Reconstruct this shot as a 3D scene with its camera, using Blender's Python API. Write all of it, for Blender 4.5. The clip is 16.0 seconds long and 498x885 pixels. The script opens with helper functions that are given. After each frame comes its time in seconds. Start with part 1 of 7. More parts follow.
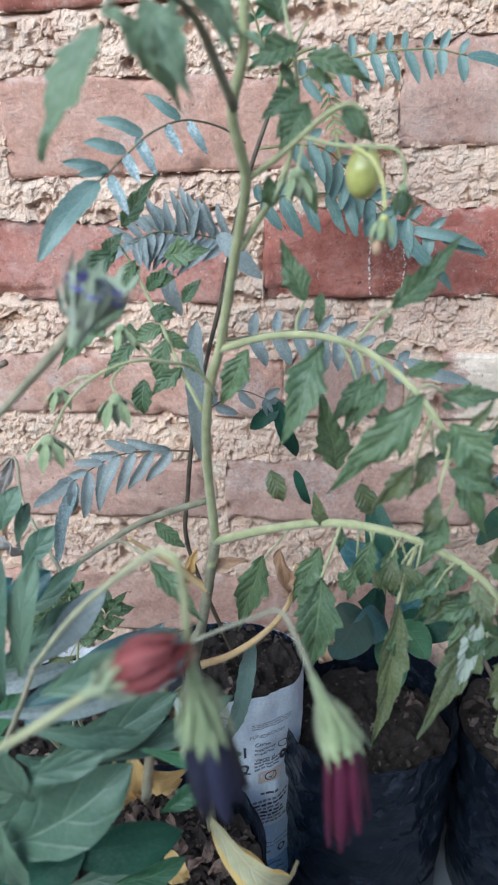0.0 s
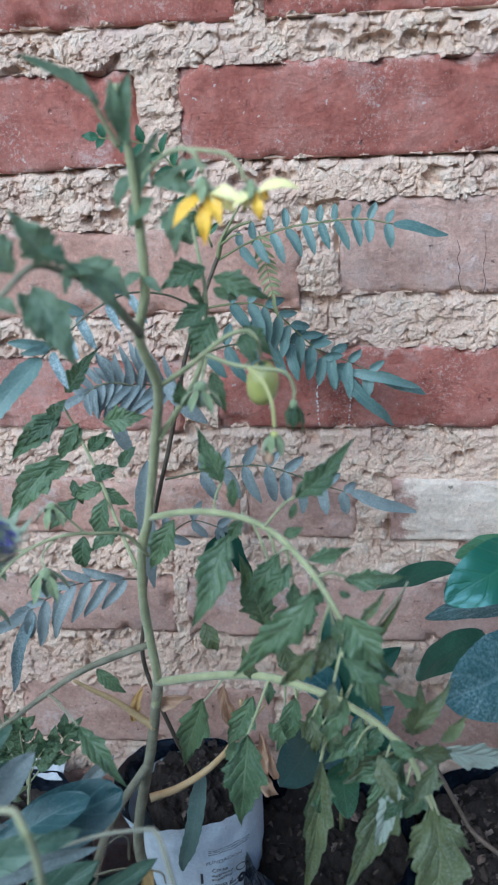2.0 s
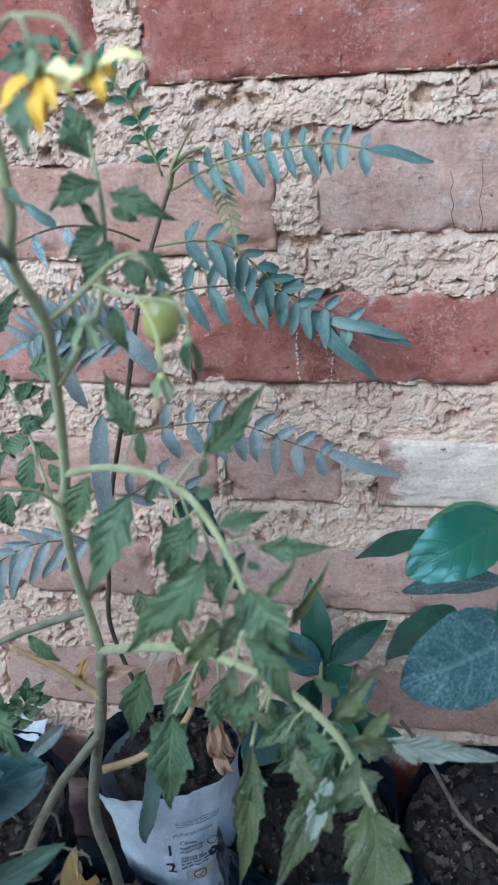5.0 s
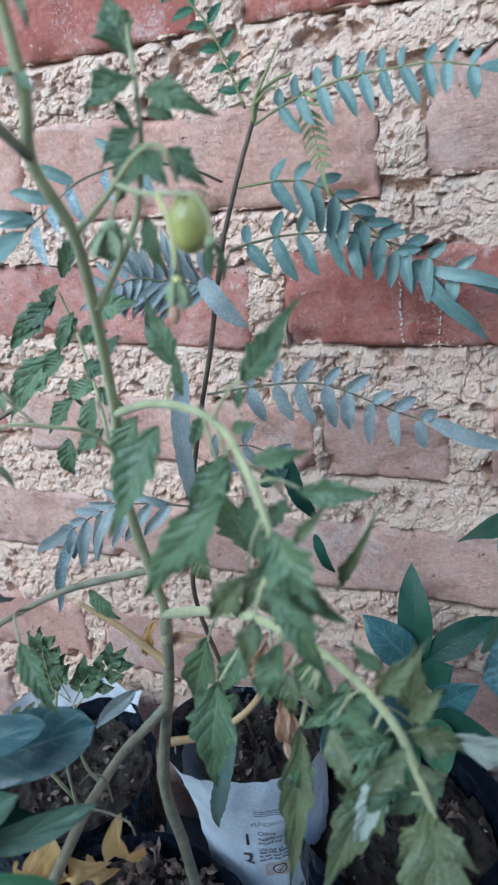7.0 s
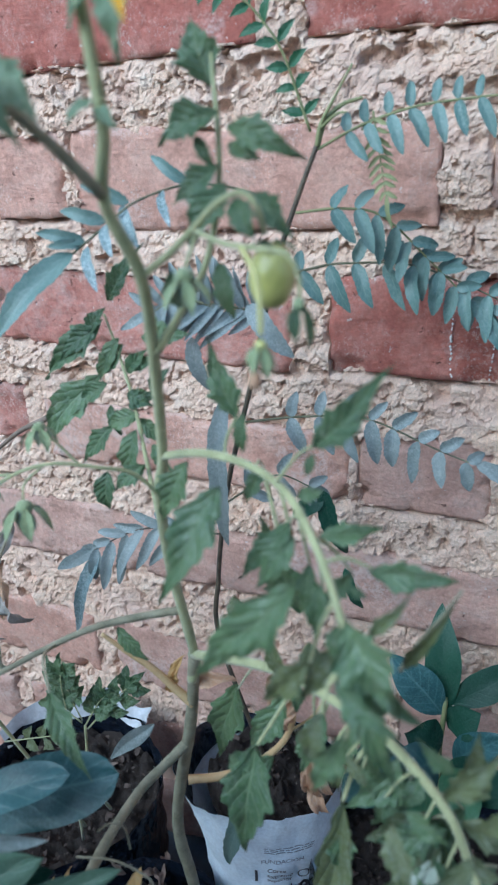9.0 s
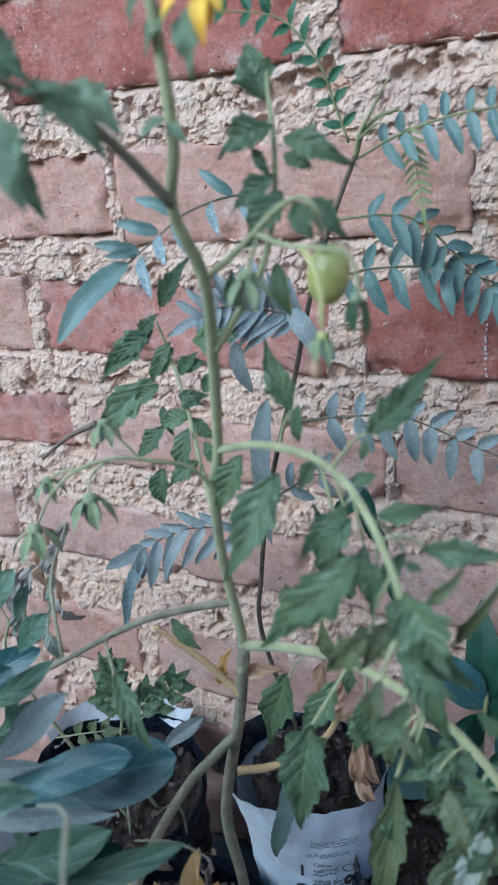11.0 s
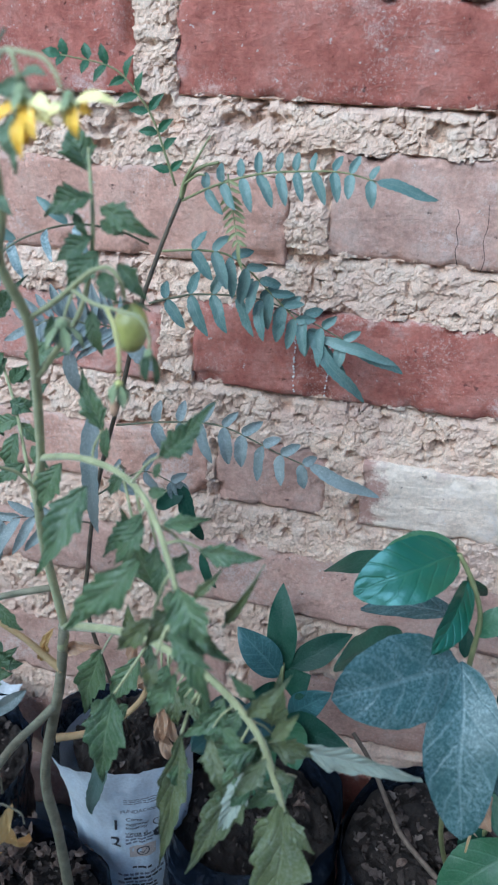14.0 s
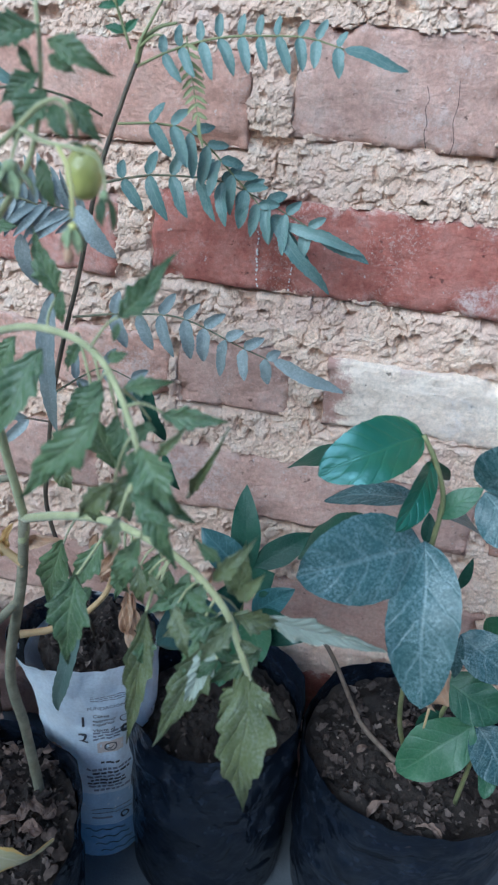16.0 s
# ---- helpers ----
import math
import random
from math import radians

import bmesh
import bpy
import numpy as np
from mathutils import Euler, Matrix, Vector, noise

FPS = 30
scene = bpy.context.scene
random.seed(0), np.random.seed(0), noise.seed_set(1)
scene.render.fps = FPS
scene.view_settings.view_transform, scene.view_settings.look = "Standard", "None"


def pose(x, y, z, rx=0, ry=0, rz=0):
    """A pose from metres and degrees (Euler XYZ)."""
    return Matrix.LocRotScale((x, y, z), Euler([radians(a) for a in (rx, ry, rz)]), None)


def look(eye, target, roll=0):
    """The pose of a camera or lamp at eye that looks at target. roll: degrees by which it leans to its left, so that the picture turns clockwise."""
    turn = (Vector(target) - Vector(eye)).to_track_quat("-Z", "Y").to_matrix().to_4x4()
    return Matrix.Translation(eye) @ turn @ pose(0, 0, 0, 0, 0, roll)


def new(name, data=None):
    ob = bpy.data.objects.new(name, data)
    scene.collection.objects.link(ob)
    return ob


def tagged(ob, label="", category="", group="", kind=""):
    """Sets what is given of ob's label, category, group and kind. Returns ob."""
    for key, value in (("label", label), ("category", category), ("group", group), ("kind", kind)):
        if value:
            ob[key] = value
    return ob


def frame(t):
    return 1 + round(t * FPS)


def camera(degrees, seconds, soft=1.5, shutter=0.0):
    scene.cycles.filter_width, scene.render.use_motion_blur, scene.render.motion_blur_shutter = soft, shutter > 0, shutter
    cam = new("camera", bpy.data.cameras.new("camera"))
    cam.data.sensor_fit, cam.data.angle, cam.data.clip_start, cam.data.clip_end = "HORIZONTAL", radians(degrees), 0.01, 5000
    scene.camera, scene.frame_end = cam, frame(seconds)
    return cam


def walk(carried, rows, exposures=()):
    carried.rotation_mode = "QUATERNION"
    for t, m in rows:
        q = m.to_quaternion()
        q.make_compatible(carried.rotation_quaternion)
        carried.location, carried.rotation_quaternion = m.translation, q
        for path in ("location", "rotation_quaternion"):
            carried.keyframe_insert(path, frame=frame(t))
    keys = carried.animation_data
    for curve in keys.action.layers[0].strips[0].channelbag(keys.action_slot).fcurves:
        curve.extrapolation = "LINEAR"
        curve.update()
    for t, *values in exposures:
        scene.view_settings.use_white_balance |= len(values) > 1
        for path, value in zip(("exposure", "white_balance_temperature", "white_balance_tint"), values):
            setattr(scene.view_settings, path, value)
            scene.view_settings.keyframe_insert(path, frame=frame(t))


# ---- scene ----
cam = camera(38.52, 16.0, soft=2.2)
cam.data.dof.use_dof = True
cam.data.dof.focus_distance = 0.50
cam.data.dof.aperture_fstop = 19.0
PATH = [
    (0.0, (-0.0537, -0.5146, 0.6472), (-0.0994, -0.0679, 0.4272), -1.68),
    (0.5, (-0.0437, -0.5062, 0.6626), (-0.0913, -0.0556, 0.4513), -1.62),
    (1.0, (-0.0303, -0.5167, 0.6772), (-0.0772, -0.0624, 0.4736), -2.39),
    (1.5, (-0.0219, -0.5176, 0.6985), (-0.0630, -0.0546, 0.5142), -1.80),
    (2.0, (-0.0160, -0.5096, 0.7013), (-0.0646, -0.0469, 0.5181), -1.92),
    (2.5, (-0.0118, -0.4902, 0.6832), (-0.0922, -0.0398, 0.4815), -3.59),
    (3.0, (-0.0125, -0.4788, 0.6811), (-0.0742, -0.0288, 0.4721), -2.19),
    (3.5, (-0.0052, -0.4711, 0.6804), (-0.0648, -0.0223, 0.4681), -2.15),
    (5.8, (0.0452, -0.4682, 0.6785), (-0.0797, -0.0270, 0.4791), -5.00),
    (6.0, (0.0484, -0.4611, 0.6562), (-0.0939, -0.0289, 0.4490), -6.40),
    (6.5, (0.0597, -0.4446, 0.6483), (-0.0991, -0.0190, 0.4393), -5.98),
    (7.0, (0.0578, -0.4423, 0.6431), (-0.1202, -0.0188, 0.4458), -5.57),
    (7.5, (0.0452, -0.4317, 0.6472), (-0.1382, -0.0097, 0.4515), -4.77),
    (8.0, (0.0308, -0.4255, 0.6488), (-0.1483, -0.0078, 0.4402), -2.54),
    (10.3, (0.0333, -0.4368, 0.6698), (-0.1589, -0.0153, 0.4817), -3.45),
    (10.5, (0.0275, -0.4406, 0.6694), (-0.1737, -0.0226, 0.4828), -4.40),
    (11.0, (0.0284, -0.4465, 0.6575), (-0.1687, -0.0291, 0.4652), -4.11),
    (11.5, (0.0136, -0.4482, 0.6305), (-0.2059, -0.0479, 0.4265), -6.11),
    (12.0, (0.0653, -0.4167, 0.6458), (-0.1403, -0.0104, 0.4391), -5.28),
    (12.5, (0.0684, -0.4296, 0.6680), (-0.1002, -0.0082, 0.4584), -2.98),
    (13.0, (0.0585, -0.4509, 0.6748), (-0.0794, -0.0205, 0.4608), 0.33),
    (13.5, (0.0624, -0.4656, 0.6820), (-0.0522, -0.0270, 0.4711), 1.17),
    (14.0, (0.0610, -0.4770, 0.6928), (-0.0389, -0.0335, 0.4847), 3.49),
    (14.5, (0.0632, -0.4786, 0.6979), (-0.0146, -0.0337, 0.4835), 4.97),
    (15.0, (0.0671, -0.4815, 0.6892), (-0.0025, -0.0417, 0.4617), 5.38),
    (15.5, (0.0626, -0.4744, 0.6655), (-0.0106, -0.0452, 0.4197), 4.70),
    (16.0, (0.0629, -0.4817, 0.6641), (-0.0040, -0.0514, 0.4185), 4.90),
]
EXPOSURE = 0.75
walk(cam, [(t, look(eye, target, roll)) for t, eye, target, roll in PATH], [(t, EXPOSURE + e, 4820 + 450 * max(0.0, 1.0 - t / 1.6), -1.5 + 2.5 * max(0.0, 1.0 - t / 1.6)) for t, e in ((0.0, 0.26), (0.5, 0.12), (1.0, 0.03), (2.0, -0.12), (2.5, -0.09), (3.5, 0.02), (6.0, 0.0), (7.0, 0.17), (8.0, 0.12), (10.5, 0.02), (11.5, -0.06), (12.0, -0.05), (12.5, 0.09), (13.0, 0.15), (14.5, 0.0), (16.0, 0.12))])

# ---- light: open shade under a bright sky ----
world = bpy.data.worlds.new("sky")
scene.world = world
world.use_nodes = True
wn, wl = world.node_tree.nodes, world.node_tree.links
sky = wn.new("ShaderNodeTexSky")
sky.sky_type = "NISHITA"
sky.sun_disc = False
sky.sun_elevation = radians(31)
sky.sun_rotation = radians(205)
sky.dust_density = 1.0
wl.new(sky.outputs["Color"], wn["Background"].inputs["Color"])
wn["Background"].inputs["Strength"].default_value = 0.10
sun_data = bpy.data.lights.new("sun", "SUN")
sun_data.energy = 2.7
sun_data.angle = radians(55)
sun_data.color = (1.0, 0.94, 0.87)
sun = new("sun", sun_data)
sun.matrix_world = look((-0.9, -1.5, 1.65), (0, 0, 0.4))

# ---- materials ----
def mat(name, rough=0.6, metal=0.0, coat=0.0):
    m = bpy.data.materials.new(name)
    m.use_nodes = True
    nt = m.node_tree
    bsdf = nt.nodes["Principled BSDF"]
    bsdf.inputs["Roughness"].default_value = rough
    bsdf.inputs["Metallic"].default_value = metal
    bsdf.inputs["Coat Weight"].default_value = coat
    return m, nt, bsdf


def noise_node(nt, scale, detail=4.0, rough=0.55, coord="Object", distort=0.0):
    tc = nt.nodes.new("ShaderNodeTexCoord")
    n = nt.nodes.new("ShaderNodeTexNoise")
    n.inputs["Scale"].default_value = scale
    n.inputs["Detail"].default_value = detail
    n.inputs["Roughness"].default_value = rough
    n.inputs["Distortion"].default_value = distort
    nt.links.new(tc.outputs[coord], n.inputs["Vector"])
    return n


def ramp(nt, source, stops):
    r = nt.nodes.new("ShaderNodeValToRGB")
    while len(r.color_ramp.elements) < len(stops):
        r.color_ramp.elements.new(0.5)
    for e, (pos, col) in zip(r.color_ramp.elements, stops):
        e.position = pos
        e.color = (*col, 1.0) if len(col) == 3 else col
    nt.links.new(source, r.inputs["Fac"])
    return r.outputs["Color"]


def grey(v):
    return (v, v, v)


def mix(nt, fac, a, b, mode="MIX"):
    x = nt.nodes.new("ShaderNodeMix")
    x.data_type, x.blend_type = "RGBA", mode
    for sock, v in ((x.inputs["Factor"], fac), (x.inputs["A"], a), (x.inputs["B"], b)):
        if isinstance(v, (int, float)):
            sock.default_value = v if sock.name == "Factor" else (v, v, v, 1)
        elif isinstance(v, tuple):
            sock.default_value = (*v[:3], 1.0)
        else:
            nt.links.new(v, sock)
    return x.outputs["Result"]


def math_node(nt, op, a, b=0.0, c=0.0):
    x = nt.nodes.new("ShaderNodeMath")
    x.operation = op
    for sock, v in zip(x.inputs, (a, b, c)):
        if isinstance(v, (int, float)):
            sock.default_value = v
        else:
            nt.links.new(v, sock)
    return x.outputs[0]


def bump(nt, bsdf, height, dist, strength=1.0):
    b = nt.nodes.new("ShaderNodeBump")
    b.inputs["Strength"].default_value = strength
    b.inputs["Distance"].default_value = dist
    nt.links.new(height, b.inputs["Height"])
    nt.links.new(b.outputs["Normal"], bsdf.inputs["Normal"])
    return b


def brick_material(name, dark, mid, light, white=0.45, chalk=(0.62, 0.52, 0.46), bare=0.0):
    m, nt, bsdf = mat(name, 0.9)
    info = nt.nodes.new("ShaderNodeObjectInfo")
    off = nt.nodes.new("ShaderNodeVectorMath")
    off.operation = "MULTIPLY_ADD"
    tc = nt.nodes.new("ShaderNodeTexCoord")
    nt.links.new(info.outputs["Random"], off.inputs[0])
    off.inputs[1].default_value = (7.0, 3.0, 5.0)
    nt.links.new(tc.outputs["Object"], off.inputs[2])

    def nz(scale, detail, rough=0.6, dis=0.0):
        n = noise_node(nt, scale, detail, rough, distort=dis)
        nt.links.new(off.outputs[0], n.inputs["Vector"])
        return n.outputs["Fac"]

    base = ramp(nt, nz(34, 9, 0.72), [(0.32, dark), (0.5, mid), (0.68, light)])
    grain = ramp(nt, nz(300, 6, 0.8), [(0.25, grey(0.5)), (0.75, grey(1.35))])
    col = mix(nt, 0.75, base, grain, "MULTIPLY")
    # lime bloom and dust in patches
    bloom = ramp(nt, nz(30, 10, 0.78), [(1 - white, grey(0)), (1 - white + 0.26, grey(1))])
    col = mix(nt, math_node(nt, "MULTIPLY", bloom, 0.65), col, chalk)
    stain = ramp(nt, nz(17, 7, 0.7), [(0.50, grey(0)), (0.70, grey(1))])
    col = mix(nt, math_node(nt, "MULTIPLY", stain, 0.45), col, dark)
    crust = math_node(nt, "MULTIPLY", ramp(nt, nz(13, 3, 0.5), [(0.60, grey(0)), (0.68, grey(1))]), ramp(nt, nz(120, 10, 0.85), [(0.47, grey(0)), (0.56, grey(1))]))
    col = mix(nt, math_node(nt, "MULTIPLY", crust, 0.55), col, (0.80, 0.70, 0.64))
    # mortar dust smeared in from the edges
    uv = nt.nodes.new("ShaderNodeUVMap")
    sep = nt.nodes.new("ShaderNodeSeparateXYZ")
    nt.links.new(uv.outputs["UV"], sep.inputs[0])
    rim = math_node(nt, "ABSOLUTE", math_node(nt, "SUBTRACT", sep.outputs["Y"], 0.45))
    worn = ramp(nt, math_node(nt, "ADD", rim, math_node(nt, "MULTIPLY", math_node(nt, "SUBTRACT", nz(38, 10, 0.8), 0.5), 1.5)), [(0.50, grey(0)), (0.62, grey(1))])
    col = mix(nt, math_node(nt, "MULTIPLY", worn, 0.6), col, (0.70, 0.52, 0.44))
    if bare:
        end = ramp(nt, math_node(nt, "ADD", sep.outputs["X"], math_node(nt, "MULTIPLY", math_node(nt, "SUBTRACT", nz(60, 8, 0.75), 0.5), 1.6)), [(bare, grey(1)), (bare + 0.2, grey(0))])
        col = mix(nt, math_node(nt, "MULTIPLY", end, 0.85), col, (0.46, 0.25, 0.20))
        black = math_node(nt, "MULTIPLY", ramp(nt, nz(500, 5, 0.7), [(0.58, grey(0)), (0.66, grey(1))]), ramp(nt, nz(24, 3, 0.5), [(0.52, grey(0)), (0.66, grey(1))]))
        col = mix(nt, math_node(nt, "MULTIPLY", black, 0.6), col, (0.12, 0.09, 0.08))
    flecks = math_node(nt, "MULTIPLY", ramp(nt, nz(420, 6, 0.75), [(0.52, grey(0)), (0.60, grey(1))]), ramp(nt, nz(26, 4, 0.6), [(0.46, grey(0)), (0.62, grey(1))]))
    col = mix(nt, math_node(nt, "MULTIPLY", flecks, 0.5), col, (0.74, 0.58, 0.50))
    specks = ramp(nt, nz(260, 2, 0.5), [(0.70, grey(0)), (0.74, grey(1))])
    col = mix(nt, math_node(nt, "MULTIPLY", specks, 0.6), col, (0.66, 0.60, 0.54))
    pits = ramp(nt, nz(170, 3, 0.6), [(0.27, grey(1)), (0.33, grey(0))])
    col = mix(nt, math_node(nt, "MULTIPLY", pits, 0.6), col, (0.07, 0.03, 0.025))
    nt.links.new(col, bsdf.inputs["Base Color"])
    h = math_node(nt, "ADD", math_node(nt, "MULTIPLY", nz(110, 10, 0.78), 1.0), math_node(nt, "MULTIPLY", pits, -0.5))
    scrape = nt.nodes.new("ShaderNodeMapping")
    scrape.inputs["Scale"].default_value = (0.35, 1.0, 1.0)
    nt.links.new(off.outputs[0], scrape.inputs["Vector"])
    drag = noise_node(nt, 330, 6, 0.7)
    nt.links.new(scrape.outputs[0], drag.inputs["Vector"])
    h = math_node(nt, "ADD", h, math_node(nt, "MULTIPLY", drag.outputs["Fac"], 0.45))
    bump(nt, bsdf, math_node(nt, "ADD", h, math_node(nt, "MULTIPLY", math_node(nt, "ADD", crust, flecks), 0.06)), 0.0030, 1.0)
    return m


def mortar_material():
    m, nt, bsdf = mat("mortar", 0.95)
    a = noise_node(nt, 55, 8, 0.68).outputs["Fac"]
    base = ramp(nt, a, [(0.28, (0.74, 0.485, 0.345)), (0.5, (0.95, 0.705, 0.53)), (0.75, (0.97, 0.82, 0.665))])
    sand = ramp(nt, noise_node(nt, 620, 6, 0.8).outputs["Fac"], [(0.28, grey(0.55)), (0.72, grey(1.3))])
    col = mix(nt, 0.8, base, sand, "MULTIPLY")
    patch = ramp(nt, noise_node(nt, 15, 7, 0.7).outputs["Fac"], [(0.42, grey(0)), (0.62, grey(1))])
    col = mix(nt, math_node(nt, "MULTIPLY", patch, 0.4), col, (0.76, 0.555, 0.45))
    pink = ramp(nt, noise_node(nt, 17, 4, 0.6).outputs["Fac"], [(0.5, grey(0)), (0.66, grey(1))])
    col = mix(nt, math_node(nt, "MULTIPLY", pink, 0.45), col, (0.74, 0.51, 0.43))
    nt.links.new(col, bsdf.inputs["Base Color"])
    h = math_node(nt, "ADD", noise_node(nt, 240, 10, 0.85).outputs["Fac"], math_node(nt, "MULTIPLY", noise_node(nt, 900, 3, 0.7).outputs["Fac"], 0.4))
    bump(nt, bsdf, h, 0.0026, 1.0)
    return m


def leaf_material(name, dark, light, vein, rough=0.5, nveins=7.0, slant=2.2, dust=0.0, pass_light=0.2, vein_amount=0.5, edge=None, coat=0.0, dustcol=(0.55, 0.60, 0.58), relief=0.6, groove=0.6, quilt=1.0):
    m, nt, bsdf = mat(name, rough, coat=coat)
    bsdf.inputs["Coat Roughness"].default_value = 0.25
    uv = nt.nodes.new("ShaderNodeUVMap")
    sep = nt.nodes.new("ShaderNodeSeparateXYZ")
    nt.links.new(uv.outputs["UV"], sep.inputs[0])
    u = sep.outputs["X"]
    v = math_node(nt, "ABSOLUTE", math_node(nt, "MULTIPLY_ADD", sep.outputs["Y"], 2.0, -1.0))
    mid = ramp(nt, v, [(0.025, grey(1)), (0.075, grey(0))])
    wob = noise_node(nt, 90, 2).outputs["Fac"]
    ph = math_node(nt, "FRACT", math_node(nt, "ADD", math_node(nt, "MULTIPLY", u, nveins), math_node(nt, "ADD", math_node(nt, "MULTIPLY", v, -slant), math_node(nt, "MULTIPLY", wob, 0.5))))
    tri = math_node(nt, "ABSOLUTE", math_node(nt, "SUBTRACT", ph, 0.5))
    side = ramp(nt, tri, [(0.035, grey(1)), (0.11, grey(0))])
    veins = math_node(nt, "MAXIMUM", mid, math_node(nt, "MULTIPLY", side, 0.6))
    info = nt.nodes.new("ShaderNodeObjectInfo")
    n1 = noise_node(nt, 60, 5, 0.6).outputs["Fac"]
    mixv = math_node(nt, "ADD", math_node(nt, "MULTIPLY", n1, 0.75), math_node(nt, "MULTIPLY", info.outputs["Random"], 0.35))
    col = ramp(nt, mixv, [(0.32, dark), (0.78, light)])
    if edge:
        e = ramp(nt, math_node(nt, "ADD", v, math_node(nt, "MULTIPLY", n1, 0.5)), [(0.95, grey(0)), (1.25, grey(1))])
        col = mix(nt, e, col, edge)
    col = mix(nt, math_node(nt, "MULTIPLY", veins, vein_amount), col, vein)
    if dust:
        d = ramp(nt, noise_node(nt, 640, 9, 0.8).outputs["Fac"], [(0.44, grey(0)), (0.72, grey(1))])
        area = ramp(nt, noise_node(nt, 55, 6, 0.7).outputs["Fac"], [(0.36, grey(0.35)), (0.66, grey(1.5))])
        d = math_node(nt, "MULTIPLY", d, area)
        col = mix(nt, math_node(nt, "MULTIPLY", d, dust), col, dustcol)
    nt.links.new(col, bsdf.inputs["Base Color"])
    h = math_node(nt, "ADD", math_node(nt, "MULTIPLY", veins, -groove), math_node(nt, "ADD", math_node(nt, "MULTIPLY", tri, relief), math_node(nt, "MULTIPLY", noise_node(nt, 500, 3).outputs["Fac"], 0.35)))
    bump(nt, bsdf, h, 0.0008 * quilt, min(1.0, 0.6 * quilt))
    tr = nt.nodes.new("ShaderNodeBsdfTranslucent")
    nt.links.new(col, tr.inputs["Color"])
    ms = nt.nodes.new("ShaderNodeMixShader")
    ms.inputs[0].default_value = pass_light
    nt.links.new(bsdf.outputs[0], ms.inputs[1])
    nt.links.new(tr.outputs[0], ms.inputs[2])
    nt.links.new(ms.outputs[0], nt.nodes["Material Output"].inputs["Surface"])
    return m


def plain(name, a, b, rough=0.6, scale=80, fine=600, dist=0.0006, coat=0.0, sheen=0.0):
    m, nt, bsdf = mat(name, rough, coat=coat)
    bsdf.inputs["Sheen Weight"].default_value = sheen
    n = noise_node(nt, scale, 5, 0.6).outputs["Fac"]
    col = ramp(nt, n, [(0.3, a), (0.7, b)])
    fn = noise_node(nt, fine, 3, 0.6).outputs["Fac"]
    col = mix(nt, 0.5, col, ramp(nt, fn, [(0.2, grey(0.7)), (0.8, grey(1.25))]), "MULTIPLY")
    nt.links.new(col, bsdf.inputs["Base Color"])
    bump(nt, bsdf, math_node(nt, "ADD", n, fn), dist, 0.6)
    return m


def film_material():
    """Thin black plastic film: sharp creases, dust and pale scuffs that also paint highlights."""
    m, nt, bsdf = mat("black_film", 0.25)
    bsdf.inputs["Specular IOR Level"].default_value = 0.5
    base = ramp(nt, noise_node(nt, 30, 5).outputs["Fac"], [(0.3, (0.004, 0.006, 0.011)), (0.7, (0.008, 0.012, 0.022))])
    # bluish dust and pale scuffs, strengthened to paint in sheen and wrinkle highlights
    dust = ramp(nt, noise_node(nt, 55, 10, 0.8).outputs["Fac"], [(0.50, grey(0)), (0.78, grey(1))])
    col = mix(nt, math_node(nt, "MULTIPLY", dust, 0.28), base, (0.12, 0.14, 0.18))
    scuff_glint = math_node(nt, "MULTIPLY", ramp(nt, noise_node(nt, 160, 5, 0.7).outputs["Fac"], [(0.66, grey(0)), (0.72, grey(1))]), ramp(nt, noise_node(nt, 22, 3).outputs["Fac"], [(0.5, grey(0)), (0.62, grey(1))]))
    col = mix(nt, math_node(nt, "MULTIPLY", scuff_glint, 0.6), col, (0.30, 0.32, 0.35))
    nt.links.new(col, bsdf.inputs["Base Color"])
    fold = math_node(nt, "ABSOLUTE", math_node(nt, "SUBTRACT", noise_node(nt, 20, 3, 0.5, distort=0.5).outputs["Fac"], 0.5))
    h = math_node(nt, "ADD", math_node(nt, "MULTIPLY", fold, 2.0), math_node(nt, "MULTIPLY", noise_node(nt, 90, 3).outputs["Fac"], 0.2))
    bump(nt, bsdf, h, 0.008, 0.95)
    return m


def litter_material():
    m, nt, bsdf = mat("leaf_litter", 0.9)
    geo = nt.nodes.new("ShaderNodeNewGeometry")
    base = ramp(nt, geo.outputs["Random Per Island"], [(0.0, (0.020, 0.014, 0.011)), (0.5, (0.066, 0.047, 0.038)), (0.9, (0.120, 0.090, 0.074)), (1.0, (0.20, 0.158, 0.132))])
    n = noise_node(nt, 350, 5, 0.7).outputs["Fac"]
    col = mix(nt, 0.8, base, ramp(nt, n, [(0.25, grey(0.45)), (0.75, grey(1.35))]), "MULTIPLY")
    nt.links.new(col, bsdf.inputs["Base Color"])
    bump(nt, bsdf, n, 0.0015, 0.8)
    return m


M = {}
M["brick_red"] = brick_material("brick_red", (0.30, 0.086, 0.060), (0.43, 0.150, 0.110), (0.53, 0.255, 0.20), 0.44)
M["brick_pink"] = brick_material("brick_pink", (0.45, 0.245, 0.18), (0.62, 0.36, 0.272), (0.71, 0.475, 0.375), 0.46)
M["brick_dusty"] = brick_material("brick_dusty", (0.45, 0.27, 0.205), (0.61, 0.38, 0.30), (0.70, 0.495, 0.40), 0.48)
M["brick_rose"] = brick_material("brick_rose", (0.37, 0.135, 0.10), (0.52, 0.228, 0.175), (0.62, 0.355, 0.285), 0.54)
M["brick_white"] = brick_material("brick_white", (0.68, 0.52, 0.40), (0.90, 0.73, 0.58), (0.95, 0.82, 0.68), 0.5, (0.95, 0.80, 0.66), 0.12)
M["mortar"] = mortar_material()
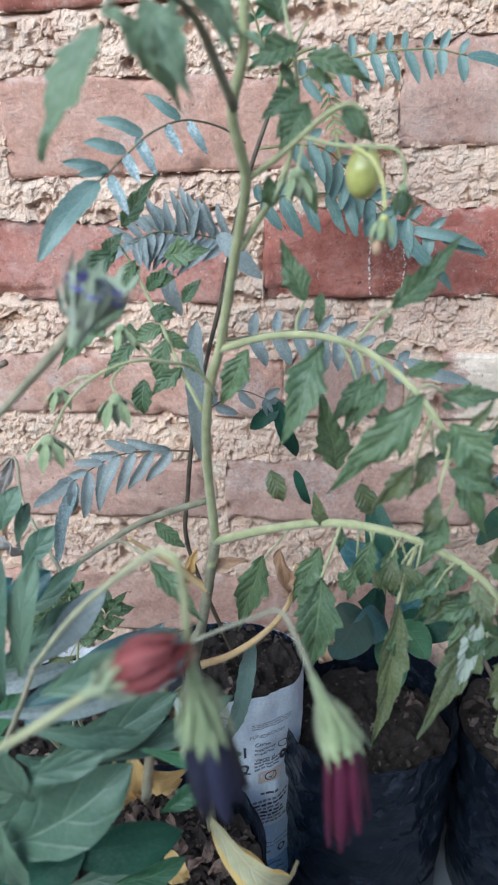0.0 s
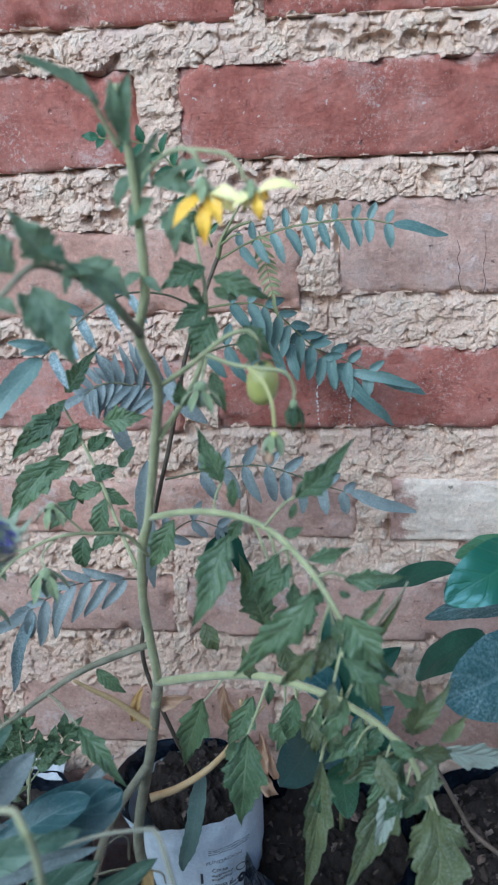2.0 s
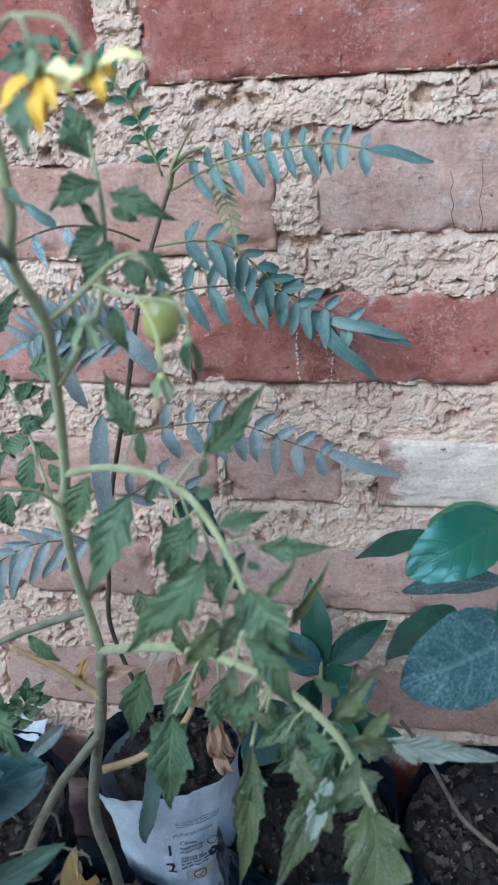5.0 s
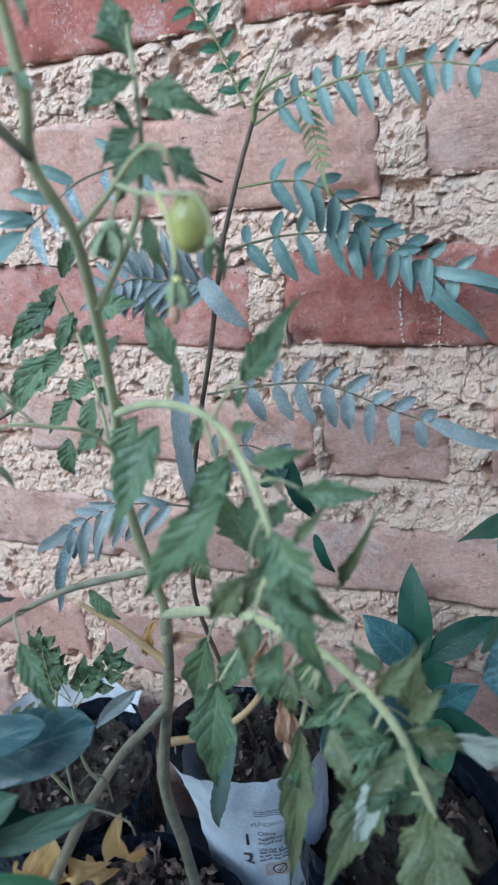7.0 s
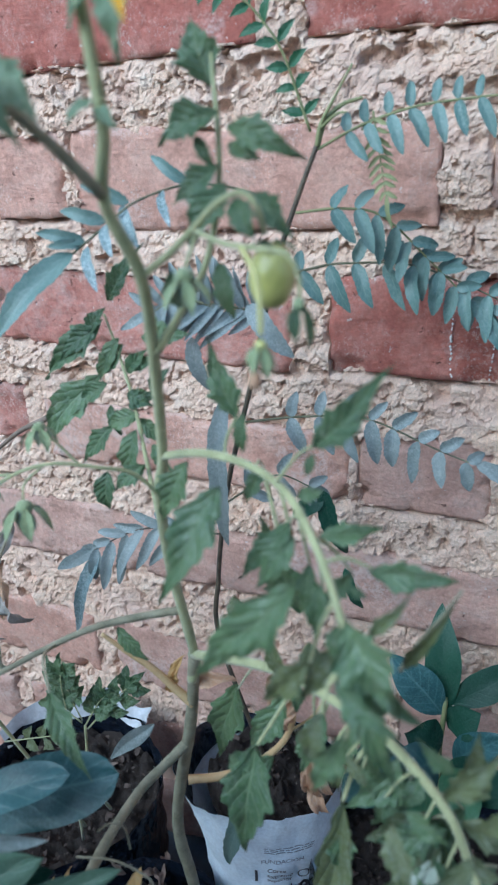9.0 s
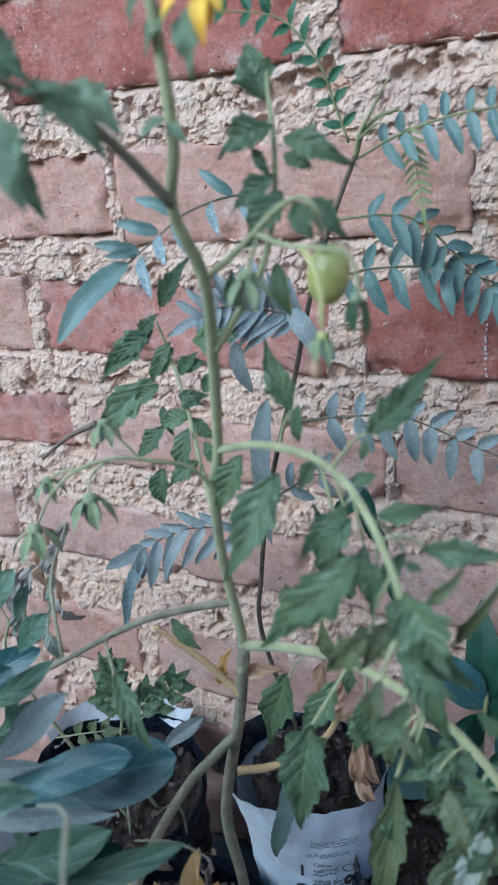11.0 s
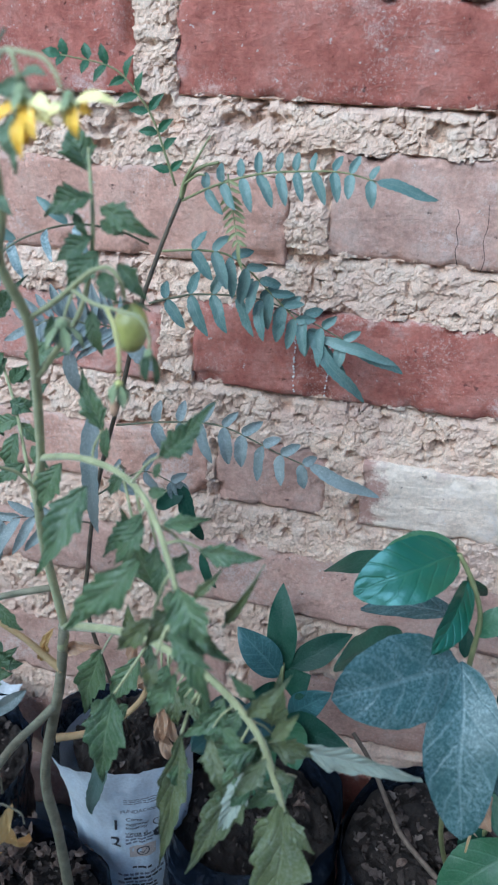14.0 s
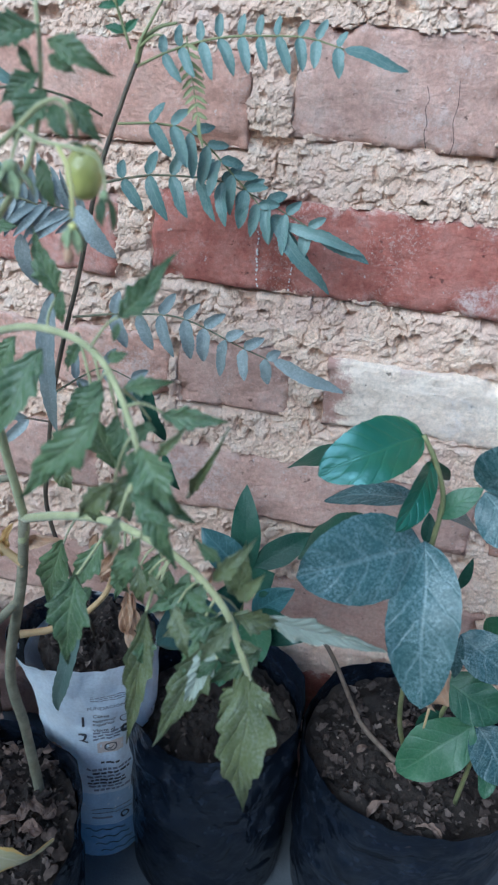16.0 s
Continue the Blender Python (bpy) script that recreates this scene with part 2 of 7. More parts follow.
M["tomato"] = leaf_material("tomato_leaf", (0.052, 0.104, 0.044), (0.130, 0.205, 0.086), (0.27, 0.36, 0.20), 0.45, 7, 1.6, 0.25, vein_amount=0.42, relief=0.75, groove=0.5, pass_light=0.3, quilt=1.3)
# brighter copy of the tomato leaf: light on the upper leaves put into colour
M["tomato_lit"] = leaf_material("tomato_leaf_lit", (0.115, 0.190, 0.105), (0.225, 0.315, 0.180), (0.34, 0.42, 0.28), 0.5, 7, 1.6, 0.30, vein_amount=0.35, relief=0.6, groove=0.4, pass_light=0.4, quilt=1.1)
M["tomato_pale"] = leaf_material("tomato_leaf_pale", (0.064, 0.086, 0.029), (0.140, 0.168, 0.062), (0.22, 0.25, 0.125), 0.5, 6, 1.8, 0.30, vein_amount=0.35, quilt=1.3)
M["tomato_back"] = leaf_material("tomato_leaf_underside", (0.24, 0.29, 0.22), (0.38, 0.43, 0.35), (0.50, 0.53, 0.45), 0.7, 9, 1.4, 0.3, vein_amount=0.7, quilt=1.5)
M["fern"] = leaf_material("feather_leaf", (0.080, 0.152, 0.136), (0.165, 0.250, 0.222), (0.27, 0.35, 0.32), 0.45, 5, 1.4, 0.20, vein_amount=0.28, relief=0.0, groove=0.15)
M["fern_frost"] = leaf_material("feather_leaf_frosted", (0.09, 0.15, 0.15), (0.17, 0.24, 0.24), (0.4, 0.46, 0.48), 0.4, 5, 1.4, 0.95, vein_amount=0.3, relief=0.0, groove=0.15, dustcol=(0.62, 0.70, 0.74))
M["fern_grey"] = leaf_material("feather_leaf_dusty", (0.125, 0.160, 0.158), (0.225, 0.262, 0.258), (0.31, 0.35, 0.34), 0.5, 5, 1.4, 0.42, vein_amount=0.22, relief=0.0, groove=0.15)
M["broad"] = leaf_material("broad_leaf", (0.011, 0.046, 0.040), (0.028, 0.080, 0.062), (0.12, 0.19, 0.16), 0.38, 8, 1.7, 0.05, 0.08, vein_amount=0.1, coat=0.3, relief=0.25, groove=0.25)
M["broad_dusty"] = leaf_material("broad_leaf_dusty", (0.014, 0.050, 0.050), (0.034, 0.090, 0.088), (0.34, 0.43, 0.43), 0.42, 5, 1.3, 0.50, 0.05, vein_amount=0.18, dustcol=(0.40, 0.52, 0.54), relief=0.35)
M["broad_gloss"] = leaf_material("broad_leaf_glossy", (0.010, 0.060, 0.028), (0.026, 0.100, 0.044), (0.05, 0.14, 0.07), 0.26, 6, 1.6, 0.0, 0.04, vein_amount=0.3)
GLOSS = M["broad_gloss"].node_tree.nodes["Principled BSDF"].inputs
GLOSS["IOR"].default_value = 1.8
# blue of a sky reflection put into the gloss tint
GLOSS["Specular Tint"].default_value = (0.45, 0.76, 0.90, 1.0)
GLOSS["Roughness"].default_value = 0.36
M["broad_dark"] = leaf_material("broad_leaf_dark", (0.010, 0.042, 0.026), (0.024, 0.074, 0.044), (0.05, 0.11, 0.07), 0.45, 7, 1.6, 0.06, 0.06, vein_amount=0.12, relief=0.15, groove=0.15)
M["broad_dark"].node_tree.nodes["Principled BSDF"].inputs["Specular IOR Level"].default_value = 0.2
M["broad_green"] = leaf_material("broad_leaf_green", (0.018, 0.075, 0.032), (0.048, 0.135, 0.058), (0.12, 0.21, 0.11), 0.45, 6, 1.6, 0.10, 0.12, vein_amount=0.25, relief=0.3, groove=0.35)
M["broad_blue"] = leaf_material("broad_leaf_blue", (0.018, 0.062, 0.064), (0.046, 0.118, 0.122), (0.15, 0.25, 0.24), 0.40, 7, 1.6, 0.35, 0.05, vein_amount=0.30, dustcol=(0.18, 0.32, 0.34), groove=0.2, relief=0.15)
M["lance"] = leaf_material("daisy_leaf", (0.042, 0.095, 0.062), (0.115, 0.185, 0.118), (0.18, 0.25, 0.175), 0.5, 4, 1.2, 0.14, 0.12, vein_amount=0.35)
M["dry_leaf"] = leaf_material("dry_leaf", (0.44, 0.26, 0.15), (0.63, 0.43, 0.28), (0.68, 0.52, 0.37), 0.8, 6, 1.6, 0.3, 0.2)
M["husk"] = leaf_material("husk", (0.085, 0.056, 0.042), (0.22, 0.150, 0.115), (0.28, 0.20, 0.16), 0.85, 6, 1.6, 0.3, 0.1, dustcol=(0.26, 0.22, 0.20))
M["yellow_leaf"] = leaf_material("yellow_leaf", (0.50, 0.30, 0.09), (0.72, 0.52, 0.20), (0.74, 0.60, 0.34), 0.7, 6, 1.6, 0.2, 0.25)
M["wilted_leaf"] = leaf_material("wilted_leaf", (0.17, 0.15, 0.13), (0.34, 0.31, 0.28), (0.44, 0.41, 0.37), 0.8, 6, 1.6, 0.4, 0.2)
M["faded_leaf"] = leaf_material("faded_leaf", (0.34, 0.33, 0.16), (0.50, 0.48, 0.29), (0.60, 0.56, 0.38), 0.7, 6, 1.6, 0.3, 0.2, edge=(0.62, 0.44, 0.13))
M["stem"] = plain("tomato_stem", (0.26, 0.275, 0.130), (0.42, 0.43, 0.22), 0.65, 110, 1200, 0.001, sheen=0.3)
M["stem_dark"] = plain("tomato_stem_dark", (0.18, 0.19, 0.125), (0.29, 0.285, 0.195), 0.6, 90, 900, sheen=0.3)
M["stem_pale"] = plain("tomato_stem_pale", (0.51, 0.36, 0.17), (0.65, 0.48, 0.26), 0.65, 90, 900)
M["stem_base"] = plain("tomato_stem_base", (0.19, 0.185, 0.120), (0.35, 0.33, 0.23), 0.75, 110, 1200, 0.001)
M["stem_yellow"] = plain("flower_stalk_yellow", (0.40, 0.39, 0.14), (0.54, 0.52, 0.23), 0.65, 90, 900)
M["hair"] = plain("stem_hair", (0.52, 0.54, 0.42), (0.62, 0.64, 0.52), 0.7)
M["fern_stem"] = plain("feather_stem", (0.045, 0.035, 0.028), (0.12, 0.095, 0.06), 0.6, 120, 900)
M["fern_stem_green"] = plain("feather_stem_green", (0.17, 0.19, 0.08), (0.27, 0.27, 0.12), 0.6, 120, 900)
M["fern_rachis"] = plain("feather_rachis", (0.10, 0.105, 0.060), (0.20, 0.20, 0.12), 0.6, 120, 900)
M["twig"] = plain("dry_twig", (0.10, 0.075, 0.055), (0.22, 0.17, 0.13), 0.8, 140, 900)
M["fruit"] = plain("green_tomato", (0.37, 0.38, 0.095), (0.52, 0.51, 0.19), 0.32, 40, 300, 0.0002, coat=0.3)
M["petal"] = plain("yellow_petal", (0.80, 0.44, 0.025), (0.86, 0.56, 0.06), 0.55, 150, 900)
M["petal_pale"] = plain("pale_petal", (0.80, 0.70, 0.24), (0.84, 0.77, 0.42), 0.55, 150, 900)
M["petal_red"] = leaf_material("petal_red", (0.12, 0.016, 0.020), (0.33, 0.085, 0.085), (0.06, 0.008, 0.010), 0.55, 1.0, 5.0, 0.0, 0.1, vein_amount=0.3, relief=0.2)
M["petal_purple"] = leaf_material("petal_purple", (0.022, 0.003, 0.012), (0.105, 0.012, 0.040), (0.24, 0.07, 0.20), 0.55, 1.0, 5.0, 0.0, 0.1, vein_amount=0.3, relief=0.2)
M["petal_blue"] = leaf_material("petal_blue", (0.006, 0.006, 0.012), (0.028, 0.029, 0.062), (0.10, 0.10, 0.19), 0.55, 1.0, 5.0, 0.0, 0.1, vein_amount=0.3, relief=0.2)
M["petal_violet"] = plain("violet_petal", (0.06, 0.06, 0.20), (0.16, 0.15, 0.40), 0.55, 160, 900)
M["calyx"] = plain("calyx_green", (0.17, 0.225, 0.10), (0.30, 0.355, 0.19), 0.75, 160, 900, 0.0015, sheen=0.4)
M["bud"] = plain("bud_green", (0.22, 0.275, 0.175), (0.36, 0.41, 0.29), 0.75, 160, 900, 0.001, sheen=0.6)
M["black_film"] = film_material()
M["soil"] = plain("soil", (0.012, 0.009, 0.007), (0.036, 0.026, 0.021), 0.95, 120, 700, 0.003)
M["litter"] = litter_material()
M["white_film"] = plain("white_film", (0.75, 0.84, 0.93), (0.83, 0.90, 0.96), 0.40, 30, 400, 0.0006)
M["dusty_film"] = plain("dusty_white_film", (0.36, 0.37, 0.39), (0.62, 0.64, 0.67), 0.5, 60, 500, 0.001)
M["print_black"] = plain("print_black", (0.03, 0.03, 0.04), (0.06, 0.06, 0.07), 0.5)
M["print_grey"] = plain("print_grey", (0.20, 0.22, 0.27), (0.30, 0.32, 0.37), 0.5)
M["print_blue"] = plain("print_blue", (0.22, 0.42, 0.68), (0.36, 0.55, 0.78), 0.5)
M["print_pale"] = plain("print_pale_blue", (0.50, 0.66, 0.82), (0.58, 0.73, 0.86), 0.5)
M["print_cream"] = plain("print_cream", (0.66, 0.58, 0.52), (0.72, 0.64, 0.58), 0.5)
M["lime"] = plain("lime", (0.70, 0.66, 0.62), (0.80, 0.77, 0.74), 0.9)
M["crack"] = plain("crack_shadow", (0.03, 0.02, 0.018), (0.06, 0.04, 0.035), 0.95)
M["plaster"] = plain("plaster", (0.38, 0.35, 0.32), (0.46, 0.43, 0.39), 0.9, 6, 300, 0.002)
M["ground"] = plain("concrete_ground", (0.07, 0.08, 0.09), (0.14, 0.15, 0.165), 0.85, 14, 500, 0.002)

# ---- helpers for the things ----
def V(p):
    return Vector(p)


def mesh_ob(name, verts, faces, material, parent=None, label="", smooth=True, uvs=None):
    me = bpy.data.meshes.new(name)
    me.from_pydata([tuple(v) for v in verts], [], faces)
    if uvs is not None:
        layer = me.uv_layers.new(name="UVMap")
        flat = np.array(uvs, dtype=np.float32)[np.array([l.vertex_index for l in me.loops])]
        layer.data.foreach_set("uv", flat.ravel())
    if smooth:
        me.polygons.foreach_set("use_smooth", [True] * len(me.polygons))
    if material:
        me.materials.append(material)
    ob = new(name, me)
    if parent:
        ob.parent = parent
    if label:
        ob["label"] = label
    return ob


def thing(name, label, category, group="", kind=""):
    return tagged(new(name), label, category, group, kind)


def spline(pts, n):
    """A smooth line of n points through pts."""
    p = [V(q) for q in pts]
    if len(p) == 2:
        return [p[0].lerp(p[1], i / (n - 1)) for i in range(n)]
    q = [2 * p[0] - p[1]] + p + [2 * p[-1] - p[-2]]
    out = []
    for i in range(n):
        s = i / (n - 1) * (len(p) - 1)
        k = min(int(s), len(p) - 2)
        t = s - k
        a, b, c, d = q[k:k + 4]
        out.append(0.5 * ((2 * b) + (c - a) * t + (2 * a - 5 * b + 4 * c - d) * t * t + (3 * b - a - 3 * c + d) * t ** 3))
    return out


def tube_data(pts, r0, r1, sides=8, n=None, bumpy=0.06):
    line = spline(pts, n or max(6, 5 * len(pts)))
    verts, faces = [], []
    ref = V((0.3, -1, 0.2)).normalized()
    for i, c in enumerate(line):
        d = (line[min(i + 1, len(line) - 1)] - line[max(i - 1, 0)]).normalized()
        a = ref.cross(d)
        a = (a if a.length > 0.1 else V((1, 0, 0)).cross(d)).normalized()
        b = d.cross(a)
        r = r0 + (r1 - r0) * i / (len(line) - 1)
        r *= 1 + bumpy * noise.noise(c * 160) + 1.3 * bumpy * noise.noise(c * 55)
        for k in range(sides):
            w = 2 * math.pi * k / sides
            verts.append(c + (a * math.cos(w) + b * math.sin(w)) * r)
    for i in range(len(line) - 1):
        for k in range(sides):
            k2 = (k + 1) % sides
            faces.append((i * sides + k, i * sides + k2, (i + 1) * sides + k2, (i + 1) * sides + k))
    faces.append(tuple(range(sides - 1, -1, -1)))
    m = (len(line) - 1) * sides
    faces.append(tuple(range(m, m + sides)))
    return verts, faces


def tube(name, parent, pts, r0, r1, material, label="", sides=8, n=None):
    v, f = tube_data(pts, r0, r1, sides, n)
    return mesh_ob(name, v, f, material, parent, label)


def width_at(style, u, k, side, rnd):
    """Half width of a leaf at u along it, 0 to 1 of the widest."""
    if style == "tomato":
        env = min(1.0, u / 0.30) ** 0.6 * (1 - max(0.0, (u - 0.30) / 0.70)) ** 1.12
        s = u * 5.3 + (0.35 if side > 0 else 0.0)
        f = s % 1.0
        tooth = (f / 0.74) ** 0.8 if f < 0.74 else (1 - f) / 0.26
        fine = (s * 3.0) % 1.0
        return max(env * (1.04 - (0.36 - 0.26 * u) * (1 - tooth) - 0.05 * fine), 0.015)
    if style == "small":
        w = math.sin(math.pi * min(1, u) ** 0.75) ** 0.9
        return max(w * (1 - 0.22 * ((u * 4 + (0.3 if side > 0 else 0)) % 1)), 0.02)
    if style == "fern":
        w = min(1.0, math.sin(math.pi * u ** 0.8) ** 0.6 * 1.12) * (1 - 0.22 * u)
        return max(w * (1 - 0.15 * ((u * 9 + 0.4) % 1)), 0.03)
    if style == "broad":
        w = math.sin(math.pi * u ** 0.86) ** 0.54
        return max(w * (1 - 0.03 * ((u * 12) % 1)), 0.02)
    if style == "paddle":
        return max(math.sin(math.pi * u ** 1.7) ** 0.48 * 0.95 + 0.10 * (1 - u), 0.03)
    if style == "dark":
        return max(math.sin(math.pi * u ** 0.85) ** 0.8, 0.02)
    if style == "lance":
        w = math.sin(math.pi * u ** 1.5) ** 0.7 * 0.9 + 0.12 * (1 - u)
        return max(w * (1 - 0.06 * ((u * 5) % 1)), 0.03)
    if style == "shred":
        return max(math.sin(math.pi * u) ** 0.5 * (0.35 + 0.75 * rnd.random()), 0.05)
    if style == "crumple":
        return max(math.sin(math.pi * u ** 0.8) ** 0.7 * (0.93 + 0.1 * rnd.random()), 0.04)
    return max(math.sin(math.pi * u), 0.02)


NV = {"tomato": (52, 4), "small": (22, 3), "fern": (27, 2), "broad": (22, 5), "dark": (14, 3), "paddle": (24, 5), "lance": (18, 4), "petal": (10, 3), "shred": (6, 2), "crumple": (16, 5)}


def leaf_data(base, tip, width, style, face=(0, -1, 0.35), arch=0.12, fold=0.25, twist=0.0, seed=0, ripple=0.06, curl=0.0):
    base, tip = V(base), V(tip)
    along = tip - base
    length = along.length
    d = along.normalized()
    nrm = V(face)
    nrm = nrm - d * nrm.dot(d)
    if nrm.length < 0.05:
        nrm = V((0.4, -0.3, 1)) - d * V((0.4, -0.3, 1)).dot(d)
    nrm.normalize()
    side = d.cross(nrm)
    rnd = random.Random(seed)
    ph = [rnd.uniform(0, 50) for _ in range(3)]
    nu, nv = NV[style]
    verts, uvs, faces = [], [], []
    for i in range(nu + 1):
        u = i / nu
        a = math.radians(twist) * (u - 0.3)
        s2 = side * math.cos(a) + nrm * math.sin(a)
        n2 = nrm * math.cos(a) - side * math.sin(a)
        wob = 0.04 * length * noise.noise(V((u * 2.1 + ph[0], ph[1], 0)))
        c = base + along * u + nrm * (arch * length * math.sin(math.pi * u) - curl * length * max(0, u - 0.55) ** 2 * 4) + side * wob
        for j in range(-nv, nv + 1):
            v = j / nv
            hw = 0.5 * width * width_at(style, u, 0, j, rnd)
            x = v * hw
            lift = fold * abs(x) + ripple * width * noise.noise(V((u * 4.2 + ph[1], v * 1.6 + ph[2], ph[0]))) * (0.4 + abs(v))
            # the edge leads towards the tip a little, like teeth
            lead = (0.34 if style == "tomato" else 0.10) * hw * abs(v)
            verts.append(c + s2 * x + n2 * lift + d * lead * (1 - u))
            uvs.append((u, 0.5 + 0.5 * v))
    m = 2 * nv + 1
    for i in range(nu):
        for j in range(m - 1):
            faces.append((i * m + j, i * m + j + 1, (i + 1) * m + j + 1, (i + 1) * m + j))
    return verts, faces, uvs


SEED = [1]


def leaf(name, parent, base, tip, width, material, style, label="", **kw):
    SEED[0] += 1
    if style == "crumple":
        width *= 0.7
        rnd = random.Random(SEED[0])
        kw.update(ripple=0.55, fold=rnd.uniform(0.4, 1.1), twist=rnd.choice((-1, 1)) * rnd.uniform(50, 130), curl=rnd.uniform(-0.3, 0.5))
    v, f, uv = leaf_data(base, tip, width, style, seed=SEED[0], **kw)
    return mesh_ob(name, v, f, material, parent, label, uvs=uv)


def way_up(up, sgn):
    return up.z * sgn > 0


def pinnate(parent, pts, pairs, length, width, material, stem_mat, radius=0.0006, start=0.12, terminal=1.5, face=(0, -1, 0.35), angle=58, shrink=0.55, hang=0.0, style="fern", n_rach=24, broad=1.18):
    """A feather leaf: its stalk through pts, and pairs of leaflets along it."""
    stalk = tube("leaf_stalk", parent, pts, radius * 1.25, radius * 0.7, stem_mat, sides=6, n=n_rach)
    dense = spline(pts, 240)
    run = [0.0]
    for p, q in zip(dense, dense[1:]):
        run.append(run[-1] + (q - p).length)
    line, k = [], 0
    for i in range(60):
        while k < 238 and run[k + 1] < run[-1] * i / 59:
            k += 1
        line.append(dense[k].lerp(dense[k + 1], (run[-1] * i / 59 - run[k]) / max(1e-9, run[k + 1] - run[k])))
    width *= broad
    hang *= 0.5
    rnd = random.Random(int(abs(pts[0][0]) * 1e4) + int(abs(pts[-1][2]) * 1e4))
    fn = V(face).normalized()
    for i in range(pairs):
        s = start + (0.97 - start) * i / max(1, pairs - 1) if pairs > 1 else 0.6
        k = min(58, int(s * 59))
        c = line[k]
        d = (line[k + 1] - line[k]).normalized()
        up = fn.cross(d).normalized()
        size = length * (shrink + (1 - shrink) * math.sin(math.pi * min(1, 0.15 + 0.75 * s)))
        for sgn in (1, -1):
            a = math.radians(angle + rnd.uniform(-9, 9))
            way = d * math.cos(a) + up * sgn * math.sin(a) + fn * rnd.uniform(-0.12, 0.22) + V((0, 0, -hang))
            way.normalize()
            l = 1.2 * size * rnd.uniform(0.85, 1.12) * ((0.68 if way_up(up, sgn) else 1.12) if hang else 1.0)
            b = c + way * 0.0002
            leaf("leaflet", stalk, b, b + way * l, width * rnd.uniform(0.95, 1.15) * (0.8 if hang and way_up(up, sgn) else 1.0), material, style, face=fn + V((rnd.uniform(-.3, .3), 0, rnd.uniform(-.3, .3))), arch=rnd.uniform(0.02, 0.10), fold=rnd.uniform(0.3, 0.6), twist=rnd.uniform(-25, 25))
    if terminal:
        d = (line[-1] - line[-6]).normalized()
        leaf("leaflet", stalk, line[-1], line[-1] + d * length * terminal, width * 1.15, material, style, face=fn, arch=0.05, fold=0.2)
    return stalk

# ---- the wall, the ground ----
ground = mesh_ob("ground", [(-60, -80, 0), (60, -80, 0), (60, 0.12, 0), (-60, 0.12, 0), (-60, 80, -0.02), (60, 80, -0.02)], [(0, 1, 2, 3), (3, 2, 5, 4)], M["ground"], smooth=False)
tagged(ground, "grey concrete ground along the foot of the wall", "ground", kind="structure")

# added unseen wall behind the camera: cuts low sky light from the lower part
south = mesh_ob("wall_south", [(-6, -1.75, 0), (6, -1.75, 0), (6, -1.60, 0), (-6, -1.60, 0), (-6, -1.75, 1.10), (6, -1.75, 1.10), (6, -1.60, 1.10), (-6, -1.60, 1.10)], [(0, 1, 5, 4), (2, 3, 7, 6), (4, 5, 6, 7), (1, 2, 6, 5), (3, 0, 4, 7), (3, 2, 1, 0)], M["plaster"], smooth=False)
tagged(south, "plain plastered wall added out of view to block low light", "wall", kind="structure")

wall = thing("wall_north", "brick wall with thick rough lime mortar joints", "wall", kind="structure")

# courses: bottom, top, and the joints between the bricks, from left to right
COURSES = [
    (1.170, 1.228, [-0.90, -0.66, -0.41, -0.155, 0.10, 0.35, 0.61, 0.86]),
    (1.078, 1.136, [-0.79, -0.54, -0.28, -0.03, 0.23, 0.48, 0.73]),
    (0.984, 1.042, [-0.92, -0.66, -0.41, -0.15, 0.10, 0.35, 0.60, 0.86]),
    (0.889, 0.948, [-0.80, -0.55, -0.29, -0.04, 0.215, 0.47, 0.72]),
    (0.785, 0.846, [-0.93, -0.67, -0.41, -0.06, 0.20, 0.46, 0.71]),
    (0.703, 0.760, [-0.86, -0.61, -0.362, -0.122, 0.142, 0.40, 0.66]),
    (0.609, 0.671, [-0.79, -0.53, -0.274, -0.016, 0.135, 0.39, 0.65]),
    (0.513, 0.574, [-0.88, -0.62, -0.362, -0.105, 0.168, 0.43, 0.68]),
    (0.417, 0.470, [-0.84, -0.58, -0.335, -0.075, 0.028, 0.295, 0.56]),
    (0.322, 0.379, [-0.94, -0.69, -0.415, -0.132, 0.178, 0.43, 0.69]),
    (0.197, 0.262, [-0.80, -0.55, -0.30, -0.045, 0.21, 0.46, 0.72]),
    (0.095, 0.158, [-0.92, -0.66, -0.41, -0.15, 0.10, 0.36, 0.61, 0.86]),
    (0.004, 0.060, [-0.80, -0.54, -0.29, -0.03, 0.22, 0.47, 0.73]),
]
GAPS = {(5, 3): 0.028, (6, 3): 0.027, (7, 3): 0.026, (8, 4): 0.026, (8, 3): 0.006, (7, 2): 0.014, (6, 2): 0.009, (9, 3): 0.012, (9, 4): 0.018}
KIND = {(5, 3): "brick_red", (5, 2): "brick_red", (5, 4): "brick_red", (6, 2): "brick_pink", (6, 3): "brick_dusty", (6, 1): "brick_pink", (7, 3): "brick_red", (7, 2): "brick_rose", (8, 0): "brick_rose", (9, 1): "brick_dusty", (10, 1): "brick_pink", (6, 0): "brick_pink", (7, 0): "brick_rose",
        (7, 1): "brick_pink", (7, 4): "brick_red", (8, 4): "brick_white", (8, 3): "brick_dusty", (8, 2): "brick_pink", (8, 1): "brick_rose", (9, 3): "brick_dusty",
        (9, 2): "brick_dusty", (10, 2): "brick_dusty", (10, 3): "brick_dusty", (4, 2): "brick_red", (4, 1): "brick_red", (4, 3): "brick_red"}


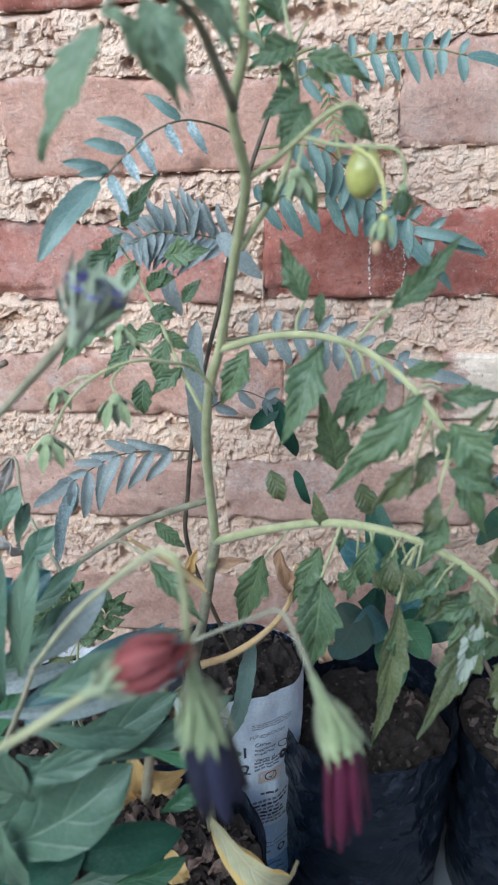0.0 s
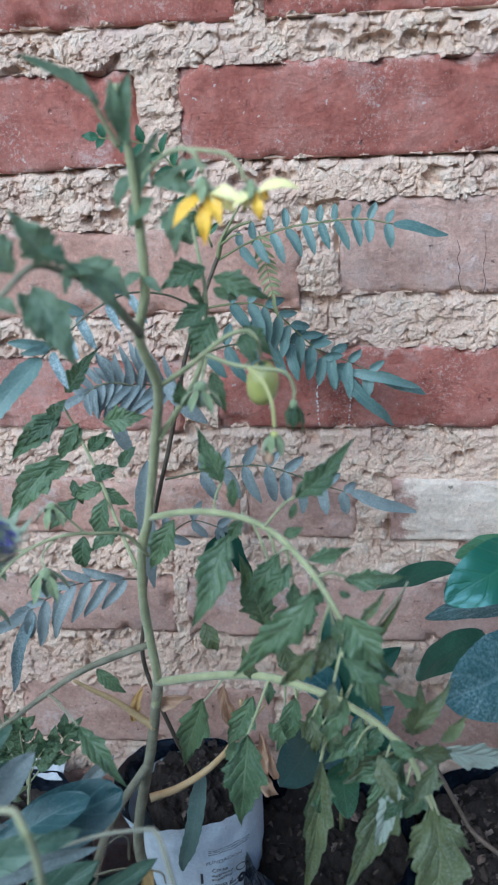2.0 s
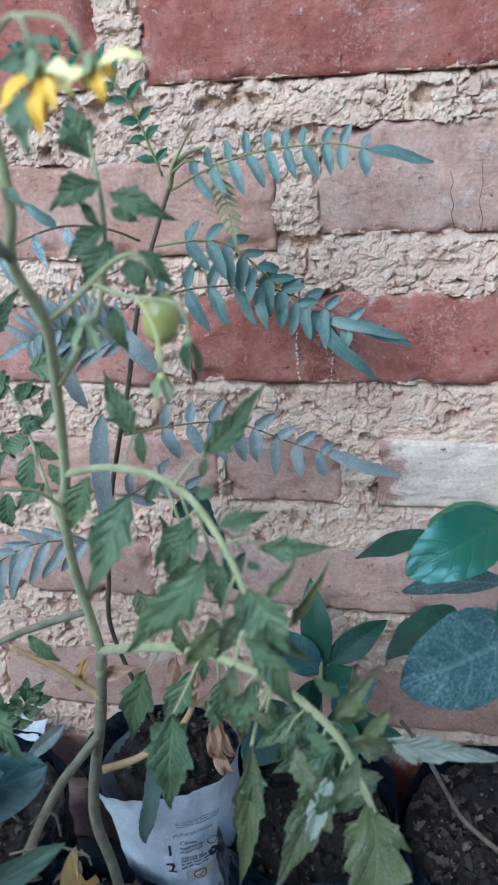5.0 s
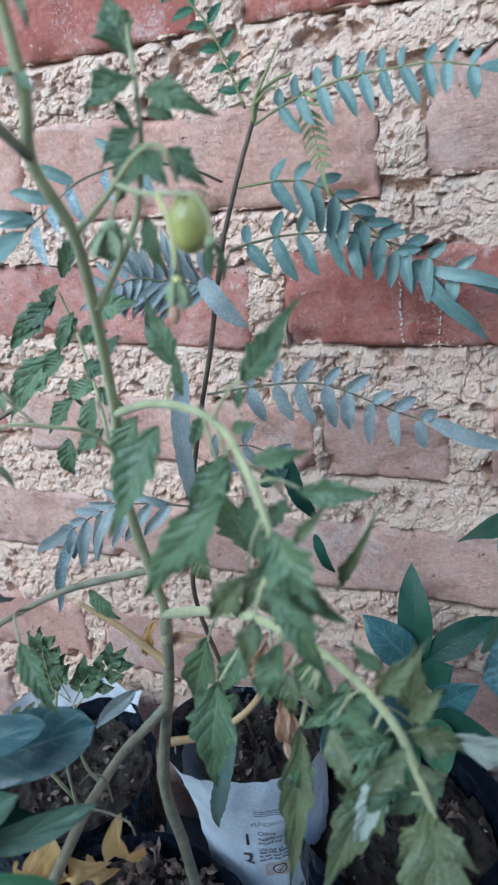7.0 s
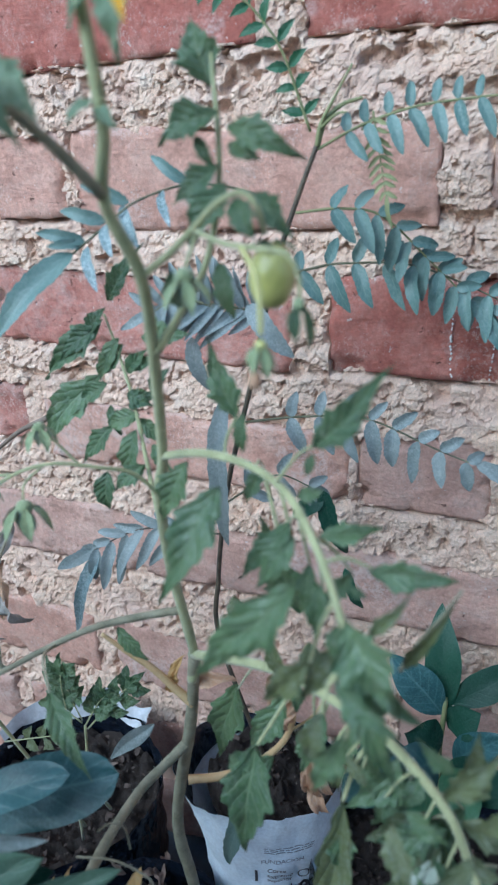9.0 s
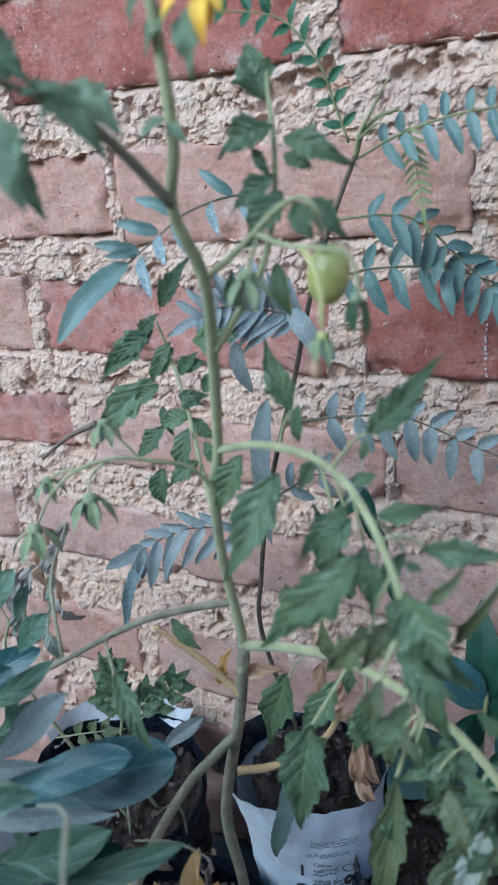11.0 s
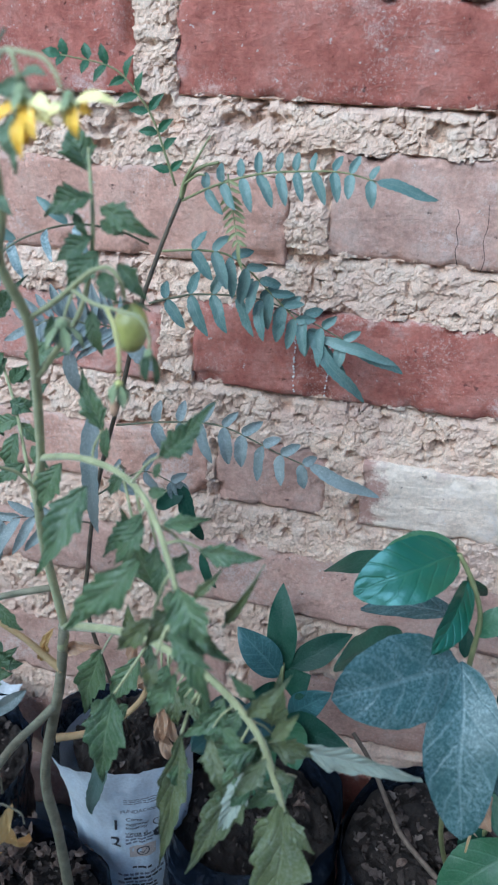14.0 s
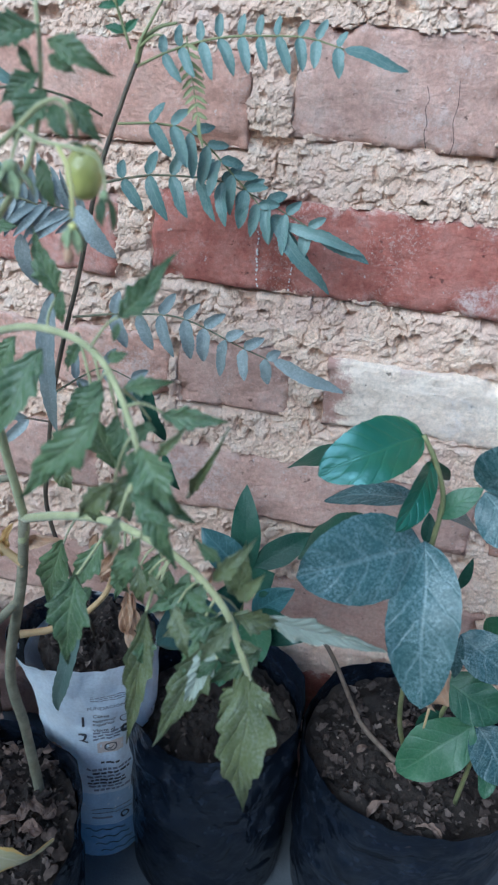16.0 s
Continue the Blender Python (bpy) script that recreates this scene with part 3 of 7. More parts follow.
# bricks that lie askew: bottom left and right, top left and right
ASKEW = {(6, 1): (0.598, 0.606, 0.646, 0.662), (6, 2): (0.597, 0.602, 0.661, 0.657), (6, 3): (0.613, 0.612, 0.677, 0.676), (7, 2): (0.516, 0.507, 0.573, 0.564),
         (8, 1): (0.423, 0.431, 0.472, 0.479), (8, 2): (0.420, 0.416, 0.470, 0.466), (5, 2): (0.695, 0.702, 0.758, 0.760)}


def brick(x0, x1, quad, seed, material):
    """One worn brick: a rounded block with a wavy face and chipped edges."""
    rnd = random.Random(seed)
    ox, oz = rnd.uniform(0, 90), rnd.uniform(0, 90)
    nx, nz = max(10, int((x1 - x0) / 0.0035)), 18
    zb0, zb1, zt0, zt1 = quad
    cx, cz = (x0 + x1) / 2, (zb0 + zt1) / 2
    proud = rnd.uniform(-0.0035, 0.0015)
    lean = rnd.uniform(-0.004, 0.004)
    depth = 0.055
    verts, faces, uvs = [], [], []
    for i in range(nx + 1):
        for j in range(nz + 1):
            s, t = i / nx, j / nz
            z0, z1 = zb0 + (zb1 - zb0) * s, zt0 + (zt1 - zt0) * s
            x, z = x0 + (x1 - x0) * s, z0 + (z1 - z0) * t
            n1 = noise.noise(V((x * 22 + ox, 3.1, oz)))
            n2 = noise.noise(V((x * 70 + ox, 9.7, oz)))
            n3 = noise.noise(V((7.7, z * 60 + oz, ox)))
            if j in (0, nz):
                z += 0.0016 * n1 + 0.0016 * n2 * (1 if j else -1)
            if i in (0, nx):
                x += 0.0026 * n3
            edge = min(min(s, 1 - s) * (x1 - x0), min(t, 1 - t) * (z1 - z0))
            y = proud + lean * (t - 0.5) + 0.0016 * noise.noise(V((x * 40 + ox, z * 40, oz))) + 0.0011 * noise.noise(V((x * 130, z * 130 + oz, 4)))
            y += 0.0022 * max(0, 1 - edge / 0.0035) * (0.5 + 0.7 * n2)
            chip = noise.noise(V((x * 55 + oz, z * 55, 8.0)))
            if edge < 0.010 and chip > 0.15:
                y += 0.030 * (chip - 0.15) * (1 - edge / 0.010)
            verts.append(V((x - cx, y, z - cz)))
            uvs.append((s * (x1 - x0) / 0.06, t))
    m = nz + 1
    for i in range(nx):
        for j in range(nz):
            faces.append((i * m + j, (i + 1) * m + j, (i + 1) * m + j + 1, i * m + j + 1))
    rim = [i * m for i in range(nx + 1)] + [nx * m + j for j in range(1, nz + 1)] + [i * m + nz for i in range(nx - 1, -1, -1)] + [j for j in range(nz - 1, 0, -1)]
    k0 = len(verts)
    for k in rim:
        verts.append(V((verts[k].x, depth, verts[k].z)))
        uvs.append(uvs[k])
    for a in range(len(rim)):
        b = (a + 1) % len(rim)
        faces.append((rim[b], rim[a], k0 + a, k0 + b))
    ob = mesh_ob("brick", verts, faces, material, wall, uvs=uvs)
    ob.location = (cx, 0, cz)
    return ob


# rough mortar, one displaced sheet behind and between the bricks
BRICKS = []
for ci, (z0, z1, joints) in enumerate(COURSES):
    for bi in range(len(joints) - 1):
        BRICKS.append((joints[bi] + GAPS.get((ci, bi), 0.020) / 2, joints[bi + 1] - GAPS.get((ci, bi + 1), 0.020) / 2, ASKEW.get((ci, bi), (z0, z0, z1, z1))))
MX0, MX1, MZ0, MZ1, STEP = -0.56, 0.42, 0.12, 0.88, 0.00105
nx, nz = int((MX1 - MX0) / STEP), int((MZ1 - MZ0) / STEP)
gx = np.linspace(MX0, MX1, nx + 1)[:, None]
gz = np.linspace(MZ0, MZ1, nz + 1)[None, :]
inside = np.full((nx + 1, nz + 1), -1.0)
under = np.full((nx + 1, nz + 1), 1.0)
beside = np.full((nx + 1, nz + 1), 1.0)
for x0, x1, quad in BRICKS:
    z0 = quad[0] + (quad[1] - quad[0]) * (gx - x0) / (x1 - x0)
    z1 = quad[2] + (quad[3] - quad[2]) * (gx - x0) / (x1 - x0)
    inside = np.maximum(inside, np.minimum(np.minimum(gx - x0, x1 - gx), np.minimum(gz - z0, z1 - gz)))
    below = np.where((gx > x0) & (gx < x1) & (gz < z0), z0 - gz, 1.0)
    under = np.minimum(under, below)
    side = np.where((gz > z0) & (gz < z1) & (gx < x0), x0 - gx, 1.0)
    beside = np.minimum(beside, side)


def lattice(i, j, seed):
    """Even random numbers from 0 to 1 for the cells of a grid."""
    h = (i.astype(np.int64) * 374761393 + j.astype(np.int64) * 668265263 + seed * 974634777) & 0xFFFFFFFF
    h = ((h ^ (h >> 13)) * 1274126177) & 0xFFFFFFFF
    h = ((h ^ (h >> 16)) * 2246822519) & 0xFFFFFFFF
    return ((h ^ (h >> 15)) & 0xFFFFFF) / 16777216.0


def waves(x, z, seed):
    """Smooth random waves, -1 to 1, one to a unit."""
    i, j = np.floor(x), np.floor(z)
    u, v = x - i, z - j
    total = 0.0
    for a, b in ((0, 0), (1, 0), (0, 1), (1, 1)):
        w = lattice(i + a, j + b, seed) * 6.28318
        p, q = u - a, v - b
        fade = (1 - np.abs(p)) ** 2 * (1 + 2 * np.abs(p)) * (1 - np.abs(q)) ** 2 * (1 + 2 * np.abs(q))
        total = total + fade * (np.cos(w) * p + np.sin(w) * q)
    return 1.5 * total


def pebbles(x, z, seed):
    """Distance to the nearest of strewn centres, to the second nearest, and a random number for the nearest."""
    i, j = np.floor(x), np.floor(z)
    f1 = np.full(np.broadcast(x, z).shape, 9.0)
    f2, own = f1.copy(), f1.copy()
    for a in (-1, 0, 1):
        for b in (-1, 0, 1):
            p, q = i + a, j + b
            d = np.hypot(p + lattice(p, q, seed) - x, q + lattice(p, q, seed + 1) - z)
            near = d < f1
            f2 = np.where(near, f1, np.minimum(f2, d))
            own = np.where(near, lattice(p, q, seed + 2), own)
            f1 = np.where(near, d, f1)
    return f1, f2, own


# crumbly mortar: lumps and granules of three sizes, ledges, crevices and pits
X, Z = gx + 0 * gz, gz + 0 * gx
bend_x = 0.003 * waves(X * 70, Z * 70, 3) + 0.0010 * waves(X * 260, Z * 260, 5)
bend_z = 0.003 * waves(X * 70, Z * 70, 7) + 0.0010 * waves(X * 260, Z * 260, 9)
WX, WZ = X + bend_x, Z + bend_z
big = waves(WX * 28, WZ * 42, 11)
patchy = 0.5 + 0.5 * waves(X * 22, Z * 30, 13)
f1, f2, own = pebbles(WX * 88, WZ * 112, 21)
lump = np.sqrt(np.clip(1 - 0.9 * f1 * f1, 0, 1)) * (0.35 + 0.9 * own)
crevice = np.clip(1 - (f2 - f1) / 0.13, 0, 1) * np.clip(waves(X * 40, Z * 46, 31) * 2.2 + 0.15, 0, 1)
g1, g2, gown = pebbles(WX * 235, WZ * 260, 41)
grain = np.sqrt(np.clip(1 - 0.95 * g1 * g1, 0, 1)) * (0.2 + gown)
s1, s2, sown = pebbles(X * 520, Z * 540, 51)
sand = (1 - s1) * sown
ledge = waves(WX * 34, WZ * 120, 61)
ledge = np.clip(ledge * 3.5, -1, 1)
pit = np.clip(waves(WX * 120, WZ * 135, 71) - 0.38, 0, 1)
out = 0.0020 * lump + 0.0020 * grain * (0.6 + 0.8 * patchy) + 0.0013 * sand + 0.0018 * big + 0.0006 * ledge - 0.0045 * crevice - 0.010 * pit
Y = 0.0022 - out
hole = waves(X * 30, Z * 50, 81) + 0.35 * waves(X * 110, Z * 140, 83)
Y = Y + np.clip(0.06 * (hole - 0.45), 0, 0.007)
Y = Y + 0.012 * np.clip(1 - beside / 0.0045, 0, 1) * np.clip(0.15 + 1.3 * waves(X * 9, Z * 30, 89), 0, 1)
Y = Y + 0.013 * np.clip(1 - under / 0.0048, 0, 1) * np.clip(0.62 + 1.1 * waves(X * 45, Z * 9, 87), 0, 1)
smear = 0.0046 * waves(X * 48, Z * 70, 91) + 0.0030 * waves(X * 190, Z * 210, 93) + 0.0012 * (grain - 0.6)
edge_in = inside > np.maximum(0.0, smear)
Z = np.where(edge_in, Z, Z - 0.30 * np.clip(0.0012 - Y, 0, 1))
Y = np.where(edge_in, np.maximum(Y, 0.003) + 2.6 * inside, Y)
deep = inside > 0.0085
Y = np.where(deep, 0.022, Y)
keep = ~(deep[:-1, :-1] & deep[1:, :-1] & deep[:-1, 1:] & deep[1:, 1:])
m = nz + 1
ci, cj = np.nonzero(keep)
quads = np.stack([ci * m + cj, (ci + 1) * m + cj, (ci + 1) * m + cj + 1, ci * m + cj + 1], axis=1)
used, quads = np.unique(quads, return_inverse=True)
quads = quads.reshape(-1, 4)
mv = np.stack([X.ravel()[used], Y.ravel()[used], Z.ravel()[used]], axis=1)
mf = quads.tolist()
mortar = mesh_ob("mortar", mv, mf, M["mortar"], wall, "rough sandy lime mortar", smooth=False)
mesh_ob("mortar_core", [(-6, 0.016, 0), (6, 0.016, 0), (6, 0.016, 2.6), (-6, 0.016, 2.6), (-6, 0.24, 0), (6, 0.24, 0), (6, 0.24, 2.6), (-6, 0.24, 2.6)], [(0, 1, 2, 3), (5, 4, 7, 6), (3, 2, 6, 7), (1, 5, 6, 2), (4, 0, 3, 7)], M["mortar"], wall, smooth=False)

for ci, (z0, z1, joints) in enumerate(COURSES):
    for bi in range(len(joints) - 1):
        g0 = GAPS.get((ci, bi), 0.020) / 2
        g1 = GAPS.get((ci, bi + 1), 0.020) / 2
        kind = KIND.get((ci, bi), ("brick_red", "brick_pink", "brick_dusty", "brick_pink")[(ci * 5 + bi * 3) % 4])
        brick(joints[bi] + g0, joints[bi + 1] - g1, ASKEW.get((ci, bi), (z0, z0, z1, z1)), ci * 31 + bi * 7 + 3, M[kind])

# threads of dried lime on the red brick, and hairline cracks
for k, (x, z0, z1) in enumerate(((-0.0175, 0.556, 0.516), (0.0065, 0.556, 0.514))):
    rnd = random.Random(k + 70)
    verts, faces = [], []
    z = z0
    while z > z1:
        z -= rnd.uniform(0.0010, 0.0040)
        x += rnd.uniform(-0.0006, 0.0007)
        r = rnd.uniform(0.0004, 0.0010)
        c0 = len(verts)
        y = -0.0046
        verts += [(x - r, y + 0.002, z), (x, y + 0.002, z + r * 1.3), (x + r, y + 0.002, z), (x, y + 0.002, z - r * 1.3), (x, y, z)]
        faces += [(c0, c0 + 4, c0 + 1), (c0 + 1, c0 + 4, c0 + 2), (c0 + 2, c0 + 4, c0 + 3), (c0 + 3, c0 + 4, c0)]
    mesh_ob("lime_drip", verts, faces, M["lime"], wall, "beaded white lime drip")
for pts in ([(0.076, -0.0038, 0.648), (0.0785, -0.0030, 0.641), (0.0772, -0.0030, 0.636), (0.0796, -0.0030, 0.628), (0.0788, -0.0030, 0.623), (0.0815, -0.0028, 0.614)], [(0.094, -0.0038, 0.652), (0.0955, -0.0040, 0.640), (0.0945, -0.0040, 0.630), (0.097, -0.0040, 0.620), (0.096, -0.0038, 0.612)]):
    tube("crack", wall, pts, 0.00015, 0.00026, M["crack"], sides=4, n=24)

# ---- grow bags with soil ----
def bag_surface(w, z, r, r_low, height, wrinkle, o, flare=0.0):
    """Radius of a bag's film at the angle w and the height z, with its wrinkles."""
    cw, sw = math.cos(w), math.sin(w)
    rr = r_low + (r - r_low) * max(0, z / height) ** 0.8
    d = wrinkle * noise.fractal(V((cw * 2.2 + o, sw * 2.2, z * 26)), 0.8, 2.0, 3) + 0.45 * wrinkle * noise.noise(V((cw * 5 + o, sw * 5, z * 80 + cw * 9)))
    d += 0.35 * wrinkle * (1 - 2.2 * abs(noise.noise(V((cw * 4 + o, sw * 4 + z * 14, z * 34)))))
    d += 0.5 * wrinkle * math.sin(z * 120 + 5 * noise.noise(V((cw * 2, sw * 2, o)))) * max(0, noise.noise(V((cw * 1.5, sw * 1.5 + o, z * 12))))
    d = d * min(1.0, 0.35 + z / height)
    # the mouth opens wider to one side
    return rr + d + flare * max(0.0, math.cos(w - 3.4)) * max(0.0, z / height) ** 5


def bag(name, label, cx, cy, r, height, film, seed, soil_z, r_low=None, wrinkle=0.0035, rim=0.006, squash=1.0, lining=None, back=0.0, flare=0.0):
    rnd = random.Random(seed)
    o = rnd.uniform(0, 60)
    r_low = r_low or r * 0.9
    top = thing(name, label, "grow bag", "planted grow bags")
    nt_, nzz = 110, 56
    verts, faces = [], []
    def rim_z(w, z):
        if z < height - 0.03:
            return z
        return z + rim * noise.noise(V((math.cos(w) * 1.8 + o, math.sin(w) * 1.8, 2.0))) - back * 0.5 * (1 + math.sin(w)) * (z - height + 0.03) / 0.03

    for k in range(nzz + 1):
        z = height * k / nzz
        for a in range(nt_):
            w = 2 * math.pi * a / nt_
            rr = bag_surface(w, z, r, r_low, height, wrinkle, o, flare)
            verts.append((cx + rr * math.cos(w), cy + rr * math.sin(w) * squash, rim_z(w, z)))
    for k in range(nzz):
        for a in range(nt_):
            b = (a + 1) % nt_
            faces.append((k * nt_ + a, k * nt_ + b, (k + 1) * nt_ + b, (k + 1) * nt_ + a))
    faces.append(tuple(range(nt_ - 1, -1, -1)))
    mesh_ob("bag_film", verts, faces, film, top)
    verts, faces = [], []
    levels = [height, height - 0.004, height - 0.012, soil_z - 0.008]
    for k, z in enumerate(levels):
        for a in range(nt_):
            w = 2 * math.pi * a / nt_
            rr = bag_surface(w, z, r, r_low, height, wrinkle, o, flare) - (0.0002 if k == 0 else 0.0012)
            verts.append((cx + rr * math.cos(w), cy + rr * math.sin(w) * squash, rim_z(w, z)))
    for k in range(len(levels) - 1):
        for a in range(nt_):
            b = (a + 1) % nt_
            faces.append((k * nt_ + b, k * nt_ + a, (k + 1) * nt_ + a, (k + 1) * nt_ + b))
    mesh_ob("bag_lining", verts, faces, lining or film, top)
    sv, sf = [(cx, cy, soil_z + 0.004)], []
    rings = 44
    for k in range(1, rings + 1):
        for a in range(nt_):
            w = 2 * math.pi * a / nt_
            rr = (r - 0.003) * k / rings
            x, y = cx + rr * math.cos(w), cy + rr * math.sin(w) * squash
            z = soil_z + 0.010 * noise.fractal(V((x * 60, y * 60, o)), 0.7, 2.1, 5) + 0.004 * abs(noise.noise(V((x * 170, y * 170, o)))) + 0.002 * noise.noise(V((x * 420, y * 420, o)))
            sv.append((x, y, z))
    for a in range(nt_):
        sf.append((0, 1 + a, 1 + (a + 1) % nt_))
    for k in range(rings - 1):
        for a in range(nt_):
            b = (a + 1) % nt_
            p, q = 1 + k * nt_, 1 + (k + 1) * nt_
            sf.append((p + a, q + a, q + b, p + b))
    mesh_ob("soil", sv, sf, M["soil"], top, "dark crumbly potting soil")
    return top


def litter(cx, cy, r, z, count, seed, squash=1.0, size=0.0058):
    """Dry leaf crumbs and twigs strewn on the soil, one mesh."""
    rnd = random.Random(seed)
    verts, faces, uvs = [], [], []
    for _ in range(count):
        w, rr = rnd.uniform(0, 6.283), r * math.sqrt(rnd.uniform(0, 1))
        c = V((cx + rr * math.cos(w), cy + rr * math.sin(w) * squash, z + rnd.uniform(0.001, 0.007)))
        way = V((rnd.uniform(-1, 1), rnd.uniform(-1, 1), rnd.uniform(-0.35, 0.45))).normalized()
        l = size * rnd.choice((0.3, 0.35, 0.4, 0.5, 0.6, 0.8, 1.1, 1.5))
        thin = rnd.random() < 0.07
        v, f, uv = leaf_data(c - way * l / 2, c + way * l / 2, l * (0.12 if thin else rnd.uniform(0.4, 1.0)), "shred" if not thin else "petal", face=(rnd.uniform(-.5, .5), rnd.uniform(-.6, .3), 1), arch=rnd.uniform(-0.25, 0.35), fold=rnd.uniform(-0.7, 0.9), twist=rnd.uniform(-60, 60), seed=rnd.randint(0, 9999), ripple=0.15)
        k = len(verts)
        verts += v
        uvs += uv
        faces += [tuple(i + k for i in q) for q in f]
    ob = mesh_ob("leaf_litter", verts, faces, M["litter"], None, uvs=uvs)
    return tagged(ob, "brown dry leaf crumbs and twigs on the potting soil", "leaf litter", kind="stuff")


bag("grow_bag", "black plastic grow bag with wrinkled film and dark soil", -0.007, -0.080, 0.071, 0.202, M["black_film"], 3, 0.166, 0.068)
bag("grow_bag", "wide black plastic grow bag full of soil and litter", 0.154, -0.082, 0.089, 0.192, M["black_film"], 8, 0.176, 0.080, squash=0.9)
bag("grow_bag", "black plastic grow bag holding the tomato plant", -0.160, -0.210, 0.080, 0.160, M["black_film"], 14, 0.150, 0.074, rim=0.004, back=-0.014)
bag_w = bag("grow_bag", "white printed plastic bag reused as a plant bag", -0.109, -0.082, 0.050, 0.252, M["white_film"], 21, 0.230, 0.041, wrinkle=0.0020, rim=0.004, lining=M["black_film"], back=0.018, flare=0.020)
bag_p = bag("grow_bag", "black plastic bag with a torn white lining and dark soil", -0.278, -0.103, 0.074, 0.182, M["black_film"], 27, 0.160, 0.066, rim=0.012)
bag("grow_bag", "black plastic grow bag holding the daisy plant", -0.240, -0.345, 0.072, 0.170, M["black_film"], 33, 0.150, 0.066)
litter(-0.240, -0.345, 0.066, 0.152, 320, 10)
litter(-0.003, -0.078, 0.060, 0.168, 150, 5)
litter(0.154, -0.082, 0.079, 0.178, 650, 6, 0.9, size=0.0085)
litter(-0.160, -0.210, 0.074, 0.152, 1000, 7, size=0.0080)
litter(-0.109, -0.082, 0.045, 0.232, 120, 8)
litter(-0.275, -0.105, 0.068, 0.162, 320, 9)

# torn white flap of the lining on the far rim
fv, ff_ = [], []
for i in range(25):
    w = radians(70 + 100 * i / 24)
    for j in range(4):
        h = j / 3 * (0.018 + 0.010 * noise.noise(V((i * 0.23, 4.0, 1.0))))
        rr = 0.076 + 0.010 * j / 3 + 0.006 * noise.noise(V((i * 0.2, j * 0.4, 9.0)))
        fv.append((-0.275 + rr * math.cos(w), -0.105 + rr * math.sin(w), 0.178 + h))
for i in range(24):
    for j in range(3):
        ff_.append((i * 4 + j, (i + 1) * 4 + j, (i + 1) * 4 + j + 1, i * 4 + j + 1))
mesh_ob("torn_flap", fv, ff_, M["dusty_film"], bag_p, "torn white plastic lining")

# ---- print on the white bag ----
W_O = random.Random(21).uniform(0, 60)


def on_bag(w, z, lift=0.0005):
    w += 0.10
    rr = bag_surface(w, z, 0.050, 0.041, 0.252, 0.0020, W_O, 0.020) + lift
    return V((-0.109 + rr * math.cos(w), -0.082 + rr * math.sin(w), z))


def bar(w0, w1, z0, z1, material, wave=0.0, name="print_bar", label="", lift=0.0005):
    n = max(3, int(abs(w1 - w0) / 0.06) + 1)
    verts, faces = [], []
    for i in range(n + 1):
        w = w0 + (w1 - w0) * i / n
        dz = wave * math.sin(i * 1.3)
        verts += [on_bag(w, z0 + dz, lift), on_bag(w, z1 + dz, lift)]
        if i:
            k = 2 * i
            faces.append((k - 2, k, k + 1, k - 1))
    return mesh_ob(name, verts, faces, material, bag_w, label)


def print_text(text, wz, size, material, name="print_word", centre=False):
    """Letters wrapped on the film."""
    w, z = wz
    cu = bpy.data.curves.new(name, "FONT")
    cu.body, cu.size, cu.offset = text, size, size * 0.012
    if centre:
        cu.align_x = "CENTER"
    tmp = bpy.data.objects.new(name, cu)
    me = bpy.data.meshes.new_from_object(tmp)
    bpy.data.objects.remove(tmp)
    for v in me.vertices:
        v.co = on_bag(w + v.co.x / 0.047, z + v.co.y, 0.0020)
    me.materials.append(material)
    ob = new(name, me)
    ob.parent = bag_w
    return ob


print_text("1", (-1.5508, 0.1876), 0.0155, M["print_black"], "digit", True)
print_text("2", (-1.5540, 0.1708), 0.0155, M["print_black"], "digit", True)
print_text("FUNDACIÓN", (-1.4744, 0.2075), 0.0046, M["print_grey"])
print_text("Corte", (-1.3963, 0.1991), 0.0047, M["print_black"])
print_text("extremo", (-1.3999, 0.1939), 0.0047, M["print_black"])
print_text("superior", (-1.4031, 0.1893), 0.0047, M["print_black"])
print_text("Vierta el", (-1.4060, 0.1818), 0.0047, M["print_black"])
rp = random.Random(5)


def text_line(w, z, length, h, material):
    """One line of small print: a row of word-sized bars in one mesh."""
    verts, faces = [], []
    s = w
    while s < w + length:
        t = min(s + rp.uniform(0.05, 0.14), w + length)
        k = len(verts)
        for q in (s, (s + t) / 2, t):
            verts += [on_bag(q, z), on_bag(q, z - h)]
        faces += [(k, k + 1, k + 3, k + 2), (k + 2, k + 3, k + 5, k + 4)]
        s = t + 0.022
    return mesh_ob("print_line", verts, faces, material, bag_w)


W4, Z4 = (-1.4090, 0.1793)
for k in range(3):
    text_line(W4, Z4 - 0.0034 * k, rp.uniform(0.42, 0.60), 0.0019, M["print_grey"])
W5, Z5 = (-1.4305, 0.2161)
for k in range(3):
    text_line(W5, Z5 + 0.0040 - 0.0022 * k, 0.7, 0.0009, M["print_grey"])
W6, Z6 = (-1.1285, 0.1605)
bar(W6 - 0.22, W6 + 0.22, Z6 + 0.0065, Z6 - 0.0075, M["print_cream"], lift=0.0003)


def ring(w, z, r, material, r_in=0.8):
    verts, faces = [], []
    for i in range(20):
        a = 2 * math.pi * i / 20
        for q in (1.0, r_in):
            verts.append(on_bag(w + q * r * math.cos(a) / 0.047, z + q * r * math.sin(a), 0.0007))
    for i in range(20):
        k = (i + 1) % 20
        faces.append((2 * i, 2 * k, 2 * k + 1, 2 * i + 1))
    return mesh_ob("print_ring", verts, faces, material, bag_w)


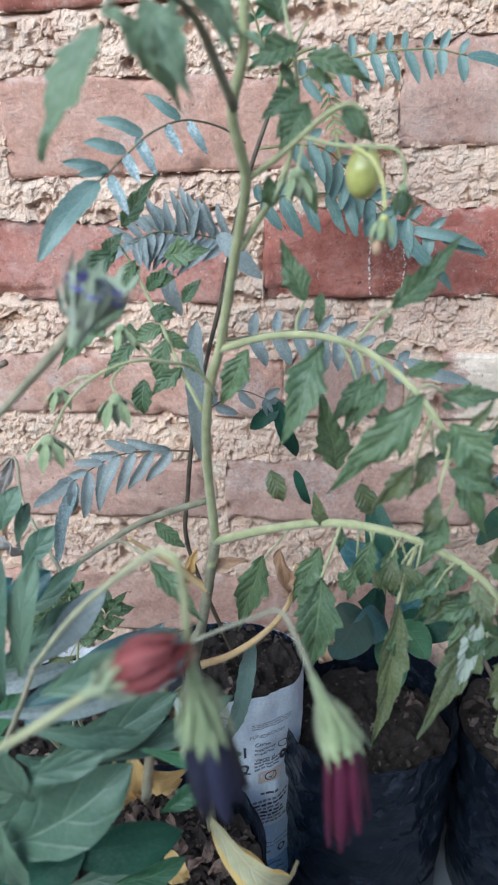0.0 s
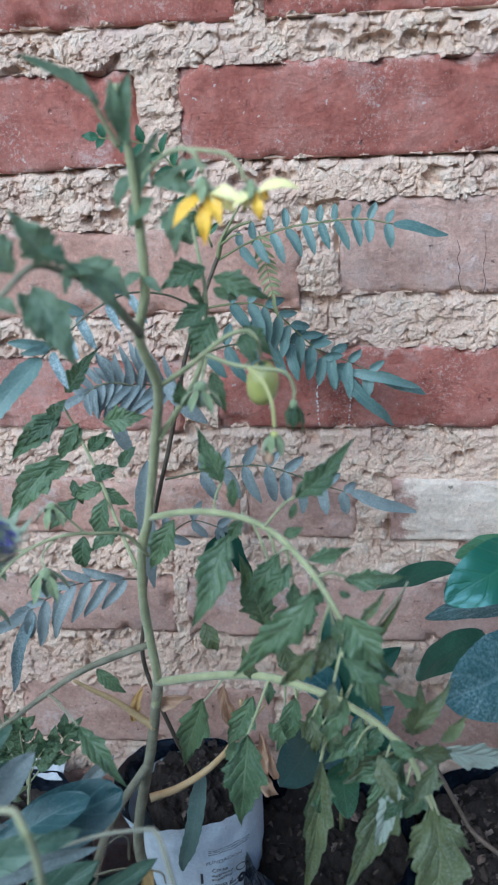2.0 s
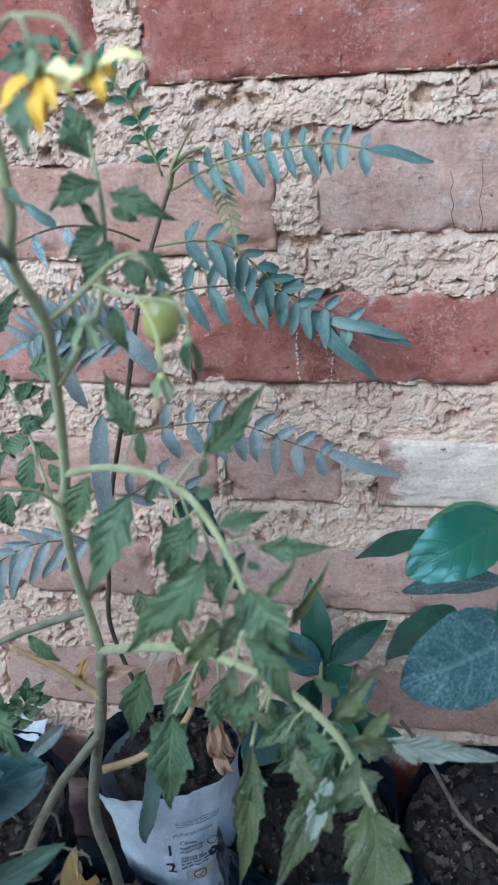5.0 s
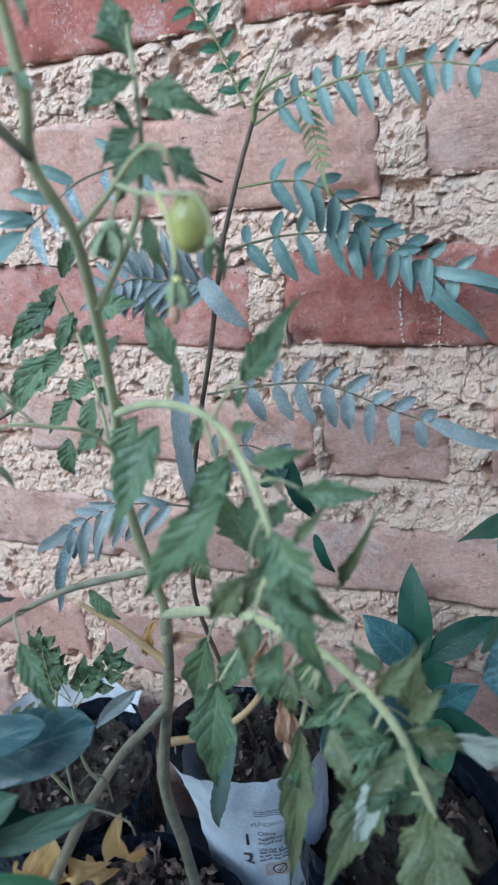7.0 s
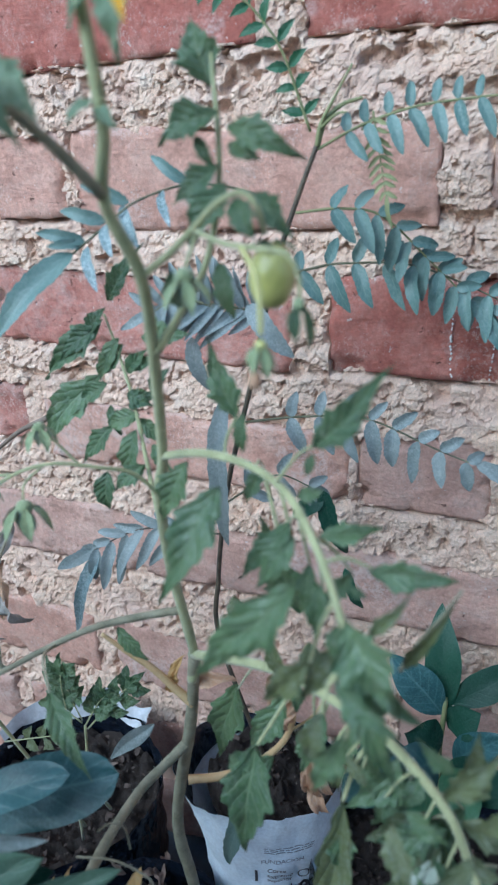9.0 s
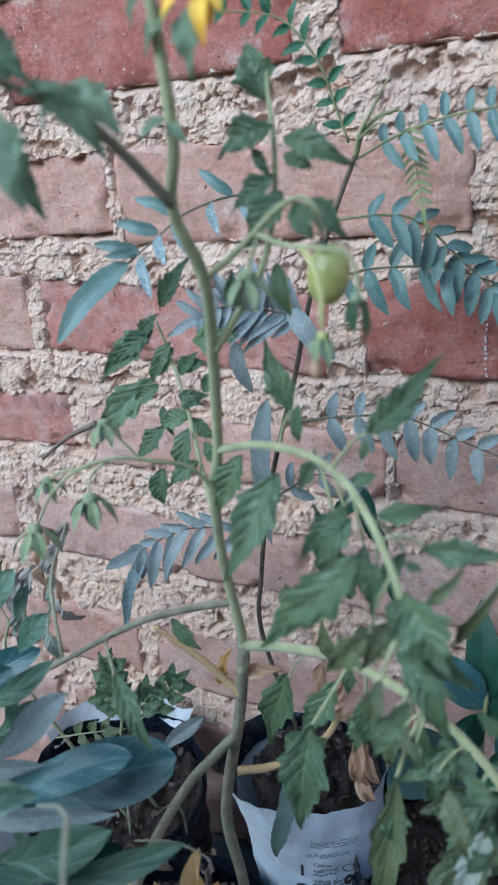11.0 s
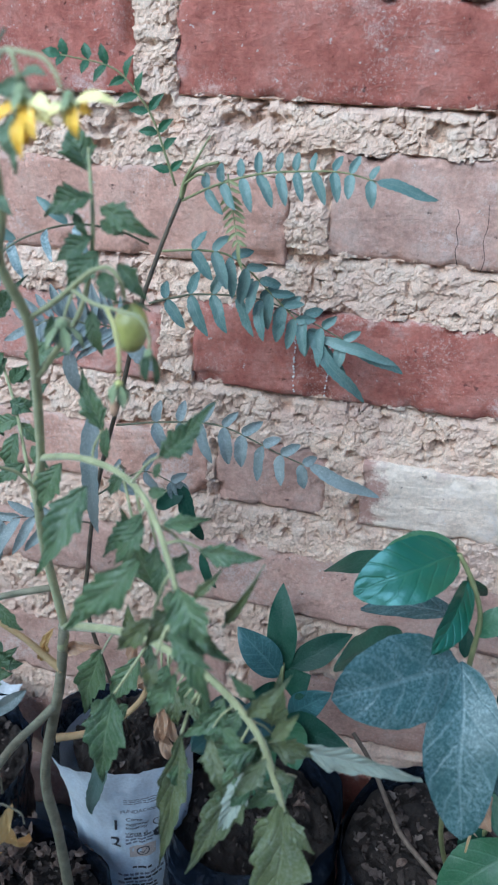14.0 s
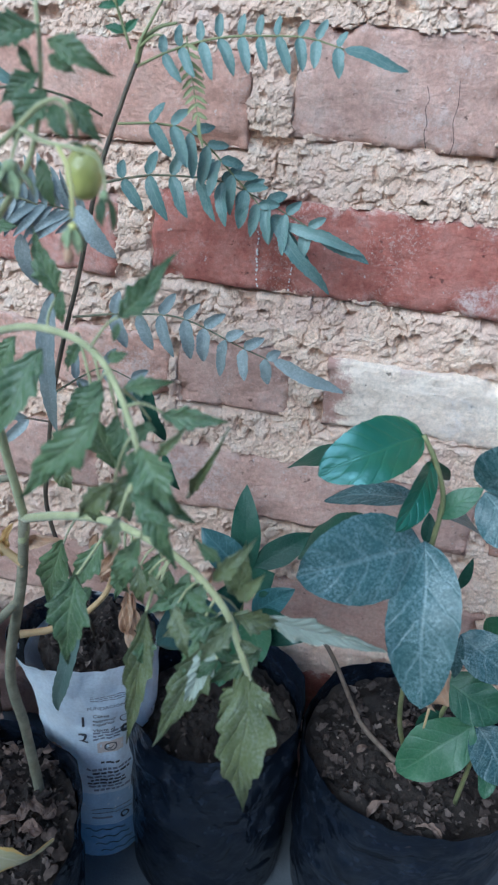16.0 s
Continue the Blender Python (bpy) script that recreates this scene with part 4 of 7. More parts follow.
ring(W6, Z6, 0.0052, M["print_black"])
mesh_ob("print_tick", [on_bag(W6 - 0.06, Z6, 0.0007), on_bag(W6, Z6 - 0.003, 0.0007), on_bag(W6 + 0.11, Z6 + 0.004, 0.0007), on_bag(W6, Z6 - 0.0012, 0.0007)], [(0, 1, 2, 3)], M["print_black"], bag_w)
W7, Z7 = (-0.8660, 0.1878)
ring(W7, Z7, 0.0042, M["print_black"])
ring(W7, Z7 - 0.0115, 0.0042, M["print_black"], 0.3)
W8, Z8 = (-1.1461, 0.1407)
text_line(W8 - 0.16, Z8, 0.32, 0.0024, M["print_black"])
for k in range(7):
    text_line(W8 - rp.uniform(0.25, 0.42), Z8 - 0.008 - 0.0048 * k, rp.uniform(0.6, 0.85), 0.0026, M["print_black" if k in (1, 3, 4) else "print_grey"])
W9, Z9 = (-1.1756, 0.0746)
for q in (0, 0.006):
    bar(W9 - 0.35, W9 + 0.45, Z9 - q, Z9 - q - 0.0008, M["print_black"])
ring(W9 + 0.3, Z9 - 0.014, 0.0045, M["print_black"], 0.6)
bar(W9 - 0.35, W9 + 0.05, Z9 - 0.012, Z9 - 0.0145, M["print_grey"])
for k in range(7):
    bar(W9 - 1.3, W9 + 0.9, Z9 - 0.0235 + 0.0065 * k, Z9 - 0.0235 + 0.0065 * (k + 1), M["print_pale"], lift=0.00015, name="print_band")
for k in range(9):
    z = Z9 - 0.024 - 0.0058 * k
    bar(W9 - 1.3, W9 + 0.9, max(z, 0.002), max(z - 0.0062, 0.001), M["print_blue"], lift=0.0003, name="print_band")
for k in range(4):
    bar(W9 - 0.5 + 0.1 * k, W9 + 0.3 + 0.1 * k, Z9 - 0.030 - 0.011 * k, Z9 - 0.0315 - 0.011 * k, M["print_black"], wave=0.0016, lift=0.0008)

# ---- slender feather-leaved plant in the white bag ----
fern = thing("feather_leaved_plant", "slender seedling with dark stem and blue-green feather leaves", "seedling")
tube("main_stem", fern, [(-0.112, -0.080, 0.232), (-0.1452, -0.0780, 0.3390), (-0.1435, -0.0780, 0.3910), (-0.1347, -0.0790, 0.4498), (-0.1243, -0.0790, 0.4925), (-0.1132, -0.0790, 0.5321), (-0.1006, -0.0790, 0.5848), (-0.0917, -0.0790, 0.6111), (-0.0832, -0.0790, 0.6328), (-0.0761, -0.0790, 0.6494)], 0.0017, 0.0012, M["fern_stem"], n=60)
tube("shoot", fern, [(-0.0761, -0.0790, 0.6488), (-0.0724, -0.0780, 0.6595), (-0.0651, -0.0760, 0.6659), (-0.0561, -0.0740, 0.6686)], 0.0014, 0.0007, M["fern_stem_green"])
tube("shoot", fern, [(-0.0761, -0.0790, 0.6488), (-0.0740, -0.0800, 0.6580), (-0.0687, -0.0800, 0.6672), (-0.0596, -0.0800, 0.6821)], 0.0013, 0.0004, M["fern_stem_green"])
tube("shoot", fern, [(-0.0739, -0.0800, 0.6565), (-0.0653, -0.0850, 0.6620), (-0.0599, -0.0870, 0.6626)], 0.0008, 0.0004, M["fern_stem_green"])
# fronds
pinnate(fern, [(-0.0761, -0.0790, 0.6473), (-0.0578, -0.0720, 0.6566), (-0.0358, -0.0640, 0.6635), (-0.0146, -0.0580, 0.6660), (0.0086, -0.0520, 0.6669), (0.0285, -0.0480, 0.6631)], 10, 0.015312, 0.005423, M["fern"], M["fern_stem_green"], start=0.14, terminal=2.4, angle=74, hang=0.45)
pinnate(fern, [(-0.0521, -0.0700, 0.6629), (-0.0491, -0.0700, 0.6476), (-0.0447, -0.0700, 0.6263)], 9, 0.007020, 0.001915, M["fern_stem_green"], M["fern_stem_green"], start=0.1, terminal=2.4, radius=0.0004, angle=50)
pinnate(fern, [(-0.0872, -0.0790, 0.6187), (-0.0655, -0.0700, 0.6198), (-0.0475, -0.0600, 0.6147), (-0.0247, -0.0450, 0.5904), (-0.0028, -0.0340, 0.5667)], 9, 0.0180, 0.0064, M["fern"], M["fern_stem_green"], start=0.16, terminal=2.1, angle=52, hang=0.3)
leaf("leaflet", fern, (-0.0043, -0.0360, 0.5670), (0.0362, -0.0300, 0.5241), 0.0097, M["fern"], "fern")
leaf("leaflet", fern, (0.0029, -0.0340, 0.5656), (0.0539, -0.0280, 0.5520), 0.0081, M["fern"], "fern")
pinnate(fern, [(-0.0952, -0.0790, 0.5872), (-0.0839, -0.0660, 0.5892), (-0.0694, -0.0550, 0.5905), (-0.0355, -0.0450, 0.5890), (-0.0072, -0.0360, 0.5778), (0.0223, -0.0300, 0.5634)], 9, 0.0205, 0.0072, M["fern"], M["fern_rachis"], start=0.10, terminal=2.0, angle=66, hang=0.45)
pinnate(fern, [(-0.1189, -0.0790, 0.5036), (-0.0899, -0.0680, 0.5060), (-0.0540, -0.0580, 0.5051), (-0.0158, -0.0500, 0.4881), (0.0058, -0.0460, 0.4794)], 8, 0.0200, 0.0076, M["fern_grey"], M["fern_rachis"], start=0.20, terminal=2.7, angle=66, hang=0.45)
# the frond with a long end leaflet, towards the left
frond = tube("leaf_stalk", fern, [(-0.0954, -0.0800, 0.6221), (-0.1061, -0.0980, 0.6309), (-0.1215, -0.1220, 0.6358), (-0.1335, -0.1500, 0.6315), (-0.1454, -0.1610, 0.6214), (-0.1561, -0.1700, 0.6118)], 0.0007, 0.0004, M["fern_rachis"], sides=6, n=30)
for b, t, w in (
    ((-0.1242, -0.1220, 0.6356), (-0.1412, -0.1220, 0.6484), 24), ((-0.1201, -0.1220, 0.6352), (-0.1105, -0.1250, 0.6197), 22), ((-0.1282, -0.1380, 0.6344), (-0.1187, -0.1500, 0.6209), 20),
    ((-0.1366, -0.1520, 0.6310), (-0.1580, -0.1550, 0.6388), 25), ((-0.1436, -0.1610, 0.6241), (-0.1623, -0.1660, 0.6290), 26), ((-0.1515, -0.1660, 0.6166), (-0.1718, -0.1720, 0.6203), 25), ((-0.1532, -0.1660, 0.6151), (-0.1639, -0.1760, 0.6161), 20),
    ((-0.1403, -0.1520, 0.6300), (-0.1305, -0.1580, 0.6132), 24), ((-0.1441, -0.1610, 0.6228), (-0.1364, -0.1700, 0.6111), 23), ((-0.1513, -0.1660, 0.6143), (-0.1414, -0.1760, 0.5977), 24),
    ((-0.1558, -0.1700, 0.6123), (-0.1799, -0.1980, 0.5809), 52),
):
    leaf("leaflet", frond, b, t, w * 0.000260, M["fern_frost" if t[0] > -0.142 and t[2] < 0.63 else "fern"], "fern", arch=0.10, fold=0.35, twist=15)
pinnate(fern, [(-0.1040, -0.0790, 0.5668), (-0.1169, -0.0840, 0.5708), (-0.1303, -0.0880, 0.5735), (-0.1432, -0.0900, 0.5724)], 9, 0.022400, 0.004667, M["fern_grey"], M["fern_rachis"], start=0.1, terminal=1.2, angle=55)
pinnate(fern, [(-0.1226, -0.0820, 0.5616), (-0.1340, -0.0900, 0.5733), (-0.1485, -0.0950, 0.5760), (-0.1606, -0.1000, 0.5703)], 7, 0.018570, 0.004803, M["fern_grey"], M["fern_rachis"], start=0.25, terminal=1.1, angle=66)
pinnate(fern, [(-0.1368, -0.0820, 0.4269), (-0.1649, -0.0900, 0.4307), (-0.1899, -0.0980, 0.4288), (-0.2181, -0.1050, 0.4128)], 7, 0.0265, 0.0074, M["fern_grey"], M["fern_stem"], start=0.18, terminal=1.2, angle=42, hang=0.9)
leaf("leaflet", fern, (-0.2150, -0.1040, 0.4150), (-0.2340, -0.1150, 0.3500), 0.0105, M["fern_frost"], "fern", fold=0.4, arch=0.06)
leaf("leaflet", fern, (-0.1273, -0.0850, 0.5204), (-0.1325, -0.0850, 0.4215), 0.0143, M["fern_grey"], "fern")
leaf("leaflet", fern, (-0.1134, -0.0830, 0.5727), (-0.0874, -0.0850, 0.5458), 0.0131, M["fern_grey"], "fern")
leaf("leaflet", fern, (-0.1471, -0.0850, 0.5535), (-0.1380, -0.0850, 0.5231), 0.0112, M["fern_grey"], "fern")
pinnate(fern, [(-0.1345, -0.0790, 0.4480), (-0.1198, -0.0700, 0.4577), (-0.1052, -0.0620, 0.4638), (-0.0871, -0.0550, 0.4546)], 3, 0.015902, 0.006144, M["fern_grey"], M["fern_rachis"], start=0.3, terminal=0.8)
leaf("leaflet", fern, (-0.0802, -0.0550, 0.4536), (-0.0664, -0.0450, 0.4052), 0.0133, M["broad_dark"], "fern")
leaf("leaflet", fern, (-0.0796, -0.0550, 0.4496), (-0.0996, -0.0550, 0.4318), 0.0132, M["broad_dark"], "fern")
leaf("leaflet", fern, (-0.0687, -0.0450, 0.3934), (-0.0564, -0.0400, 0.3610), 0.0086, M["broad_dark"], "fern")
# small rounded leaflets of the topmost frond
pinnate(fern, [(-0.0791, -0.0800, 0.6551), (-0.0851, -0.0820, 0.6729), (-0.0895, -0.0850, 0.6865), (-0.0961, -0.0880, 0.6981), (-0.1097, -0.0920, 0.7113), (-0.1349, -0.1000, 0.7159)], 9, 0.009496, 0.004451, M["broad_green"], M["fern_stem_green"], start=0.1, terminal=1.0, angle=66, style="small")
tube("twig", fern, [(-0.2620, -0.0750, 0.4883), (-0.2902, -0.0730, 0.4741), (-0.3194, -0.0700, 0.4530)], 0.0022, 0.0012, M["twig"])
leaf("leaflet", fern, (-0.0911, -0.1500, 0.3241), (-0.1104, -0.1530, 0.2278), 0.0130, M["fern"], "fern", label="narrow grey-green toothed leaflet")

# ---- tomato plant ----
tomato = thing("tomato_plant", "tall tomato plant with hairy green stem, green fruit and yellow flowers", "tomato plant")
stem = tube("lower_stem", tomato, [(-0.124, -0.168, 0.145), (-0.1293, -0.1700, 0.2241), (-0.1356, -0.1700, 0.2793), (-0.119, -0.172, 0.364), (-0.109, -0.179, 0.419)], 0.0040, 0.0030, M["stem_base"], "dusty grey-green lower stem", n=50, sides=10)
tube("main_stem", tomato, [(-0.1125, -0.1775, 0.400), (-0.109, -0.179, 0.419), (-0.1083, -0.1950, 0.4834), (-0.103, -0.206, 0.524), (-0.097, -0.211, 0.544), (-0.086, -0.229, 0.591), (-0.080, -0.242, 0.619), (-0.083, -0.252, 0.641), (-0.0783, -0.2560, 0.6592), (-0.0774, -0.2600, 0.6812), (-0.0772, -0.2640, 0.6966), (-0.0775, -0.2680, 0.7120), (-0.0783, -0.2720, 0.7247)], 0.0027, 0.0013, M["stem"], n=90, sides=10)


HAIRY = []


def stalk(pts, r0, r1, material="stem", name="leaf_stalk", **kw):
    r0, r1 = (r0 * 0.62, r1 * 0.62) if name == "leaf_stalk" else (r0 * 0.5, r1 * 0.5)
    HAIRY.append((pts, r0, r1))
    return tube(name, tomato, pts, r0, r1, M[material], **kw)


def tl(base, tip, width, material="tomato", style="tomato", **kw):
    a = dict(arch=0.10, fold=0.32, ripple=0.13)
    a.update(kw)
    if style == "tomato" and material == "tomato" and a["fold"] < 0.4:
        width = max(width, 0.31 * (V(tip) - V(base)).length)
    return leaf("leaflet", tomato, base, tip, width, M[material], style, **a)


# the large leaf on the right, half way up
stalk([(-0.0971, -0.2110, 0.5440), (-0.0722, -0.2250, 0.5549), (-0.0500, -0.2350, 0.5576), (-0.0340, -0.2450, 0.5551), (-0.0207, -0.2600, 0.5493), (-0.0115, -0.2720, 0.5416), (-0.0047, -0.2800, 0.5318)], 0.0029, 0.0016)
tl((-0.0831, -0.2170, 0.5462), (-0.0971, -0.2150, 0.5171), 0.0148)
tl((-0.0527, -0.2550, 0.5600), (-0.0669, -0.2720, 0.5251), 0.0183, arch=0.06)
tl((-0.0423, -0.2090, 0.4830), (-0.0530, -0.2230, 0.5320), 0.0200, arch=0.05)
tl((-0.0272, -0.2580, 0.5489), (-0.0385, -0.2620, 0.5314), 0.0100)
tl((-0.0171, -0.2870, 0.5549), (-0.0493, -0.2850, 0.5137), 0.0132, arch=0.08)
stalk([(-0.0383, -0.2430, 0.5579), (-0.0305, -0.2450, 0.5689), (-0.0249, -0.2460, 0.5733)], 0.0010, 0.0008)
tl((-0.0253, -0.2460, 0.5724), (-0.0006, -0.2510, 0.6009), 0.0126, arch=0.05)
tl((-0.0302, -0.2460, 0.5551), (-0.0221, -0.2460, 0.5590), 0.0053, style="small")
tl((-0.0254, -0.2460, 0.5706), (-0.0275, -0.2460, 0.5627), 0.0036, style="small")
tl((-0.0198, -0.2580, 0.5508), (-0.0021, -0.2500, 0.5527), 0.0083)
stalk([(-0.0165, -0.2650, 0.5469), (-0.0109, -0.2620, 0.5475), (-0.0041, -0.2580, 0.5429)], 0.0010, 0.0008)
tl((-0.0054, -0.2580, 0.5421), (0.0202, -0.2540, 0.5413), 0.0107, arch=0.04)
tl((-0.0057, -0.2800, 0.5408), (0.0098, -0.2870, 0.5199), 0.0192, fold=0.45, ripple=0.16)
tl((-0.0031, -0.2820, 0.5266), (0.0108, -0.2870, 0.4968), 0.0124, fold=0.5, ripple=0.16)
tl((-0.0084, -0.2800, 0.5385), (-0.0073, -0.2820, 0.5275), 0.0063, style="small")
tl((-0.0750, -0.2000, 0.4772), (-0.0695, -0.2000, 0.4585), 0.0114, material="tomato_pale", style="small")
tl((-0.0329, -0.2300, 0.4869), (-0.0272, -0.2300, 0.4699), 0.0111, material="tomato_pale", style="small")
tl((-0.0078, -0.2700, 0.5438), (-0.0030, -0.2700, 0.5417), 0.0034, style="small")
stalk([(0.0038, -0.2500, 0.5019), (0.0098, -0.2520, 0.5169), (0.0156, -0.2550, 0.5294), (0.0204, -0.2570, 0.5407)], 0.0012, 0.0006, "stem_base")
tl((0.0048, -0.2500, 0.5034), (0.0198, -0.2570, 0.5381), 0.0054, material="tomato_pale", fold=0.8)
tl((-0.0002, -0.2800, 0.5366), (0.0103, -0.2750, 0.5502), 0.0048, material="tomato_pale", fold=0.8)
tl((-0.0585, -0.2260, 0.5698), (-0.0689, -0.2220, 0.5952), 0.0133, arch=0.06)
stalk([(-0.0584, -0.2260, 0.5705), (-0.0614, -0.2280, 0.5635), (-0.0620, -0.2300, 0.5567)], 0.0008, 0.0008)
tl((-0.0522, -0.2350, 0.5762), (-0.0528, -0.2350, 0.5618), 0.0055, style="small")
tl((-0.0707, -0.2360, 0.6087), (-0.0724, -0.2380, 0.6202), 0.0078, style="small")

# pale leaflets low on the large leaf
tl((0.0088, -0.2820, 0.4739), (0.0175, -0.2900, 0.4550), 0.0103, material="tomato_pale", fold=0.4, ripple=0.14)
tl((0.0224, -0.2800, 0.4878), (0.0376, -0.2760, 0.5090), 0.0087, material="tomato_pale", fold=0.45, ripple=0.14)
tl((0.0128, -0.2820, 0.4817), (0.0260, -0.2840, 0.4755), 0.0080, fold=0.4)
tl((0.0314, -0.2840, 0.4740), (0.0209, -0.2920, 0.4567), 0.0094, material="tomato_pale", fold=0.5)
tl((0.0245, -0.2780, 0.4959), (0.0133, -0.2760, 0.5030), 0.0068, fold=0.4)
tl((0.0331, -0.2840, 0.4844), (0.0420, -0.2840, 0.4993), 0.0059, material="tomato_pale", style="small")

# inner shoot that rises beside the main stem
stalk([(-0.0842, -0.2300, 0.5918), (-0.0754, -0.2280, 0.6046), (-0.0667, -0.2260, 0.6189), (-0.0623, -0.2240, 0.6361), (-0.0624, -0.2200, 0.6544), (-0.0669, -0.2120, 0.6744), (-0.0678, -0.2100, 0.6825)], 0.0030, 0.0010, "stem", "side_shoot")
tl((-0.0688, -0.2110, 0.6702), (-0.0749, -0.2080, 0.6887), 0.0167)
tl((-0.0612, -0.2220, 0.6630), (-0.0804, -0.2240, 0.6541), 0.0139, arch=0.16)
tl((-0.0585, -0.2220, 0.6591), (-0.0342, -0.2220, 0.6493), 0.0115, arch=0.16)
tl((-0.0588, -0.2220, 0.6540), (-0.0487, -0.2220, 0.6495), 0.0057, style="small")
tl((-0.0610, -0.2240, 0.6486), (-0.0758, -0.2260, 0.6372), 0.0113, arch=0.1)
tl((-0.0580, -0.2260, 0.6437), (-0.0687, -0.2320, 0.6265), 0.0154, arch=0.1)
tl((-0.0598, -0.2300, 0.6218), (-0.0544, -0.2320, 0.6049), 0.0073, style="small")
tl((-0.0458, -0.2350, 0.6418), (-0.0335, -0.2360, 0.6294), 0.0098, fold=0.5)
tl((-0.0608, -0.2250, 0.6420), (-0.0699, -0.2250, 0.6315), 0.0073, style="small")
tl((-0.0680, -0.2240, 0.6565), (-0.0624, -0.2240, 0.6479), 0.0046, style="small")

# fruit truss
stalk([(-0.0789, -0.2420, 0.6194), (-0.0677, -0.2440, 0.6270), (-0.0587, -0.2460, 0.6342), (-0.0505, -0.2480, 0.6406), (-0.0429, -0.2500, 0.6431), (-0.0387, -0.2500, 0.6391), (-0.0380, -0.2480, 0.6326)], 0.0022, 0.0014, name="fruit_stalk")
stalk([(-0.0588, -0.2460, 0.6329), (-0.0477, -0.2520, 0.6306), (-0.0356, -0.2560, 0.6302), (-0.0282, -0.2580, 0.6292), (-0.0252, -0.2580, 0.6240), (-0.0251, -0.2580, 0.6182)], 0.0016, 0.0010, name="fruit_stalk")
stalk([(-0.0421, -0.2540, 0.6301), (-0.0359, -0.2620, 0.6263), (-0.0327, -0.2660, 0.6196), (-0.0319, -0.2680, 0.6114)], 0.0016, 0.0013, "stem_yellow", name="fruit_stalk")
stalk([(-0.0589, -0.2460, 0.6315), (-0.0604, -0.2480, 0.6265), (-0.0610, -0.2500, 0.6220)], 0.0012, 0.0009, name="fruit_stalk")


def sepals(parent, c, r, n, material, down=(0, 0, -1), spread=0.55, name="sepal", width=0.35, seed=0):
    """A ring of narrow sepals or petals that point along down and outwards."""
    rnd = random.Random(seed)
    d = V(down).normalized()
    a = d.cross(V((0.3, -0.8, 0.4))).normalized()
    b = d.cross(a)
    for k in range(n):
        w = 2 * math.pi * (k + rnd.uniform(-0.15, 0.15)) / n
        out = a * math.cos(w) + b * math.sin(w)
        way = (d * (1 - spread) + out * spread).normalized()
        leaf(name, parent, V(c) + out * r * 0.12, V(c) + way * r * rnd.uniform(0.85, 1.15), r * width, material, "petal", face=out, arch=0.08, fold=0.25)


def round_part(name, parent, c, rx, rz, material, label="", lean=(0, 0, 1), lump=0.02, segs=18, rings=12):
    q = V(lean).normalized().to_track_quat("Z", "Y").to_matrix()
    verts, faces = [], []
    for i in range(rings + 1):
        t = math.pi * i / rings
        for k in range(segs):
            w = 2 * math.pi * k / segs
            p = V((rx * math.sin(t) * math.cos(w), rx * math.sin(t) * math.sin(w), rz * math.cos(t)))
            p *= 1 + lump * noise.noise(p * 220 + V(c) * 30) + 0.02 * math.cos(5 * w) * math.sin(t)
            verts.append(V(c) + q @ p)
    for i in range(rings):
        for k in range(segs):
            b = (k + 1) % segs
            faces.append((i * segs + k, (i + 1) * segs + k, (i + 1) * segs + b, i * segs + b))
    return mesh_ob(name, verts, faces, material, parent, label)


FR = (-0.0379, -0.2430, 0.6208)
green_fruit = round_part("fruit", tomato, FR, 0.006486, 0.009081, M["fruit"], "small unripe yellow-green tomato", lean=(0.08, 0.1, 1))
sepals(green_fruit, (-0.0383, -0.2430, 0.6303), 0.007784, 5, M["tomato"], spread=0.75, seed=3)
tl((-0.0451, -0.2500, 0.6418), (-0.0393, -0.2520, 0.6321), 0.0080, fold=0.5, style="small")
bud_part = round_part("flower_bud", tomato, (-0.0253, -0.2580, 0.6169), 0.001573, 0.002097, M["calyx"])
sepals(bud_part, (-0.0252, -0.2580, 0.6173), 0.010837, 5, M["tomato"], spread=0.22, seed=4, width=0.3)
bud_part = round_part("flower_bud", tomato, (-0.0320, -0.2680, 0.6086), 0.001540, 0.001711, M["fruit"])
sepals(bud_part, (-0.0322, -0.2680, 0.6095), 0.009240, 6, M["calyx"], spread=0.30, seed=5, width=0.34)
round_part("withered_flower", tomato, (-0.0339, -0.2680, 0.5995), 0.001711, 0.002738, M["dry_leaf"], "pale withered flower")
bud_part = round_part("flower_bud", tomato, (-0.0612, -0.2500, 0.6212), 0.0029, 0.0025, M["calyx"])
sepals(bud_part, (-0.0614, -0.2500, 0.6215), 0.0118, 7, M["calyx"], spread=0.48, seed=6, width=0.30)
sepals(bud_part, (-0.0614, -0.2500, 0.6205), 0.0085, 5, M["bud"], spread=0.2, seed=46, width=0.36, name="petal")

# flower truss with two open yellow flowers
stalk([(-0.0753, -0.2620, 0.6965), (-0.0668, -0.2700, 0.7029), (-0.0589, -0.2780, 0.7056), (-0.0534, -0.2840, 0.7042), (-0.0506, -0.2860, 0.6985)], 0.0016, 0.0012, name="flower_stalk")
stalk([(-0.0568, -0.2800, 0.7055), (-0.0494, -0.2840, 0.7047), (-0.0432, -0.2860, 0.7035), (-0.0393, -0.2870, 0.6998), (-0.0379, -0.2870, 0.6961)], 0.0013, 0.0011, name="flower_stalk")


def flower(at, rx, rz, c, tips, w):
    """An open nodding flower: a green calyx with the petals that reach to the given tips."""
    cal = round_part("calyx", tomato, at, rx, rz, M["calyx"])
    for k, (tip, tone) in enumerate(tips):
        leaf("petal", cal, c, tip, w * 1.2, M[tone], "petal", face=(0, -0.8, 0.7), arch=0.14, fold=0.45, ripple=0.16, curl=0.12)
    return cal


